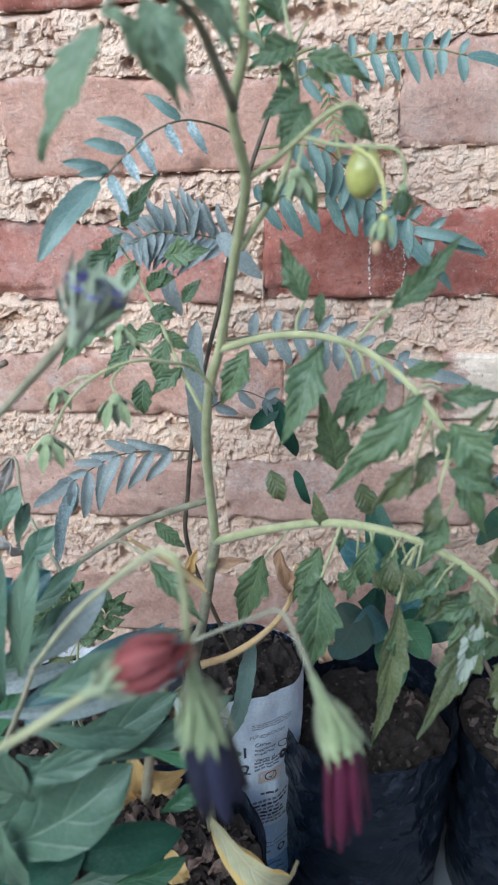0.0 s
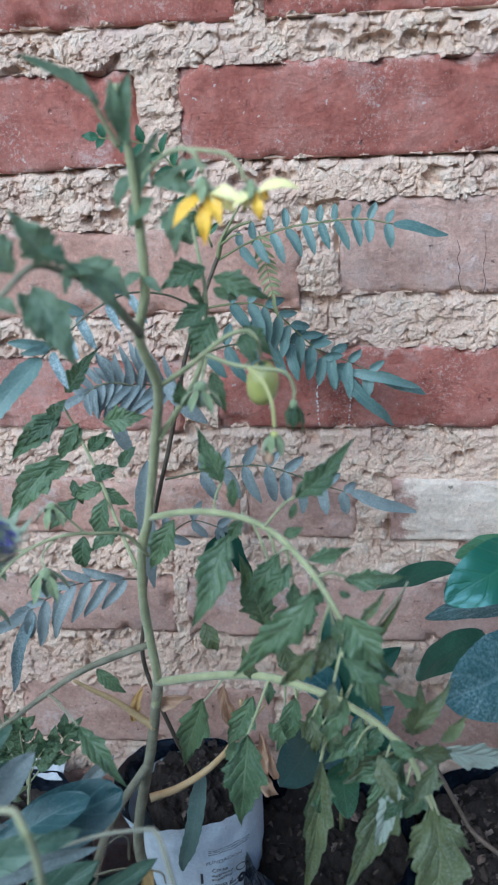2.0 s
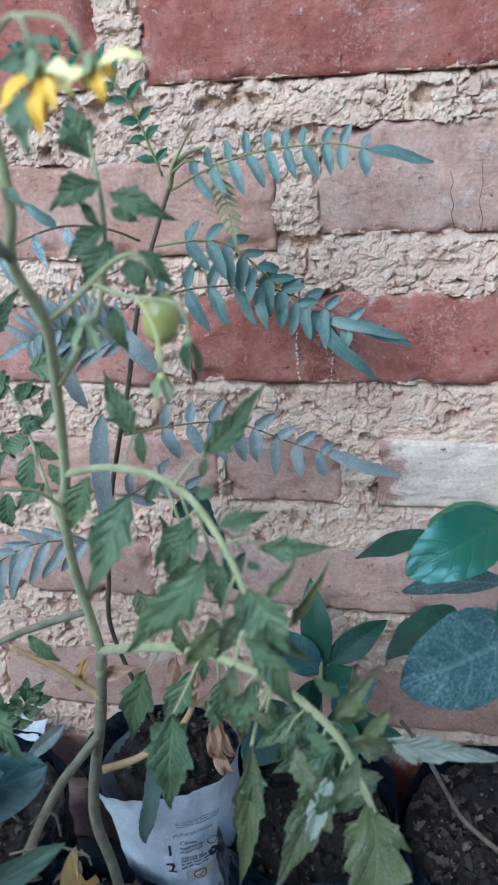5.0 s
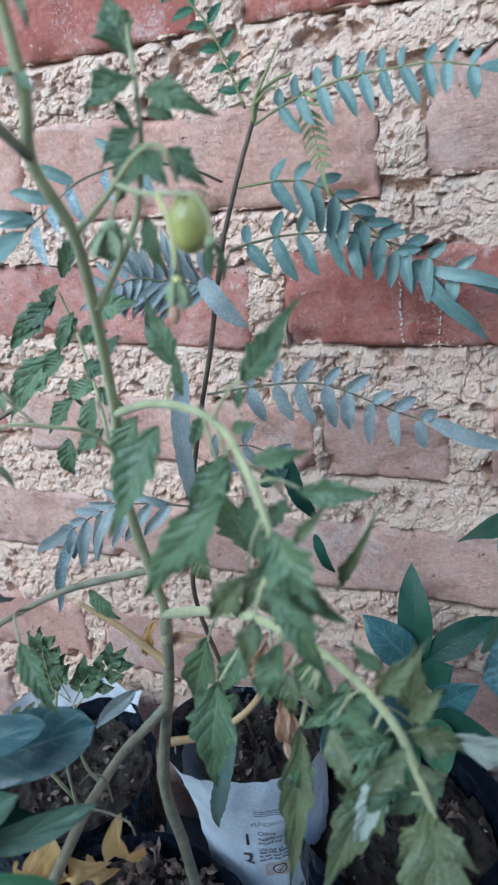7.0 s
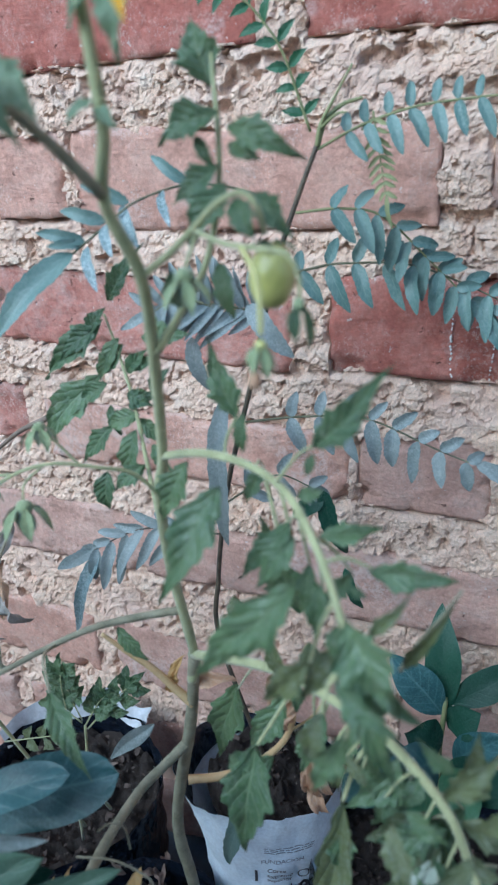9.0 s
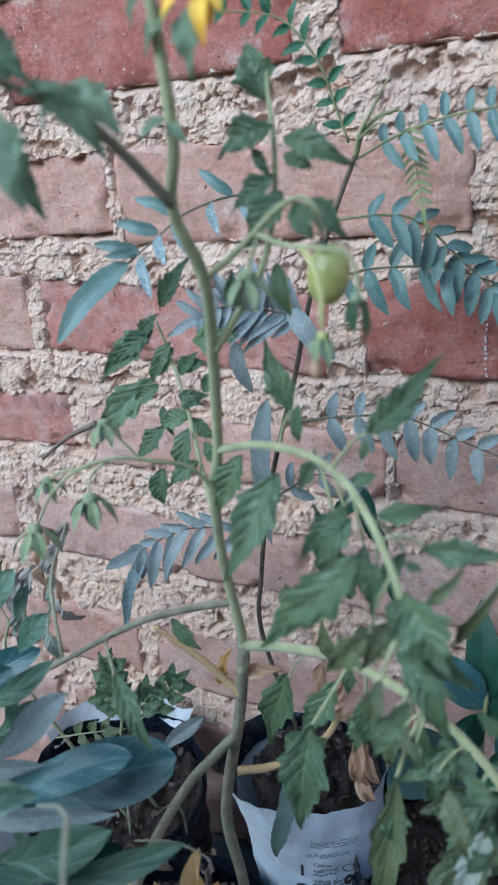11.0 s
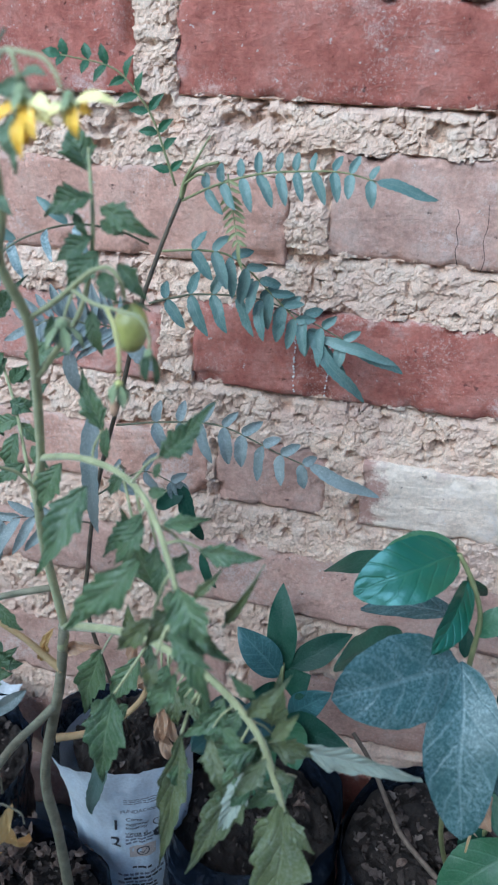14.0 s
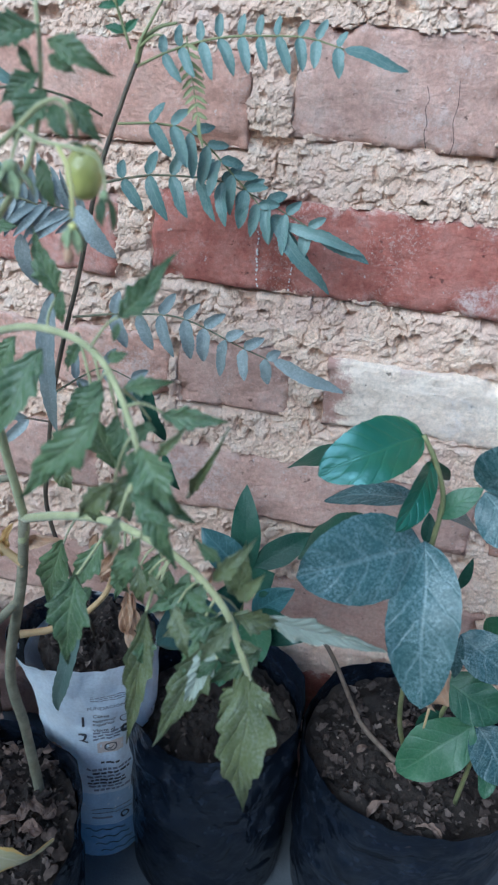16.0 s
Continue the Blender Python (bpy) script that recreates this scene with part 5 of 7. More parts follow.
C1 = (-0.0498, -0.2840, 0.6923)
open_flower = flower((-0.0512, -0.2840, 0.6944), 0.002388, 0.003449, C1, [((-0.0600, -0.2900, 0.6839), "petal"), ((-0.0510, -0.2880, 0.6780), "petal"), ((-0.0451, -0.2900, 0.6842), "petal"), ((-0.0384, -0.2900, 0.6909), "petal_pale"), ((-0.0412, -0.2870, 0.6871), "petal_pale"), ((-0.0565, -0.2750, 0.6880), "petal_pale")], 0.003865)
round_part("flower_cone", open_flower, (-0.0498, -0.2860, 0.6869), 0.001621, 0.004864, M["petal"])
sepals(open_flower, (-0.0508, -0.2840, 0.6958), 0.008194, 5, M["calyx"], spread=0.5, seed=8)
C2 = (-0.0354, -0.2860, 0.6925)
side_flower = flower((-0.0364, -0.2860, 0.6941), 0.001689, 0.002339, C2, [((-0.0218, -0.2880, 0.6943), "petal_pale"), ((-0.0335, -0.2880, 0.6847), "petal"), ((-0.0420, -0.2900, 0.6891), "petal_pale"), ((-0.0308, -0.2840, 0.6906), "petal"), ((-0.0390, -0.2840, 0.6871), "petal_pale")], 0.002999)
sepals(side_flower, (-0.0363, -0.2860, 0.6950), 0.005704, 5, M["calyx"], spread=0.5, seed=9)

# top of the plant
tl((-0.0828, -0.2740, 0.7191), (-0.1037, -0.2850, 0.7323), 0.0093, arch=0.05, material="tomato_lit", face=(0, -0.65, 0.85))
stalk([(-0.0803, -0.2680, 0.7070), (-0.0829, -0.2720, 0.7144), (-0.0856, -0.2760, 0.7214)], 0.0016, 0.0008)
tl((-0.0773, -0.2680, 0.7070), (-0.0731, -0.2720, 0.7279), 0.0079, style="small", material="tomato_lit", face=(0, -0.65, 0.85))
tl((-0.0787, -0.2700, 0.7111), (-0.0791, -0.2760, 0.7259), 0.0060, style="small", material="tomato_lit", face=(0, -0.65, 0.85))
tl((-0.0765, -0.2620, 0.6911), (-0.0676, -0.2620, 0.7123), 0.0106, material="tomato_lit", face=(0, -0.65, 0.85))
tl((-0.0712, -0.2640, 0.6964), (-0.0544, -0.2680, 0.6907), 0.0117, arch=0.14, material="tomato_lit", face=(0, -0.65, 0.85))
tl((-0.0624, -0.2680, 0.6901), (-0.0639, -0.2700, 0.6726), 0.0110, material="tomato_lit", face=(0, -0.65, 0.85))
tl((-0.0711, -0.2620, 0.6910), (-0.0808, -0.2620, 0.6810), 0.0086, style="small", material="tomato_lit", face=(0, -0.65, 0.85))
tl((-0.0779, -0.2620, 0.6983), (-0.0847, -0.2620, 0.6877), 0.0069, style="small", material="tomato_lit", face=(0, -0.65, 0.85))
tl((-0.0644, -0.2640, 0.6980), (-0.0512, -0.2700, 0.7002), 0.0074, style="small", material="tomato_lit", face=(0, -0.65, 0.85))
tl((-0.0792, -0.2580, 0.6661), (-0.0854, -0.2620, 0.6604), 0.0055, style="small", material="tomato_lit", face=(0, -0.65, 0.85))
tl((-0.0786, -0.2580, 0.6645), (-0.0705, -0.2620, 0.6586), 0.0042, style="small", material="tomato_lit", face=(0, -0.65, 0.85))

# leaf that leans out to the left from the upper fork
stalk([(-0.0821, -0.2540, 0.6429), (-0.0858, -0.2680, 0.6560), (-0.0885, -0.2820, 0.6655), (-0.0938, -0.2950, 0.6721), (-0.0992, -0.3050, 0.6749), (-0.1076, -0.3120, 0.6670)], 0.0028, 0.0012, "stem_base")
tl((-0.1080, -0.3120, 0.6638), (-0.1277, -0.3160, 0.6321), 0.0199, arch=0.05, material="tomato_lit", face=(0, -0.6, 0.9))
tl((-0.0991, -0.3060, 0.6695), (-0.0865, -0.3120, 0.6459), 0.0152, arch=0.06, material="tomato_lit", face=(0, -0.6, 0.9))
tl((-0.1037, -0.3080, 0.6734), (-0.1143, -0.3120, 0.6891), 0.0139, arch=0.06, material="tomato_lit", face=(0, -0.6, 0.9))
tl((-0.0962, -0.3000, 0.6738), (-0.1037, -0.3050, 0.6913), 0.0152, arch=0.06, material="tomato_lit", face=(0, -0.6, 0.9))
tl((-0.0912, -0.2850, 0.6740), (-0.0756, -0.2850, 0.6607), 0.0140, arch=0.1, material="tomato_lit", face=(0, -0.6, 0.9))
tl((-0.0920, -0.2900, 0.6711), (-0.0958, -0.2900, 0.6642), 0.0053, style="small", material="tomato_lit", face=(0, -0.6, 0.9))
tl((-0.1083, -0.3120, 0.6670), (-0.1017, -0.3140, 0.6624), 0.0051, style="small", material="tomato_lit", face=(0, -0.6, 0.9))

tl((-0.0903, -0.2970, 0.6752), (-0.0773, -0.2900, 0.6558), 0.0110, arch=0.08, material="tomato_lit", face=(0, -0.6, 0.9))
tl((-0.0983, -0.3050, 0.6636), (-0.0929, -0.3000, 0.6450), 0.0108, arch=0.08, material="tomato_lit", face=(0, -0.6, 0.9))
tl((-0.0965, -0.3050, 0.6800), (-0.0874, -0.3000, 0.6720), 0.0081, arch=0.08, material="tomato_lit", face=(0, -0.6, 0.9))
tl((-0.0934, -0.3000, 0.6709), (-0.0824, -0.2980, 0.6718), 0.0056, style="small", material="tomato_lit", face=(0, -0.6, 0.9))
tl((-0.1062, -0.3020, 0.6668), (-0.0921, -0.2980, 0.6429), 0.0139, arch=0.06, material="tomato_lit", face=(0, -0.6, 0.9))

# flower truss on the left
stalk([(-0.1000, -0.2060, 0.5200), (-0.1077, -0.2150, 0.5364), (-0.1171, -0.2250, 0.5427), (-0.1300, -0.2350, 0.5470), (-0.1449, -0.2400, 0.5425), (-0.1573, -0.2430, 0.5326), (-0.1658, -0.2460, 0.5183)], 0.0019, 0.0011, name="flower_stalk")
stalk([(-0.1223, -0.2290, 0.5446), (-0.1271, -0.2320, 0.5526), (-0.1337, -0.2340, 0.5606)], 0.0012, 0.001, name="flower_stalk")
stalk([(-0.1335, -0.2360, 0.5463), (-0.1383, -0.2420, 0.5410), (-0.1361, -0.2470, 0.5363)], 0.0011, 0.0009, name="flower_stalk")
stalk([(-0.1449, -0.2400, 0.5425), (-0.1536, -0.2400, 0.5406), (-0.1628, -0.2390, 0.5351)], 0.0011, 0.0009, name="flower_stalk")
for c, r, sd in (((-0.1687, -0.2460, 0.5138), 0.013796, 21), ((-0.1363, -0.2470, 0.5338), 0.013262, 22), ((-0.1345, -0.2340, 0.5606), 0.009720, 23), ((-0.1632, -0.2390, 0.5345), 0.008910, 24)):
    bud_part = round_part("flower_bud", tomato, c, r * 0.24, r * 0.22, M["calyx"], lump=0.15)
    sepals(bud_part, (c[0], c[1], c[2] + r * 0.1), r * 1.2, 6, M["calyx"], spread=0.46, seed=sd, width=0.30)
    sepals(bud_part, c, r * 0.75, 5, M["bud"], spread=0.18, seed=sd + 40, width=0.34, name="petal")

# leaf behind the stem on the left
stalk([(-0.1083, -0.2000, 0.5088), (-0.1207, -0.1850, 0.5256), (-0.1341, -0.1700, 0.5498), (-0.1466, -0.1600, 0.5706), (-0.1541, -0.1550, 0.5827)], 0.0018, 0.0009)
tl((-0.1542, -0.1560, 0.5800), (-0.1846, -0.1650, 0.5513), 0.0187, arch=0.1)
tl((-0.1566, -0.1600, 0.5551), (-0.1902, -0.1680, 0.5173), 0.0210, arch=0.1)
tl((-0.1446, -0.1600, 0.5736), (-0.1571, -0.1600, 0.5520), 0.0099, style="small")
tl((-0.1291, -0.1650, 0.5767), (-0.1048, -0.1650, 0.5794), 0.0167, arch=0.05)
tl((-0.1369, -0.1650, 0.5632), (-0.1237, -0.1650, 0.5662), 0.0086, style="small")
tl((-0.1368, -0.1700, 0.5514), (-0.1240, -0.1700, 0.5468), 0.0126)
tl((-0.1305, -0.1720, 0.5429), (-0.1476, -0.1720, 0.5348), 0.0098, style="small")
tl((-0.1508, -0.1550, 0.5886), (-0.1283, -0.1580, 0.6153), 0.0129, arch=0.04)
tl((-0.1279, -0.1800, 0.5387), (-0.1337, -0.1800, 0.5130), 0.0115, style="small")
tl((-0.1189, -0.1900, 0.5282), (-0.1357, -0.1900, 0.5119), 0.0112)
tl((-0.1388, -0.1900, 0.5215), (-0.1401, -0.1900, 0.5019), 0.0114, style="small")
tl((-0.1183, -0.1800, 0.5570), (-0.1085, -0.1800, 0.5687), 0.0071, style="small")

for b, t, w in (
    ((-0.1532, -0.1600, 0.5792), (-0.1759, -0.1650, 0.5618), 48), ((-0.1590, -0.1600, 0.5525), (-0.1822, -0.1680, 0.5291), 58), ((-0.1497, -0.1650, 0.5425), (-0.1454, -0.1650, 0.5278), 26),
    ((-0.1374, -0.1650, 0.5467), (-0.1239, -0.1650, 0.5505), 28), ((-0.1324, -0.1700, 0.5389), (-0.1181, -0.1700, 0.5308), 30), ((-0.1462, -0.1700, 0.5340), (-0.1651, -0.1700, 0.5127), 44),
    ((-0.1201, -0.1800, 0.5326), (-0.1112, -0.1800, 0.5211), 30), ((-0.1422, -0.1600, 0.5706), (-0.1531, -0.1600, 0.5557), 32), ((-0.1606, -0.1600, 0.5748), (-0.1492, -0.1600, 0.5869), 32),
    ((-0.1386, -0.1650, 0.5592), (-0.1271, -0.1650, 0.5710), 30), ((-0.1496, -0.1650, 0.5531), (-0.1646, -0.1650, 0.5422), 34),
):
    tl(b, t, w * 0.000279, fold=0.35, style="tomato" if w > 40 else "small")

# lower right branch
stalk([(-0.1111, -0.1780, 0.4176), (-0.0762, -0.2000, 0.4420), (-0.0483, -0.2150, 0.4562), (-0.0262, -0.2280, 0.4625), (-0.0051, -0.2370, 0.4612), (0.0124, -0.2470, 0.4567), (0.0248, -0.2550, 0.4490), (0.0319, -0.2600, 0.4363), (0.0371, -0.2620, 0.4236)], 0.0040, 0.0022, "stem", n=40)
stalk([(-0.0058, -0.2370, 0.4596), (-0.0109, -0.2430, 0.4492), (-0.0143, -0.2470, 0.4334)], 0.0018, 0.0013)
tl((-0.0143, -0.2470, 0.4351), (-0.0221, -0.2520, 0.3462), 0.0159, arch=0.05, fold=0.6, material="tomato_pale")
tl((-0.0155, -0.2470, 0.4265), (-0.0103, -0.2500, 0.3989), 0.0139, fold=0.4)
stalk([(-0.0402, -0.2200, 0.4591), (-0.0450, -0.2320, 0.4503), (-0.0501, -0.2430, 0.4419)], 0.0013, 0.0009)
tl((-0.0495, -0.2430, 0.4443), (-0.0536, -0.2490, 0.3908), 0.0248, arch=0.08)
tl((-0.0515, -0.2430, 0.4391), (-0.0605, -0.2450, 0.4303), 0.0100, style="small")
stalk([(-0.0648, -0.2070, 0.4475), (-0.0726, -0.2000, 0.4326), (-0.0807, -0.1900, 0.4154)], 0.001, 0.0008)
tl((-0.0799, -0.1900, 0.4181), (-0.0986, -0.1800, 0.3572), 0.0211, arch=0.06)
stalk([(-0.0249, -0.2290, 0.4619), (-0.0268, -0.2320, 0.4549), (-0.0285, -0.2340, 0.4502)], 0.001, 0.0008)
tl((-0.0272, -0.2320, 0.4581), (-0.0300, -0.2340, 0.4334), 0.0115, style="small")
tl((0.0044, -0.2430, 0.4574), (-0.0014, -0.2470, 0.4306), 0.0139, fold=0.45)
tl((0.0228, -0.2540, 0.4452), (-0.0014, -0.2580, 0.4332), 0.0158, arch=0.12)
tl((0.0197, -0.2550, 0.4390), (-0.0027, -0.2700, 0.3724), 0.0201, arch=0.05, fold=0.55, material="tomato_pale")
tl((0.0210, -0.2550, 0.4359), (0.0092, -0.2680, 0.3964), 0.0123, fold=0.4, material="tomato_back")
tl((0.0202, -0.2560, 0.4271), (0.0148, -0.2620, 0.4102), 0.0109, fold=0.4)
tl((0.0279, -0.2500, 0.4539), (0.0298, -0.2500, 0.4860), 0.0144, arch=0.06, material="tomato_pale")
tl((0.0273, -0.2530, 0.4473), (0.0505, -0.2450, 0.4417), 0.0141, material="tomato_pale")
tl((0.0381, -0.2500, 0.4474), (0.0966, -0.2290, 0.4222), 0.0149, material="tomato_back", arch=0.03, ripple=0.2)
tl((0.0317, -0.2600, 0.4389), (0.0413, -0.2620, 0.4403), 0.0059, style="small", material="tomato_pale")
stalk([(0.0345, -0.2610, 0.4297), (0.0277, -0.2620, 0.4292), (0.0219, -0.2620, 0.4312)], 0.0009, 0.0006)
tl((0.0299, -0.2620, 0.4294), (0.0192, -0.2620, 0.4405), 0.0055, style="small")
tl((0.0365, -0.2620, 0.4270), (0.0414, -0.2700, 0.3415), 0.0290, material="tomato_pale", arch=0.10)
tl((0.0375, -0.2620, 0.4203), (0.0258, -0.2660, 0.3958), 0.0151, material="tomato_pale")
tl((0.0123, -0.2480, 0.4577), (0.0082, -0.2500, 0.4437), 0.0079, style="small")
tl((-0.0483, -0.2150, 0.4545), (-0.0540, -0.2150, 0.4737), 0.0078, style="small", material="tomato_pale")

# lower stalks, faded and dry
stalk([(-0.1152, -0.1740, 0.3800), (-0.1245, -0.1760, 0.3900), (-0.1354, -0.1800, 0.4042), (-0.1494, -0.1850, 0.4176), (-0.1565, -0.1880, 0.4256)], 0.0044, 0.0016, "stem_pale")
stalk([(-0.1117, -0.1820, 0.4477), (-0.1292, -0.1950, 0.4481), (-0.1441, -0.2100, 0.4490), (-0.1585, -0.2250, 0.4455), (-0.1760, -0.2380, 0.4370), (-0.1960, -0.2480, 0.4270)], 0.0036, 0.0016, "stem_base")
stalk([(-0.1238, -0.1720, 0.3189), (-0.1061, -0.1650, 0.3213), (-0.0868, -0.1600, 0.3334), (-0.0721, -0.1580, 0.3512), (-0.0654, -0.1580, 0.3697), (-0.0631, -0.1600, 0.3911)], 0.0042, 0.0022, "stem_pale")
stalk([(-0.0664, -0.1580, 0.3630), (-0.0555, -0.1600, 0.3768), (-0.0478, -0.1650, 0.3927)], 0.0012, 0.0008, "stem_pale")
stalk([(-0.1230, -0.1720, 0.3470), (-0.1310, -0.1820, 0.3390), (-0.1391, -0.2000, 0.3331), (-0.1409, -0.2350, 0.3296), (-0.1363, -0.2750, 0.3257)], 0.0060, 0.0054, "stem_base", "side_shoot")
stalk([(-0.1178, -0.2400, 0.3501), (-0.1145, -0.2460, 0.3729), (-0.1185, -0.2500, 0.3789), (-0.1267, -0.2500, 0.3698)], 0.0009, 0.0006, "stem_base")
stalk([(-0.1417, -0.2500, 0.3458), (-0.1157, -0.2550, 0.3626), (-0.0952, -0.2600, 0.3685), (-0.0923, -0.2600, 0.3606)], 0.0009, 0.0006, "stem_base")
stalk([(-0.1560, -0.2230, 0.4460), (-0.1400, -0.2480, 0.4640), (-0.1236, -0.2656, 0.4662)], 0.0012, 0.0008, "stem_base")
tl((-0.1236, -0.2656, 0.4662), (-0.0992, -0.2790, 0.4440), 0.0115, fold=0.5, face=(0.4, -0.8, 0.5))
stalk([(-0.1760, -0.2380, 0.4370), (-0.2050, -0.2050, 0.4560), (-0.2290, -0.1600, 0.4610), (-0.2600, -0.1600, 0.4300)], 0.0016, 0.0009, "stem_base")
for b, t, w, mm in (
    ((-0.229, -0.160, 0.460), (-0.239, -0.165, 0.429), 0.012, "wilted_leaf"), ((-0.247, -0.160, 0.435), (-0.250, -0.165, 0.414), 0.013, "dry_leaf"),
    ((-0.250, -0.160, 0.414), (-0.232, -0.165, 0.393), 0.012, "wilted_leaf"), ((-0.269, -0.160, 0.423), (-0.278, -0.165, 0.382), 0.013, "wilted_leaf"),
    ((-0.270, -0.160, 0.410), (-0.268, -0.165, 0.361), 0.010, "wilted_leaf"), ((-0.260, -0.160, 0.427), (-0.266, -0.165, 0.404), 0.014, "wilted_leaf"),
    ((-0.240, -0.160, 0.445), (-0.252, -0.165, 0.420), 0.010, "wilted_leaf"), ((-0.1990, -0.2200, 0.4450), (-0.1930, -0.2200, 0.4180), 0.009, "tomato_back"),
    ((-0.2080, -0.2000, 0.4570), (-0.2120, -0.2000, 0.4270), 0.009, "tomato_back"),
):
    tl(b, t, w, material=mm, style="crumple")
tl((-0.1369, -0.2000, 0.4445), (-0.1218, -0.2000, 0.4291), 0.0097, style="small")
tl((-0.0723, -0.1600, 0.4029), (-0.0700, -0.1600, 0.3669), 0.0144, material="dry_leaf", fold=0.8, style="crumple", ripple=0.3)
tl((-0.0510, -0.1700, 0.3762), (-0.0454, -0.1750, 0.3400), 0.0100, material="dry_leaf", fold=0.9, style="crumple", ripple=0.4, twist=90)
tl((-0.1219, -0.1700, 0.4063), (-0.1296, -0.1700, 0.3828), 0.0103, material="yellow_leaf", fold=0.8, style="crumple", ripple=0.3)
tl((-0.0486, -0.1700, 0.3506), (-0.0468, -0.1700, 0.3204), 0.0126, material="dry_leaf", style="crumple", fold=0.6)
tl((-0.0496, -0.1700, 0.3669), (-0.0538, -0.1750, 0.3370), 0.0100, material="dry_leaf", style="crumple", fold=1.2, ripple=0.5, twist=60)
tl((-0.0481, -0.1700, 0.3713), (-0.0415, -0.1720, 0.3359), 0.0089, material="dry_leaf", style="crumple", fold=1.2, ripple=0.5, twist=-70)
tl((-0.0582, -0.1700, 0.4054), (-0.0648, -0.1700, 0.3773), 0.0128, material="dry_leaf", style="crumple", fold=0.9, ripple=0.4)
tl((-0.1155, -0.1700, 0.3966), (-0.0923, -0.1700, 0.3993), 0.0121, material="dry_leaf", style="crumple", fold=0.9, ripple=0.4)
tl((-0.1011, -0.2600, 0.3682), (-0.0977, -0.2600, 0.3379), 0.0134, material="yellow_leaf", style="crumple", fold=0.9, ripple=0.4)
tl((-0.2440, -0.1590, 0.4532), (-0.2549, -0.1590, 0.4233), 0.0206, material="dry_leaf", style="crumple", fold=0.9, ripple=0.5)
tl((-0.2418, -0.1590, 0.4340), (-0.2463, -0.1590, 0.3915), 0.0161, material="dry_leaf", style="crumple", fold=0.9, ripple=0.5)
tl((-0.2618, -0.1590, 0.4219), (-0.2834, -0.1590, 0.3692), 0.0146, material="tomato_back", style="crumple", fold=0.9, ripple=0.5)


# small leaves low on the branch
for b, t, w, mm in (
    ((-0.0503, -0.2100, 0.4383), (-0.0639, -0.2150, 0.4060), 0.016308, "tomato"),
    ((-0.0250, -0.2200, 0.4323), (-0.0125, -0.2200, 0.4205), 0.010766, "tomato_pale"),
    ((-0.0410, -0.2200, 0.4305), (-0.0312, -0.2200, 0.4169), 0.009788, "tomato"),
    ((0.0163, -0.2500, 0.4441), (-0.0036, -0.2550, 0.4287), 0.014224, "tomato_pale"),
    ((0.0216, -0.2500, 0.4343), (0.0250, -0.2500, 0.4107), 0.009830, "tomato"),
    ((0.0291, -0.2500, 0.4313), (0.0388, -0.2500, 0.4246), 0.007536, "tomato_pale"),
    ((0.0043, -0.2400, 0.4376), (0.0134, -0.2400, 0.4439), 0.006555, "tomato"),
    ((-0.0478, -0.2300, 0.4250), (-0.0633, -0.2300, 0.4094), 0.012477, "tomato"),
):
    tl(b, t, w, material=mm, fold=0.35)

# further leaflets that crowd both leaf stalks and hang below them
rg = random.Random(58)
for pts, count, lo in (
    ([(-0.0762, -0.2000, 0.4420), (-0.0483, -0.2150, 0.4562), (-0.0262, -0.2280, 0.4625), (-0.0051, -0.2370, 0.4612), (0.0124, -0.2470, 0.4567), (0.0248, -0.2550, 0.4490), (0.0371, -0.2620, 0.4236)], 19, 0.25),
    ([(-0.0722, -0.2250, 0.5549), (-0.0500, -0.2350, 0.5576), (-0.0340, -0.2450, 0.5551), (-0.0207, -0.2600, 0.5493), (-0.0115, -0.2720, 0.5416), (-0.0047, -0.2800, 0.5318), (0.0060, -0.2820, 0.5060)], 13, 0.15),
):
    line = spline(pts, 60)
    for k in range(count):
        i = int((lo + (0.97 - lo) * (k + rg.random()) / count) * (len(line) - 1))
        p = line[i]
        off = V((rg.uniform(-0.010, 0.010), rg.uniform(-0.012, 0.016), rg.uniform(-0.022, -0.004)))
        b = p + off
        tube("leaf_stalk", tomato, [tuple(p), tuple(p + off * 0.55 + V((0, -0.001, 0.003))), tuple(b)], 0.0007, 0.0005, M["stem"], sides=6)
        l = rg.uniform(0.014, 0.030)
        way = V((rg.uniform(-0.7, 0.7), rg.uniform(-0.35, 0.1), rg.uniform(-1.0, -0.25))).normalized()
        tl(tuple(b), tuple(b + way * l), l * rg.uniform(0.40, 0.52), material=rg.choice(("tomato", "tomato", "tomato_pale")), arch=rg.uniform(0.03, 0.14), fold=rg.uniform(0.25, 0.6), twist=rg.uniform(-35, 35), ripple=0.17)

# fine pale hairs on the stalks
HAIRY.append(([(-0.1125, -0.1775, 0.400), (-0.103, -0.206, 0.524), (-0.097, -0.211, 0.544), (-0.086, -0.229, 0.591), (-0.080, -0.242, 0.619), (-0.083, -0.252, 0.641)], 0.0027, 0.0018))
rh = random.Random(4)
hv, hf = [], []
for pts, r0, r1 in HAIRY:
    line = spline(pts, 12 * len(pts))
    for i in range(len(line) - 1):
        seg = line[i + 1] - line[i]
        d = seg.normalized()
        r = r0 + (r1 - r0) * i / len(line)
        for _ in range(max(1, int(seg.length / 0.00022))):
            out = d.cross(V((rh.uniform(-1, 1), rh.uniform(-1, 1), rh.uniform(-1, 1)))).normalized()
            p = line[i] + seg * rh.random() + out * r * 0.95
            side = d * 0.00005
            tip = p + out * rh.uniform(0.0005, 0.0013) + d * rh.uniform(-0.0004, 0.0004)
            k = len(hv)
            hv += [p - side, p + side, tip]
            hf.append((k, k + 1, k + 2))
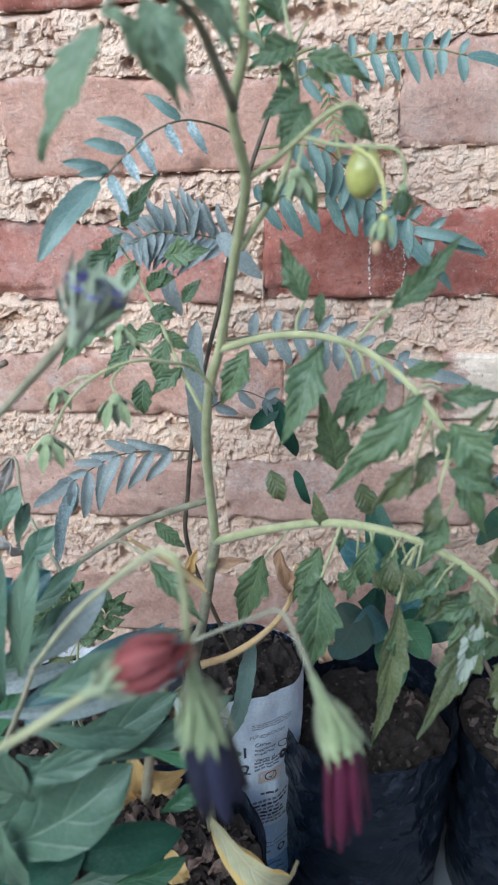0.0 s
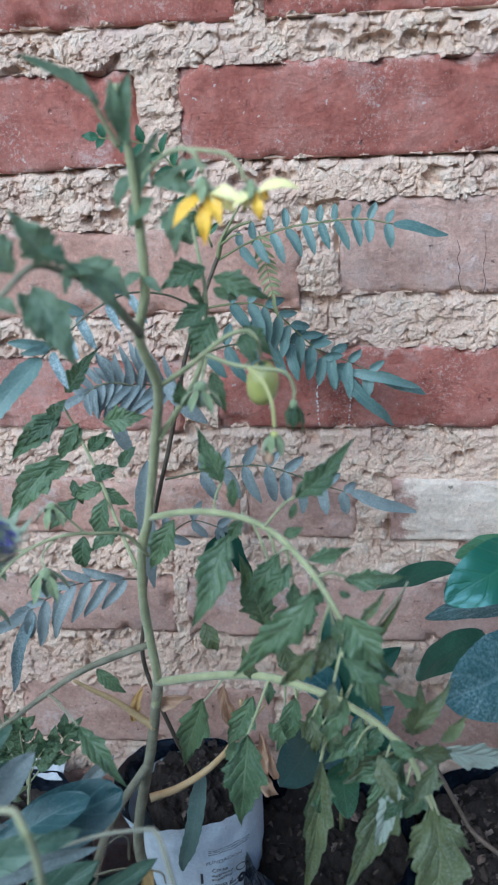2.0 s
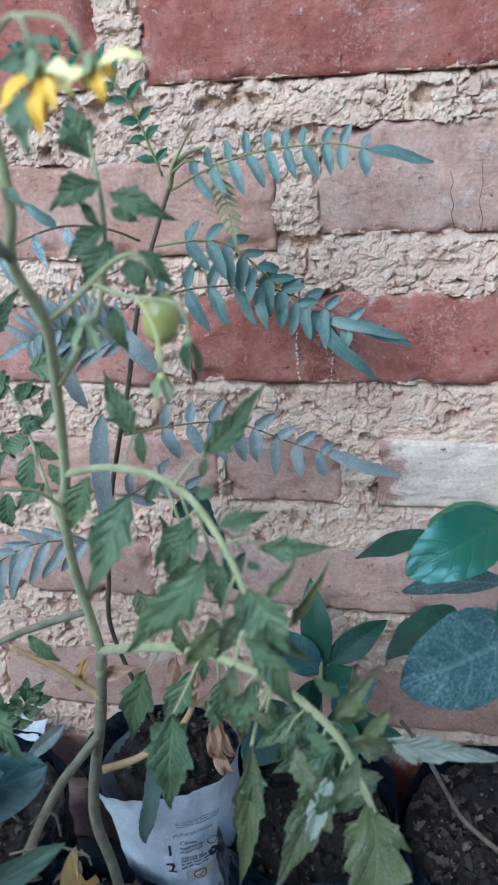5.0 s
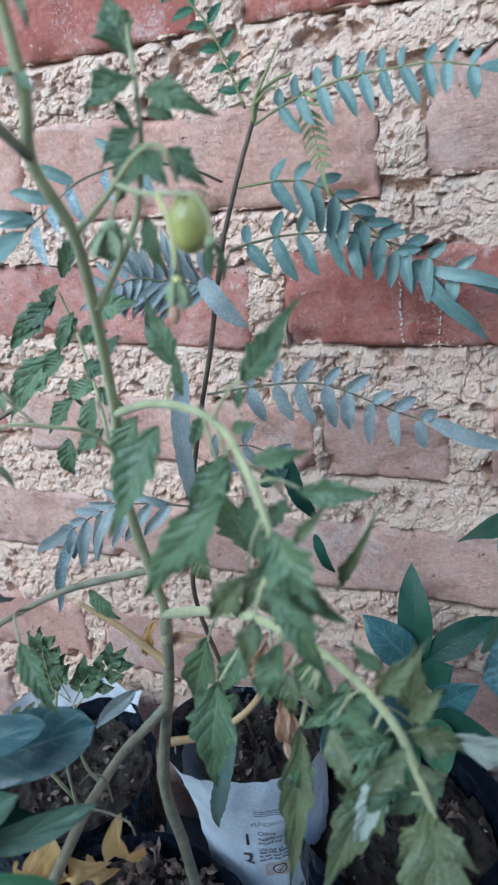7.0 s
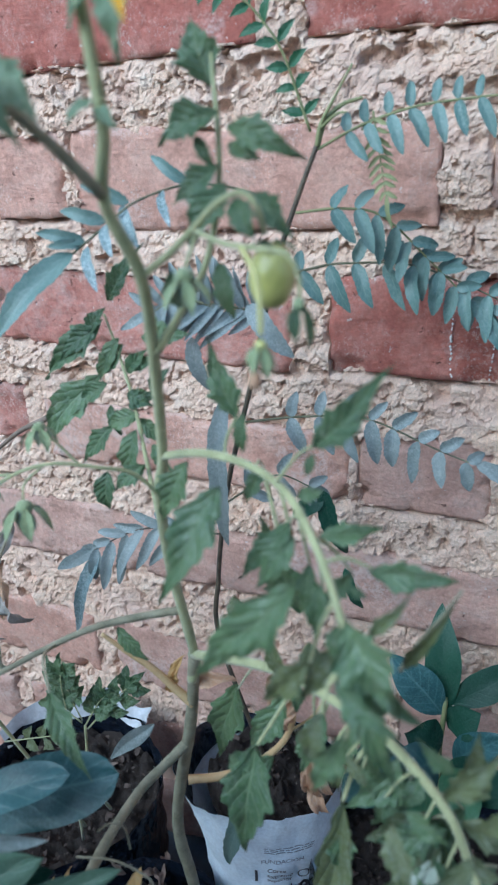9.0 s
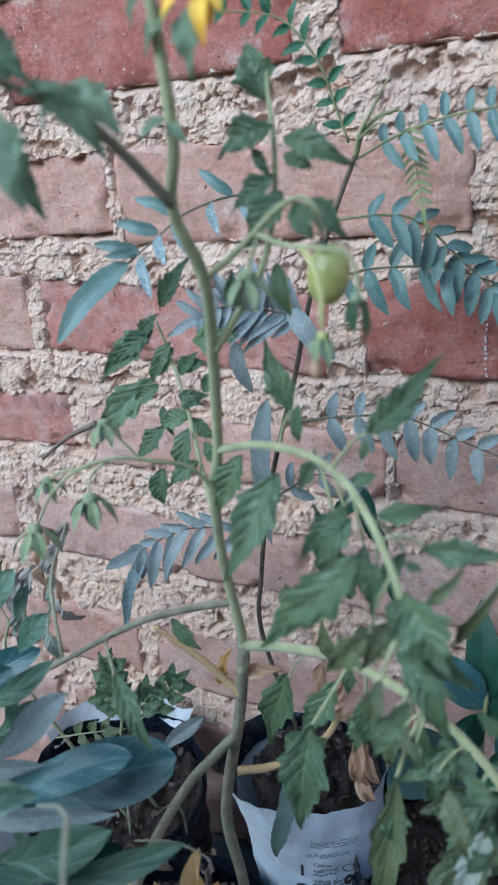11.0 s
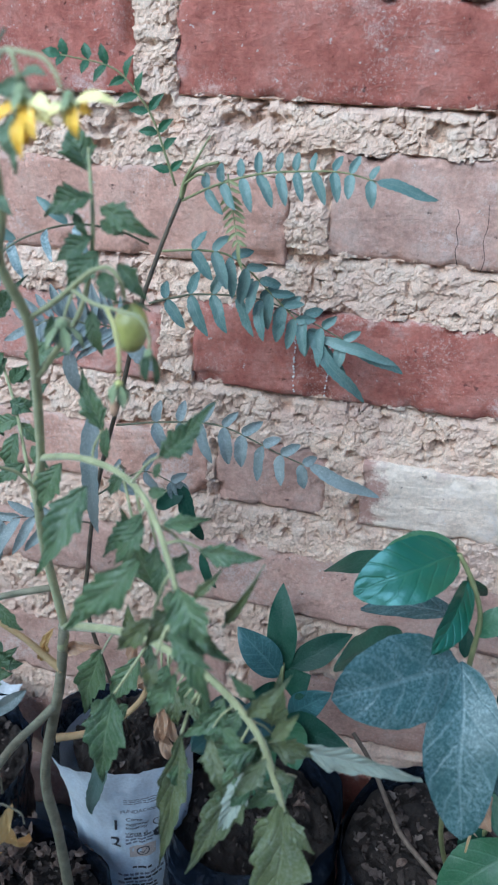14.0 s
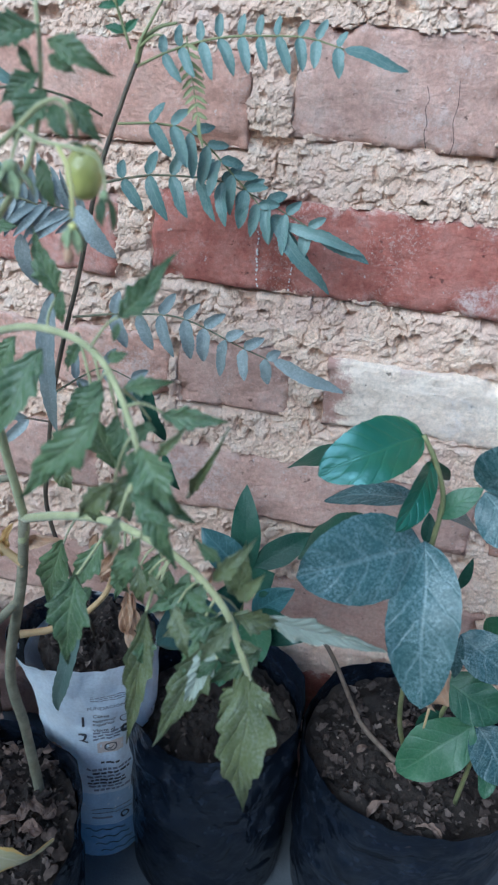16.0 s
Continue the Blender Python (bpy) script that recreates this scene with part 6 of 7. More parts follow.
mesh_ob("stem_hair", hv, hf, M["hair"], tomato, "fine pale hairs on the stalks")

# ---- seedling with large leaves in the right bag ----
broad = thing("broad_leaved_seedling", "seedling with large glossy and dusty dark green leaves", "seedling")
tube("main_stem", broad, [(0.150, -0.090, 0.175), (0.1295, -0.1200, 0.2638), (0.1214, -0.1450, 0.3808), (0.1177, -0.1520, 0.4285), (0.1176, -0.1530, 0.4601), (0.1099, -0.1520, 0.4813), (0.1009, -0.1500, 0.4955)], 0.0019, 0.0013, M["fern_stem_green"], n=40)


def bl(base, tip, width, material="broad", style="broad", **kw):
    a = dict(arch=0.06, fold=0.12, ripple=0.05)
    a.update(kw)
    return leaf("leaf", broad, base, tip, width, M[material], style, **a)


bl((0.1010, -0.1500, 0.4945), (0.0516, -0.1780, 0.4787), 0.0322, "broad_gloss", face=(0.05, -0.75, 0.75), arch=0.12, fold=0.18)
bl((0.1008, -0.1400, 0.4915), (0.0641, -0.1350, 0.4813), 0.0183, "broad_green", face=(0, -0.3, 1), arch=0.12)
bl((0.1076, -0.1520, 0.4815), (0.0934, -0.1900, 0.4611), 0.0177, "broad_gloss", face=(0.5, -0.8, 0.35), arch=0.06, fold=0.3)
bl((0.1073, -0.1500, 0.4830), (0.1222, -0.1300, 0.4604), 0.0067, "broad_green", style="dark")
bl((0.1095, -0.1720, 0.4445), (0.0495, -0.2110, 0.4388), 0.0451, "broad_dusty", arch=0.05, fold=0.10, face=(0.0, -0.9, 0.5))
bl((0.1091, -0.1720, 0.4463), (0.1199, -0.2220, 0.3808), 0.0369, "broad_dusty", arch=0.08, fold=0.14, face=(0.05, -1, 0.25))
bl((0.1167, -0.1530, 0.4494), (0.1371, -0.1500, 0.4698), 0.0138, "broad_green", style="dark", face=(0, -0.6, 0.8))
bl((0.1371, -0.1500, 0.4698), (0.1491, -0.1700, 0.5090), 0.0296, "broad_dusty", face=(0, -0.8, 0.6))
bl((0.1375, -0.1500, 0.4680), (0.1625, -0.1700, 0.4505), 0.0307, "broad_dusty", face=(0, -0.9, 0.4))
bl((0.0758, -0.1000, 0.4513), (0.0263, -0.0600, 0.4097), 0.0229, "broad_dark", style="dark", face=(0, -0.4, 1))
bl((0.1065, -0.1300, 0.4432), (0.0560, -0.1000, 0.4151), 0.0226, "broad_dusty", face=(0, -0.3, 1))
bl((0.1183, -0.1300, 0.4151), (0.1171, -0.1200, 0.4304), 0.0087, "broad_dark", style="dark")
bl((0.1234, -0.1200, 0.4318), (0.1631, -0.0800, 0.3887), 0.0212, "broad_dusty", style="dark", face=(0, -0.3, 1))
bl((0.1446, -0.1200, 0.3778), (0.1485, -0.1200, 0.4037), 0.0069, "broad_dark", style="dark")
bl((0.1514, -0.1300, 0.3512), (0.1555, -0.1300, 0.3144), 0.0094, "broad_dusty", style="dark")
bl((0.0809, -0.1600, 0.4435), (0.0457, -0.1400, 0.3966), 0.0291, "broad_dark", face=(0, -0.3, 1))

# small bushy seedling beside it
bushy = thing("bushy_seedling", "low seedling with toothed mid-green leaves and a withered leaf", "seedling")
tube("main_stem", bushy, [(0.165, -0.100, 0.178), (0.1563, -0.1200, 0.2300), (0.1584, -0.1200, 0.2779), (0.1745, -0.1250, 0.3048)], 0.0022, 0.0014, M["fern_stem_green"])
tube("main_stem", bushy, [(0.185, -0.120, 0.178), (0.1825, -0.1300, 0.2515), (0.1782, -0.1300, 0.2789)], 0.0018, 0.0012, M["fern_stem_green"])
for b, t, w, mm in (
    ((0.1757, -0.1300, 0.2781), (0.1323, -0.1500, 0.2383), 0.037474, "broad_green"),
    ((0.1493, -0.1300, 0.3107), (0.1892, -0.1400, 0.2970), 0.031176, "broad_green"),
    ((0.1788, -0.1300, 0.2763), (0.2032, -0.1500, 0.2500), 0.034399, "broad_dusty"),
    ((0.1915, -0.1300, 0.2486), (0.1924, -0.1500, 0.2305), 0.013889, "broad_green"),
    ((0.1539, -0.1200, 0.3425), (0.1894, -0.1300, 0.3224), 0.030716, "broad_dusty"),
    ((0.1724, -0.1100, 0.3353), (0.1900, -0.1200, 0.3593), 0.025597, "broad_green"),
    ((0.1558, -0.1200, 0.2714), (0.1449, -0.1200, 0.2476), 0.015295, "broad_dark"),
):
    leaf("leaf", bushy, b, t, w, M[mm], "broad", arch=0.08, fold=0.15, face=(0.1, -0.7, 0.7))
leaf("withered_leaf", bushy, (0.1370, -0.1700, 0.3706), (0.1339, -0.1720, 0.3243), 0.0170, M["dry_leaf"], "crumple", fold=0.7, ripple=0.3)
tube("dry_stalk", bushy, [(0.1361, -0.1710, 0.3272), (0.1361, -0.1710, 0.3097)], 0.001, 0.0006, M["stem_pale"])

dry_stick = tube("dry_stick", None, [(0.0630, -0.0550, 0.2622), (0.0798, -0.0600, 0.2409), (0.1020, -0.0680, 0.2010), (0.1139, -0.0750, 0.1860), (0.1391, -0.1021, 0.1880)], 0.0016, 0.0022, M["twig"])
tagged(dry_stick, "thin brown dry stick leaning in the soil", "stick")

# ---- dark-leaved seedling in the middle bag ----
dark = thing("dark_leaved_seedling", "seedling with pointed dark blue-green leaves", "seedling")
tube("main_stem", dark, [(0.005, -0.070, 0.180), (0.0023, -0.0600, 0.2680), (0.0030, -0.0550, 0.3048), (0.0023, -0.0500, 0.3118)], 0.0022, 0.0014, M["fern_stem_green"])
for b, t, w, mm in (
    ((0.0028, -0.0520, 0.2993), (-0.0072, -0.0200, 0.3634), 0.0235, "broad_dark"),
    ((0.0063, -0.0500, 0.3071), (0.0507, -0.0300, 0.3358), 0.0215, "broad_dark"),
    ((0.0023, -0.0550, 0.3018), (-0.0353, -0.0500, 0.3370), 0.0265, "broad_blue"),
    ((0.0063, -0.0550, 0.2912), (0.0253, -0.0600, 0.3147), 0.023213, "broad_dark"),
    ((0.0113, -0.0600, 0.2704), (0.0430, -0.0700, 0.3113), 0.0230, "broad_blue"),
    ((0.0079, -0.0650, 0.2682), (0.0608, -0.1000, 0.2940), 0.0260, "broad_dark"),
    ((0.0038, -0.0700, 0.2778), (-0.0277, -0.1200, 0.3001), 0.0290, "broad_blue"),
    ((0.0037, -0.0600, 0.2803), (-0.0186, -0.0750, 0.2966), 0.029420, "broad_dark"),
    ((0.0143, -0.0800, 0.2844), (0.0288, -0.1200, 0.2834), 0.024816, "broad_green"),
    ((-0.0147, -0.0900, 0.2994), (-0.0424, -0.1400, 0.3006), 0.035231, "broad"),
    ((0.0015, -0.1000, 0.2843), (0.0052, -0.1500, 0.2841), 0.023138, "broad_green"),
):
    leaf("leaf", dark, b, t, w, M[mm], "dark" if mm in ("broad_dark", "broad_blue") else "broad", arch=0.08, fold=0.18, face=(0.0, -0.75, 0.65))


# larger crumpled dry leaves on the soil
rc = random.Random(19)
for cx, cy, r, z, n in ((0.150, -0.095, 0.06, 0.186, 7), (-0.168, -0.195, 0.070, 0.163, 60), (-0.003, -0.085, 0.045, 0.190, 4), (-0.240, -0.340, 0.05, 0.160, 6)):
    for k in range(n):
        w, rr = rc.uniform(0, 6.283), r * math.sqrt(rc.random())
        c = V((cx + rr * math.cos(w), cy + rr * math.sin(w), z))
        way = V((rc.uniform(-1, 1), rc.uniform(-1, 1), rc.uniform(-0.1, 0.3))).normalized() * rc.uniform(0.004, 0.010)
        y = leaf("dead_leaf", None, tuple(c - way), tuple(c + way), rc.uniform(0.007, 0.015), M["husk"], "crumple", face=(rc.uniform(-.4, .4), -0.3, 1))
        tagged(y, "crumpled grey-brown dead leaf on the potting soil", "dead leaf", "dead leaves")

# ---- daisies close to the camera, and the leaves round them ----
daisy = thing("daisy_plant", "bushy daisy plant with closed red, purple and blue flowers", "flowering plant")


def dl(base, tip, width, material="lance", style="lance", **kw):
    a = dict(arch=0.08, fold=0.22, ripple=0.07)
    a.update(kw)
    return leaf("leaf", daisy, base, tip, width, M[material], style, **a)


def closed_flower(c0, c1, c2, r, petals, material, seed, end=0.4, belly=0.25, wide=1.5, green="calyx"):
    """A closed daisy head: a green cone from c0 to c1 with pointed bracts, and petals bundled from c1 to c2."""
    c0, c1, c2 = V(c0), V(c1), V(c2)
    d = (c1 - c0).normalized()
    rnd = random.Random(seed)
    verts, faces = [], []
    a = d.cross(V((0.2, 0.5, 0.8))).normalized()
    b = d.cross(a)
    for i in range(15):
        s = i / 14
        rr = r * (0.15 + 0.60 * s ** 1.4)
        for k in range(22):
            w = 2 * math.pi * k / 22
            q = rr * (1 + 0.07 * math.cos(11 * w) * s)
            verts.append(c0.lerp(c1, s) + (a * math.cos(w) + b * math.sin(w)) * q)
    for i in range(14):
        for k in range(22):
            n = (k + 1) % 22
            faces.append((i * 22 + k, i * 22 + n, i * 22 + 22 + n, i * 22 + 22 + k))
    cup = mesh_ob("flower_cup", verts, faces, M[green], daisy, "pale green cup of bracts")
    e = c2 - c1
    for k in range(petals):
        w0 = 2 * math.pi * (k + rnd.uniform(-0.3, 0.3)) / petals
        layer = 1.0 if k % 2 else 0.72
        turn = rnd.uniform(0.1, 0.5)
        reach = rnd.uniform(0.82, 1.06)
        half = wide * math.pi / petals
        verts, faces, uvs = [], [], []
        for i in range(13):
            s = i / 12
            prof = 0.72 + belly * math.sin(math.pi * s) + (end - 0.72) * s * s
            hw = half * (0.7 + 0.5 * math.sin(math.pi * min(1, s * 0.9 + 0.1))) * (1 - 0.55 * s ** 5)
            for q in range(-2, 3):
                w = w0 + turn * s + hw * q / 2
                out = a * math.cos(w) + b * math.sin(w)
                rr = r * layer * prof * (1.06 - 0.07 * abs(q) + 0.05 * noise.noise(V((s * 3, k * 3.1, q * 0.7))))
                verts.append(c1 - d * r * 0.25 + e * s * reach + out * rr)
                uvs.append((s, 0.5 + q / 4))
        for i in range(12):
            for q in range(4):
                faces.append((i * 5 + q, i * 5 + q + 1, i * 5 + 6 + q, i * 5 + 5 + q))
        mesh_ob("petal", verts, faces, material, cup, uvs=uvs)
    for k in range(22):
        w = 2 * math.pi * k / 11 + (0.28 if k > 10 else 0)
        out = a * math.cos(w) + b * math.sin(w)
        low = 0.3 if k > 10 else 0.5
        leaf("bract", cup, c0.lerp(c1, low) + out * r * (0.15 + 0.60 * low ** 1.4), c1 + d * r * (rnd.uniform(0.2, 0.6) if k < 11 else rnd.uniform(-0.5, 0.1)) + out * r * rnd.uniform(0.86, 1.08), r * 0.27, M[green], "petal", face=out, arch=0.04, fold=0.25)


S0 = 0.000115
# red head
tube("flower_stalk", daisy, [(-0.1410, -0.3900, 0.4905), (-0.1188, -0.3980, 0.5134), (-0.1056, -0.4030, 0.5276), (-0.0998, -0.4050, 0.5339)], 0.0012, 0.0011, M["stem"])
closed_flower((-0.1019, -0.4050, 0.5321), (-0.0915, -0.4050, 0.5398), (-0.0778, -0.4050, 0.5484), 52 * S0, 22, M["petal_red"], 31, 0.42, 0.30, 1.7)
# dark blue head, nodding
tube("flower_stalk", daisy, [(-0.1518, -0.3300, 0.4663), (-0.1253, -0.3500, 0.5070), (-0.0921, -0.3850, 0.5535), (-0.0818, -0.3980, 0.5641), (-0.0801, -0.3980, 0.5550), (-0.0802, -0.3980, 0.5382)], 0.0009, 0.0009, M["stem"], n=30)
closed_flower((-0.0801, -0.3980, 0.5398), (-0.0779, -0.3980, 0.5145), (-0.0742, -0.3980, 0.4907), 60 * S0, 14, M["petal_blue"], 32, 0.95, 0.15, 2.0)
# purple head, nodding
tube("flower_stalk", daisy, [(-0.1143, -0.3250, 0.4638), (-0.0876, -0.3420, 0.4936), (-0.0699, -0.3560, 0.5139), (-0.0623, -0.3630, 0.5222), (-0.0580, -0.3700, 0.5204), (-0.0529, -0.3790, 0.5139)], 0.0006, 0.0007, M["stem_dark"], n=30)
closed_flower((-0.0535, -0.3790, 0.5158), (-0.0452, -0.3860, 0.4985), (-0.0424, -0.3900, 0.4697), 58 * S0, 14, M["petal_purple"], 33, 0.92, 0.12, 1.5)
# closed bud with a blue tip
tube("flower_stalk", daisy, [(-0.1704, -0.3100, 0.5414), (-0.1465, -0.3200, 0.5644), (-0.1259, -0.3300, 0.5842), (-0.1171, -0.3330, 0.5940)], 0.0010, 0.0017, M["stem_base"])
BU = V((-0.1122, -0.3340, 0.6003))
BD = V((-0.1055, -0.3340, 0.6127)) - BU
closed_flower(BU - BD * 1.10, BU + BD * 0.32, BU + BD * 0.46, 0.0108, 14, M["petal_violet"], 36, 0.45, 0.10, 1.5, green="bud")

# stems from the ground up to the leaves
for a, b in (((-0.235, -0.345, 0.145), (-0.1600, -0.3600, 0.4530)), ((-0.215, -0.335, 0.145), (-0.1518, -0.3300, 0.4663)), ((-0.245, -0.325, 0.145), (-0.2008, -0.2850, 0.3681)), ((-0.22, -0.34, 0.145), (-0.1647, -0.3200, 0.3474)), ((-0.25, -0.315, 0.145), (-0.2002, -0.2700, 0.4337))):
    mid = (V(a) + V(b)) / 2 + V((-0.02, 0.01, 0.03))
    tube("main_stem", daisy, [a, tuple(mid), b], 0.0016, 0.0010, M["stem_base"])

# leaves
dl((-0.1812, -0.3450, 0.3792), (-0.1188, -0.3350, 0.4257), 0.0291)
dl((-0.1690, -0.3300, 0.3617), (-0.1076, -0.3150, 0.3612), 0.0254, material="broad_dark")
dl((-0.1607, -0.3500, 0.4295), (-0.1236, -0.3450, 0.4435), 0.0103)
dl((-0.1681, -0.3100, 0.4405), (-0.1586, -0.3000, 0.4923), 0.0123)
dl((-0.1774, -0.3100, 0.4277), (-0.1730, -0.3000, 0.4981), 0.0155)
dl((-0.1519, -0.3300, 0.4528), (-0.1166, -0.3250, 0.4715), 0.0134)
dl((-0.1730, -0.2900, 0.4271), (-0.1409, -0.2750, 0.4593), 0.0146, material="fern_grey")
dl((-0.1576, -0.3400, 0.4464), (-0.1158, -0.3300, 0.4354), 0.0102)
dl((-0.1669, -0.3500, 0.4077), (-0.1644, -0.3500, 0.3720), 0.0150)
dl((-0.1684, -0.3100, 0.3077), (-0.1283, -0.3000, 0.3174), 0.0163)
dl((-0.1459, -0.3100, 0.3104), (-0.1117, -0.3000, 0.3192), 0.0124, material="broad_green")
dl((-0.1167, -0.3300, 0.4265), (-0.0796, -0.3200, 0.4161), 0.0095, material="broad_green")
dl((-0.1969, -0.2500, 0.4698), (-0.1871, -0.2450, 0.4910), 0.0118)
dl((-0.1899, -0.2500, 0.4478), (-0.1732, -0.2450, 0.4703), 0.0127)
dl((-0.1925, -0.2450, 0.4603), (-0.1857, -0.2400, 0.4791), 0.0079)
dl((-0.1184, -0.3500, 0.4919), (-0.0952, -0.3400, 0.4933), 0.0071)
dl((-0.1517, -0.3500, 0.4214), (-0.1596, -0.3500, 0.4465), 0.0131)
dl((-0.1950, -0.2700, 0.3700), (-0.1145, -0.2440, 0.4045), 0.0310, material="broad_blue", style="paddle", arch=0.05, fold=0.14, face=(0, -0.8, 0.7))
dl((-0.2048, -0.2680, 0.4238), (-0.1551, -0.2640, 0.4630), 0.0115)
dl((-0.1867, -0.2860, 0.3958), (-0.1235, -0.2640, 0.4200), 0.0180, material="broad_blue", fold=0.10, style="paddle", face=(0, -0.6, 0.9))
dl((-0.2068, -0.2700, 0.3972), (-0.1806, -0.2600, 0.4142), 0.0133)
dl((-0.1679, -0.3100, 0.3922), (-0.1079, -0.3000, 0.4265), 0.0199)
dl((-0.1442, -0.3100, 0.3938), (-0.0870, -0.2850, 0.4090), 0.0133)
dl((-0.1904, -0.3100, 0.4163), (-0.1095, -0.2950, 0.4279), 0.0100, material="fern_grey")
dl((-0.1907, -0.3300, 0.3742), (-0.1400, -0.3200, 0.3971), 0.0263)
dl((-0.2228, -0.2900, 0.4082), (-0.1583, -0.2800, 0.4193), 0.0108, material="fern_grey")
dl((-0.2124, -0.2800, 0.4060), (-0.1904, -0.2750, 0.4404), 0.0100)
dl((-0.1971, -0.2800, 0.4239), (-0.2049, -0.2750, 0.4456), 0.0123)
dl((-0.2000, -0.2600, 0.4027), (-0.1859, -0.2550, 0.4357), 0.0078)
dl((-0.1783, -0.3100, 0.3960), (-0.1553, -0.3000, 0.3786), 0.0130)
dl((-0.1621, -0.3000, 0.4110), (-0.1447, -0.2950, 0.3777), 0.0106)
dl((-0.1182, -0.3100, 0.3643), (-0.0998, -0.3000, 0.3735), 0.0109, material="broad_green")
dl((-0.2195, -0.3000, 0.3672), (-0.1900, -0.2900, 0.3830), 0.0128, material="broad_green")
dl((-0.2013, -0.2900, 0.3785), (-0.1837, -0.2850, 0.4104), 0.0090, material="broad_green")

dl((-0.2511, -0.3000, 0.3298), (-0.2095, -0.2900, 0.2844), 0.0344)
dl((-0.2654, -0.3000, 0.2663), (-0.1642, -0.2800, 0.2999), 0.0321, material="broad_dark")
dl((-0.2059, -0.2800, 0.3435), (-0.2634, -0.2700, 0.2260), 0.0277, material="broad_green")
dl((-0.1826, -0.2800, 0.3538), (-0.1953, -0.2700, 0.2686), 0.0198, material="broad_dark")
dl((-0.2682, -0.2700, 0.3347), (-0.2063, -0.2600, 0.3645), 0.0206, material="broad_dark")
dl((-0.2073, -0.3000, 0.3506), (-0.1644, -0.2700, 0.3507), 0.0174)
dl((-0.2843, -0.2400, 0.3634), (-0.2439, -0.2300, 0.4169), 0.0186, material="broad_dark")
dl((-0.2643, -0.2300, 0.3892), (-0.2174, -0.2100, 0.4128), 0.0191, material="broad_blue")
dl((-0.1887, -0.2900, 0.4512), (-0.1622, -0.2800, 0.4709), 0.0142, material="broad_blue")
dl((-0.1819, -0.2800, 0.4271), (-0.1537, -0.2700, 0.4487), 0.0125)
dl((-0.1554, -0.3000, 0.4220), (-0.1273, -0.2900, 0.4103), 0.0121, material="broad_dark")
dl((-0.1532, -0.3000, 0.4024), (-0.1155, -0.2900, 0.4010), 0.0138, material="broad_dark")
dl((-0.1911, -0.3400, 0.3406), (-0.1461, -0.3300, 0.3678), 0.0238, material="broad_dark")

# many small leaves along the stems
rl = random.Random(77)
for k in range(70):
    w = rl.uniform(0, 6.283)
    base = V((-0.235 + 0.05 * math.cos(w) * rl.random(), -0.335 + 0.04 * math.sin(w) * rl.random(), rl.uniform(0.17, 0.40)))
    base += V((-0.10, 0.02, 0.0)) * ((base.z - 0.17) / 0.23)
    w2 = rl.uniform(0, 6.283)
    way = V((math.cos(w2), 0.8 * math.sin(w2), rl.uniform(-0.2, 0.7))).normalized()
    l = rl.uniform(0.025, 0.05)
    dl(tuple(base), tuple(base + way * l), l * rl.uniform(0.18, 0.30), material=rl.choice(("lance", "lance", "broad_dark", "broad_green", "fern_grey")), face=(rl.uniform(-.4, .4), -0.5, 1), arch=rl.uniform(0.0, 0.2), curl=rl.uniform(0, 0.3))

dl((-0.1745, -0.175, 0.3200), (-0.1475, -0.165, 0.3475), 0.0105, material="fern_grey", arch=0.05, fold=0.4)

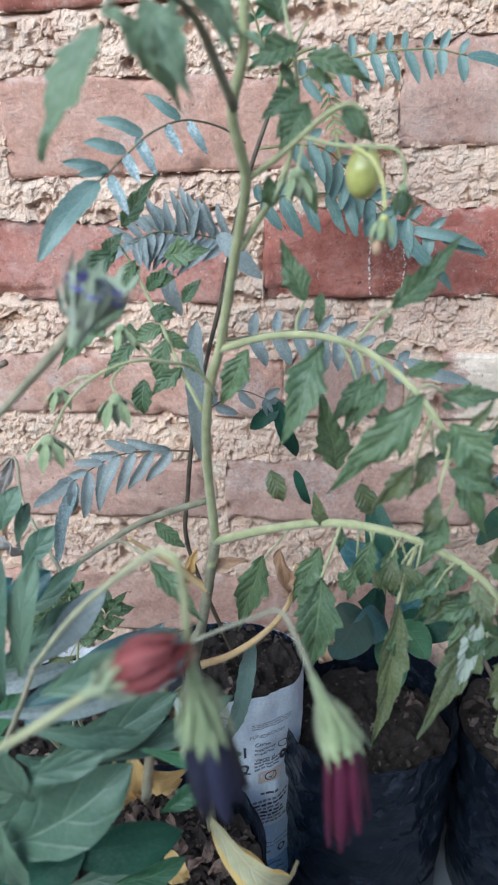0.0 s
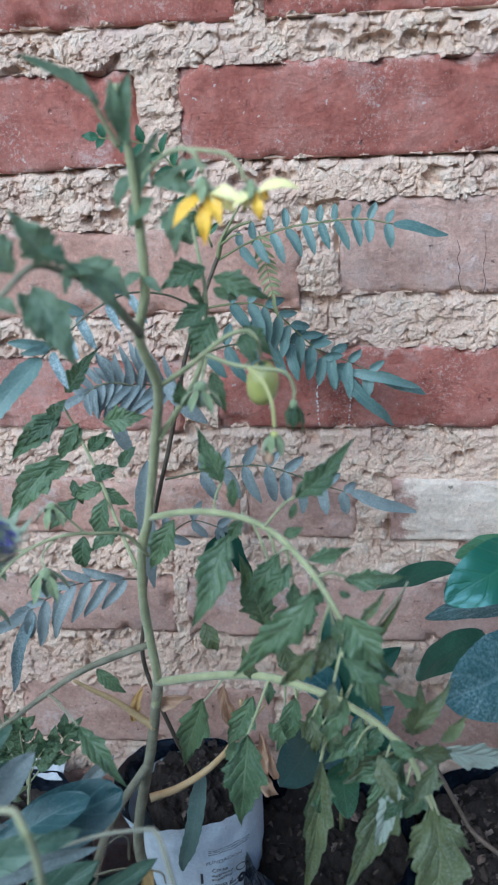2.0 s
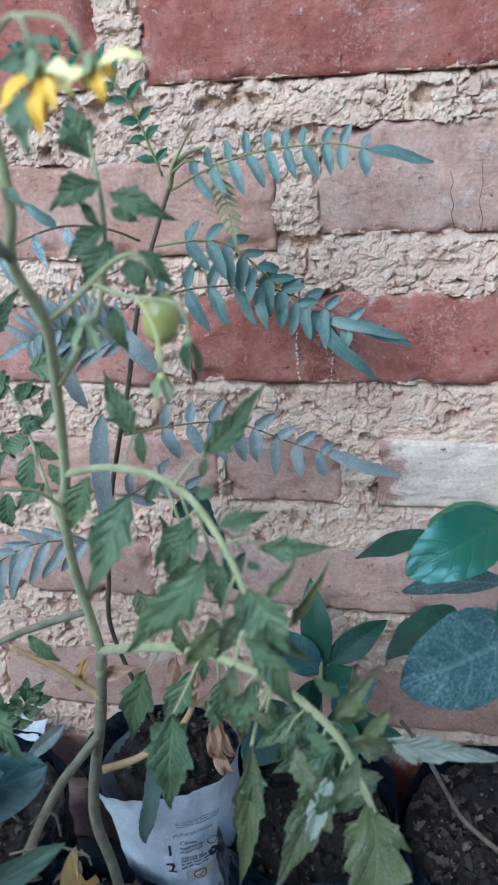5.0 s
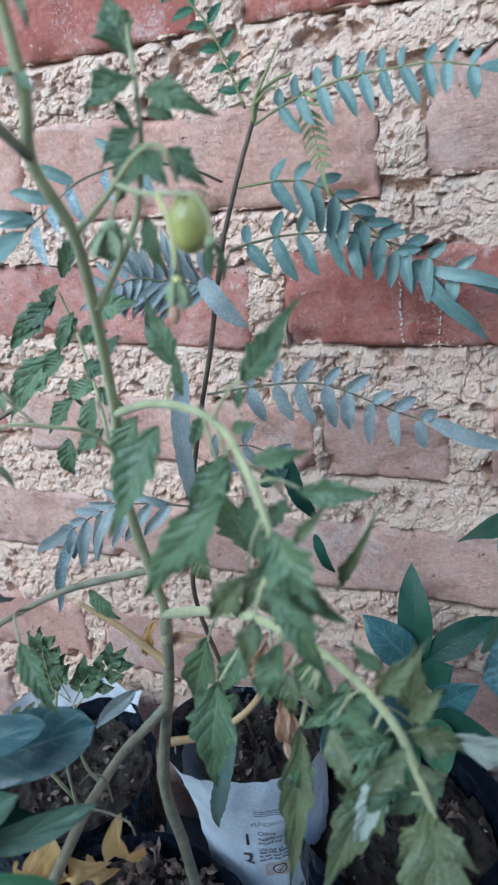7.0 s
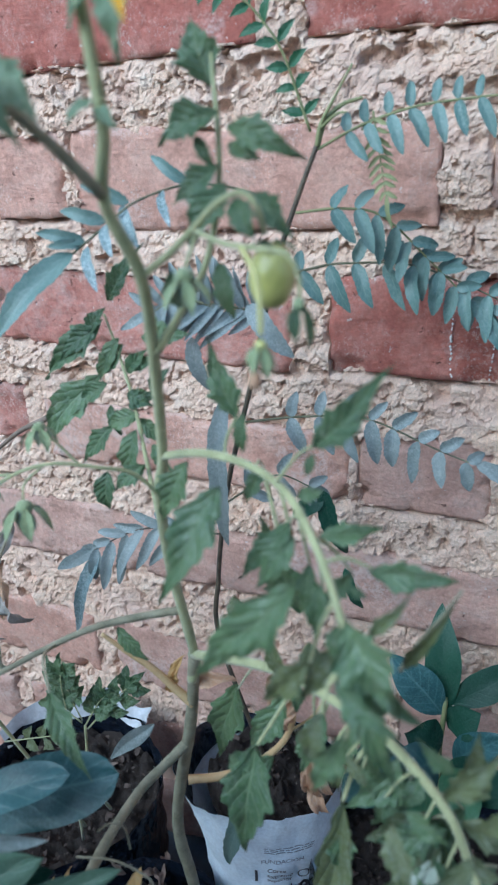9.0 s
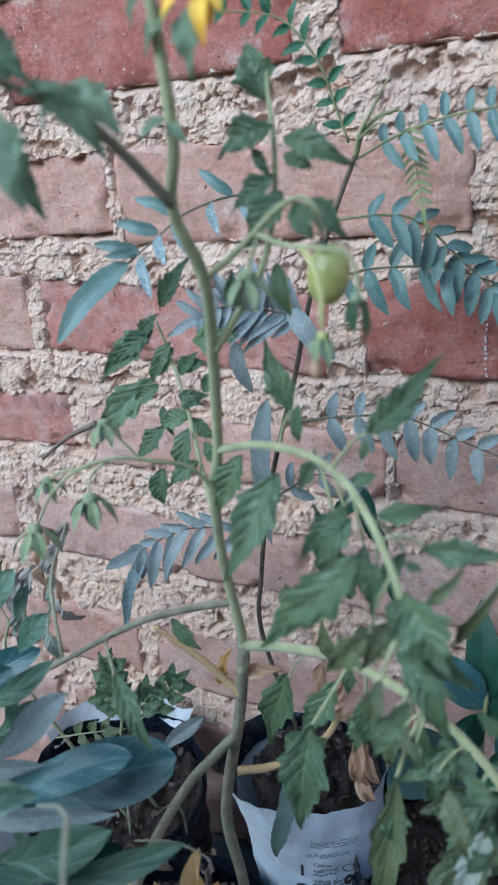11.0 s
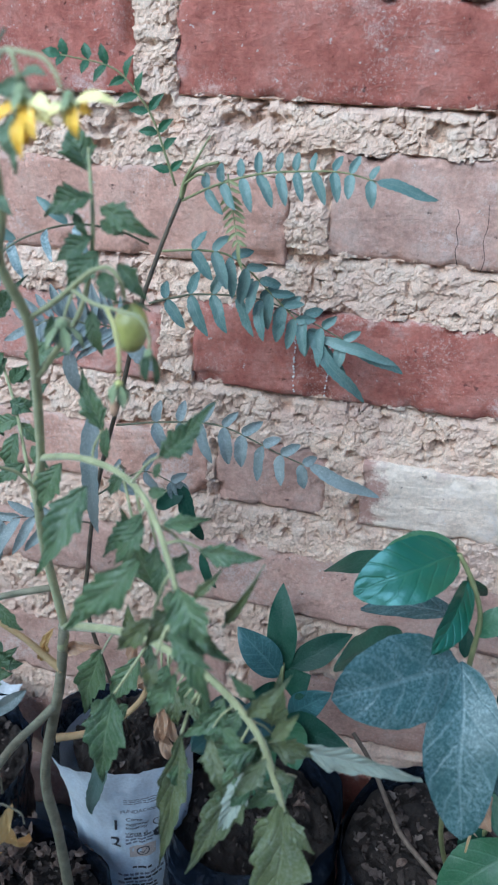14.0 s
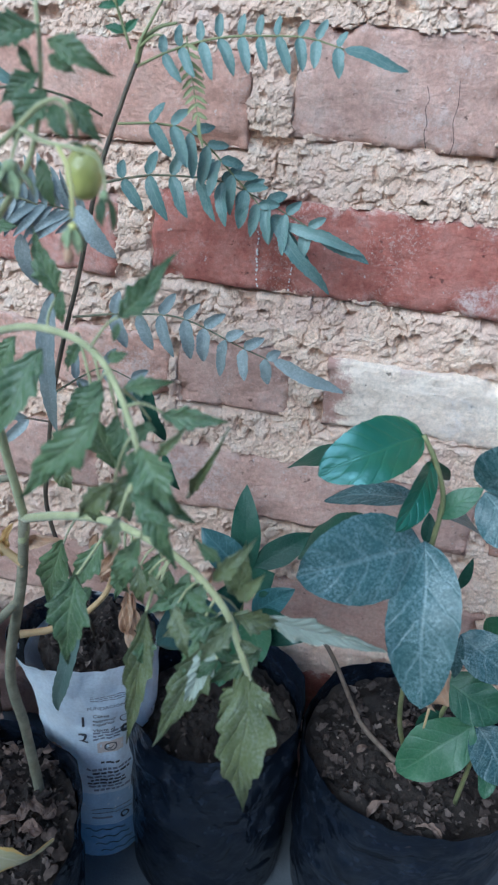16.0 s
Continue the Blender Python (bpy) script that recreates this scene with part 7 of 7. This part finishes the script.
# low weeds by the white bag
weed = thing("lobed_weed", "small weed with bright lobed leaves behind the bags", "weed")
for b, t, w, mm in (
    ((-0.2300, -0.1300, 0.2873), (-0.2418, -0.1300, 0.3285), 0.027711, "tomato"),
    ((-0.2304, -0.1300, 0.2846), (-0.2579, -0.1300, 0.3045), 0.019794, "broad_green"),
    ((-0.2284, -0.1300, 0.2827), (-0.2090, -0.1200, 0.3151), 0.022169, "broad_dark"),
    ((-0.2264, -0.1300, 0.2807), (-0.1865, -0.1100, 0.3278), 0.023753, "fern"),
    ((-0.2052, -0.1700, 0.3333), (-0.2030, -0.1700, 0.3860), 0.020782, "tomato"),
    ((-0.2933, -0.1600, 0.3787), (-0.3047, -0.1600, 0.4236), 0.033618, "tomato_pale"),
    ((-0.2883, -0.1600, 0.3798), (-0.2817, -0.1600, 0.4233), 0.014616, "tomato"),
    ((-0.2731, -0.1600, 0.2816), (-0.2082, -0.1600, 0.3123), 0.016809, "tomato_pale"),
):
    mm = {"fern": "tomato", "broad_dark": "tomato", "broad_green": "tomato"}.get(mm, mm)
    b, t = V(b), V(t)
    rib = tube("leaf_stalk", weed, [tuple(b), tuple(b.lerp(t, 0.55) + V((0, -0.002, 0.002))), tuple(b.lerp(t, 0.8))], 0.0006, 0.0003, M["stem"], sides=6)
    d = (t - b).normalized()
    up = V((0, -0.9, 0.4)).cross(d).normalized()
    for k, sg in ((0.30, 1), (0.34, -1), (0.50, 1), (0.54, -1), (0.68, 1), (0.72, -1)):
        c = b.lerp(t, k)
        leaf("leaflet", rib, tuple(c), tuple(c + (d * 0.7 + up * sg * 0.7) * w * 0.72), w * 0.46, M[mm], "small", arch=0.10, fold=0.3, ripple=0.2)
    leaf("leaflet", rib, tuple(b.lerp(t, 0.62)), tuple(t), w * 0.62, M[mm], "tomato", arch=0.10, fold=0.3, ripple=0.2)
tube("stem", weed, [(-0.235, -0.11, 0.175), (-0.2319, -0.1300, 0.2278), (-0.2284, -0.1300, 0.2827)], 0.0014, 0.001, M["stem"])
tube("stem", weed, [(-0.240, -0.14, 0.175), (-0.2086, -0.1700, 0.3033), (-0.2029, -0.1700, 0.3359)], 0.0012, 0.0008, M["stem"])
tube("stem", weed, [(-0.245, -0.13, 0.175), (-0.2956, -0.1600, 0.3321), (-0.2923, -0.1600, 0.3790)], 0.0014, 0.001, M["stem"])

# fallen and hanging yellow leaves
for b, t, w, mm in (
    ((-0.1459, -0.2500, 0.3126), (-0.1214, -0.2550, 0.3194), 0.012881, "yellow_leaf"),
    ((-0.1676, -0.2500, 0.3097), (-0.1567, -0.2600, 0.2923), 0.013467, "yellow_leaf"),
    ((-0.1825, -0.2500, 0.2955), (-0.1665, -0.2600, 0.2886), 0.011710, "yellow_leaf"),
    ((-0.1595, -0.2500, 0.3223), (-0.1513, -0.2500, 0.2885), 0.017548, "yellow_leaf"),
    ((-0.1432, -0.2400, 0.3016), (-0.1261, -0.2400, 0.2931), 0.012869, "yellow_leaf"),
    ((-0.1467, -0.2500, 0.3349), (-0.1442, -0.2500, 0.2950), 0.014275, "yellow_leaf"),
    ((-0.1010, -0.2850, 0.3290), (-0.0560, -0.2860, 0.2800), 0.019631, "faded_leaf"),
    ((-0.1377, -0.2400, 0.2371), (-0.1269, -0.2500, 0.2169), 0.016359, "yellow_leaf"),
):
    y = leaf("dead_leaf", None, b, t, w * 0.95, M[mm], "dark", fold=0.35, ripple=0.30, arch=0.22, twist=40, curl=0.3)
    tagged(y, "curled yellow-brown dead leaf caught among the stems", "dead leaf", "dead leaves")
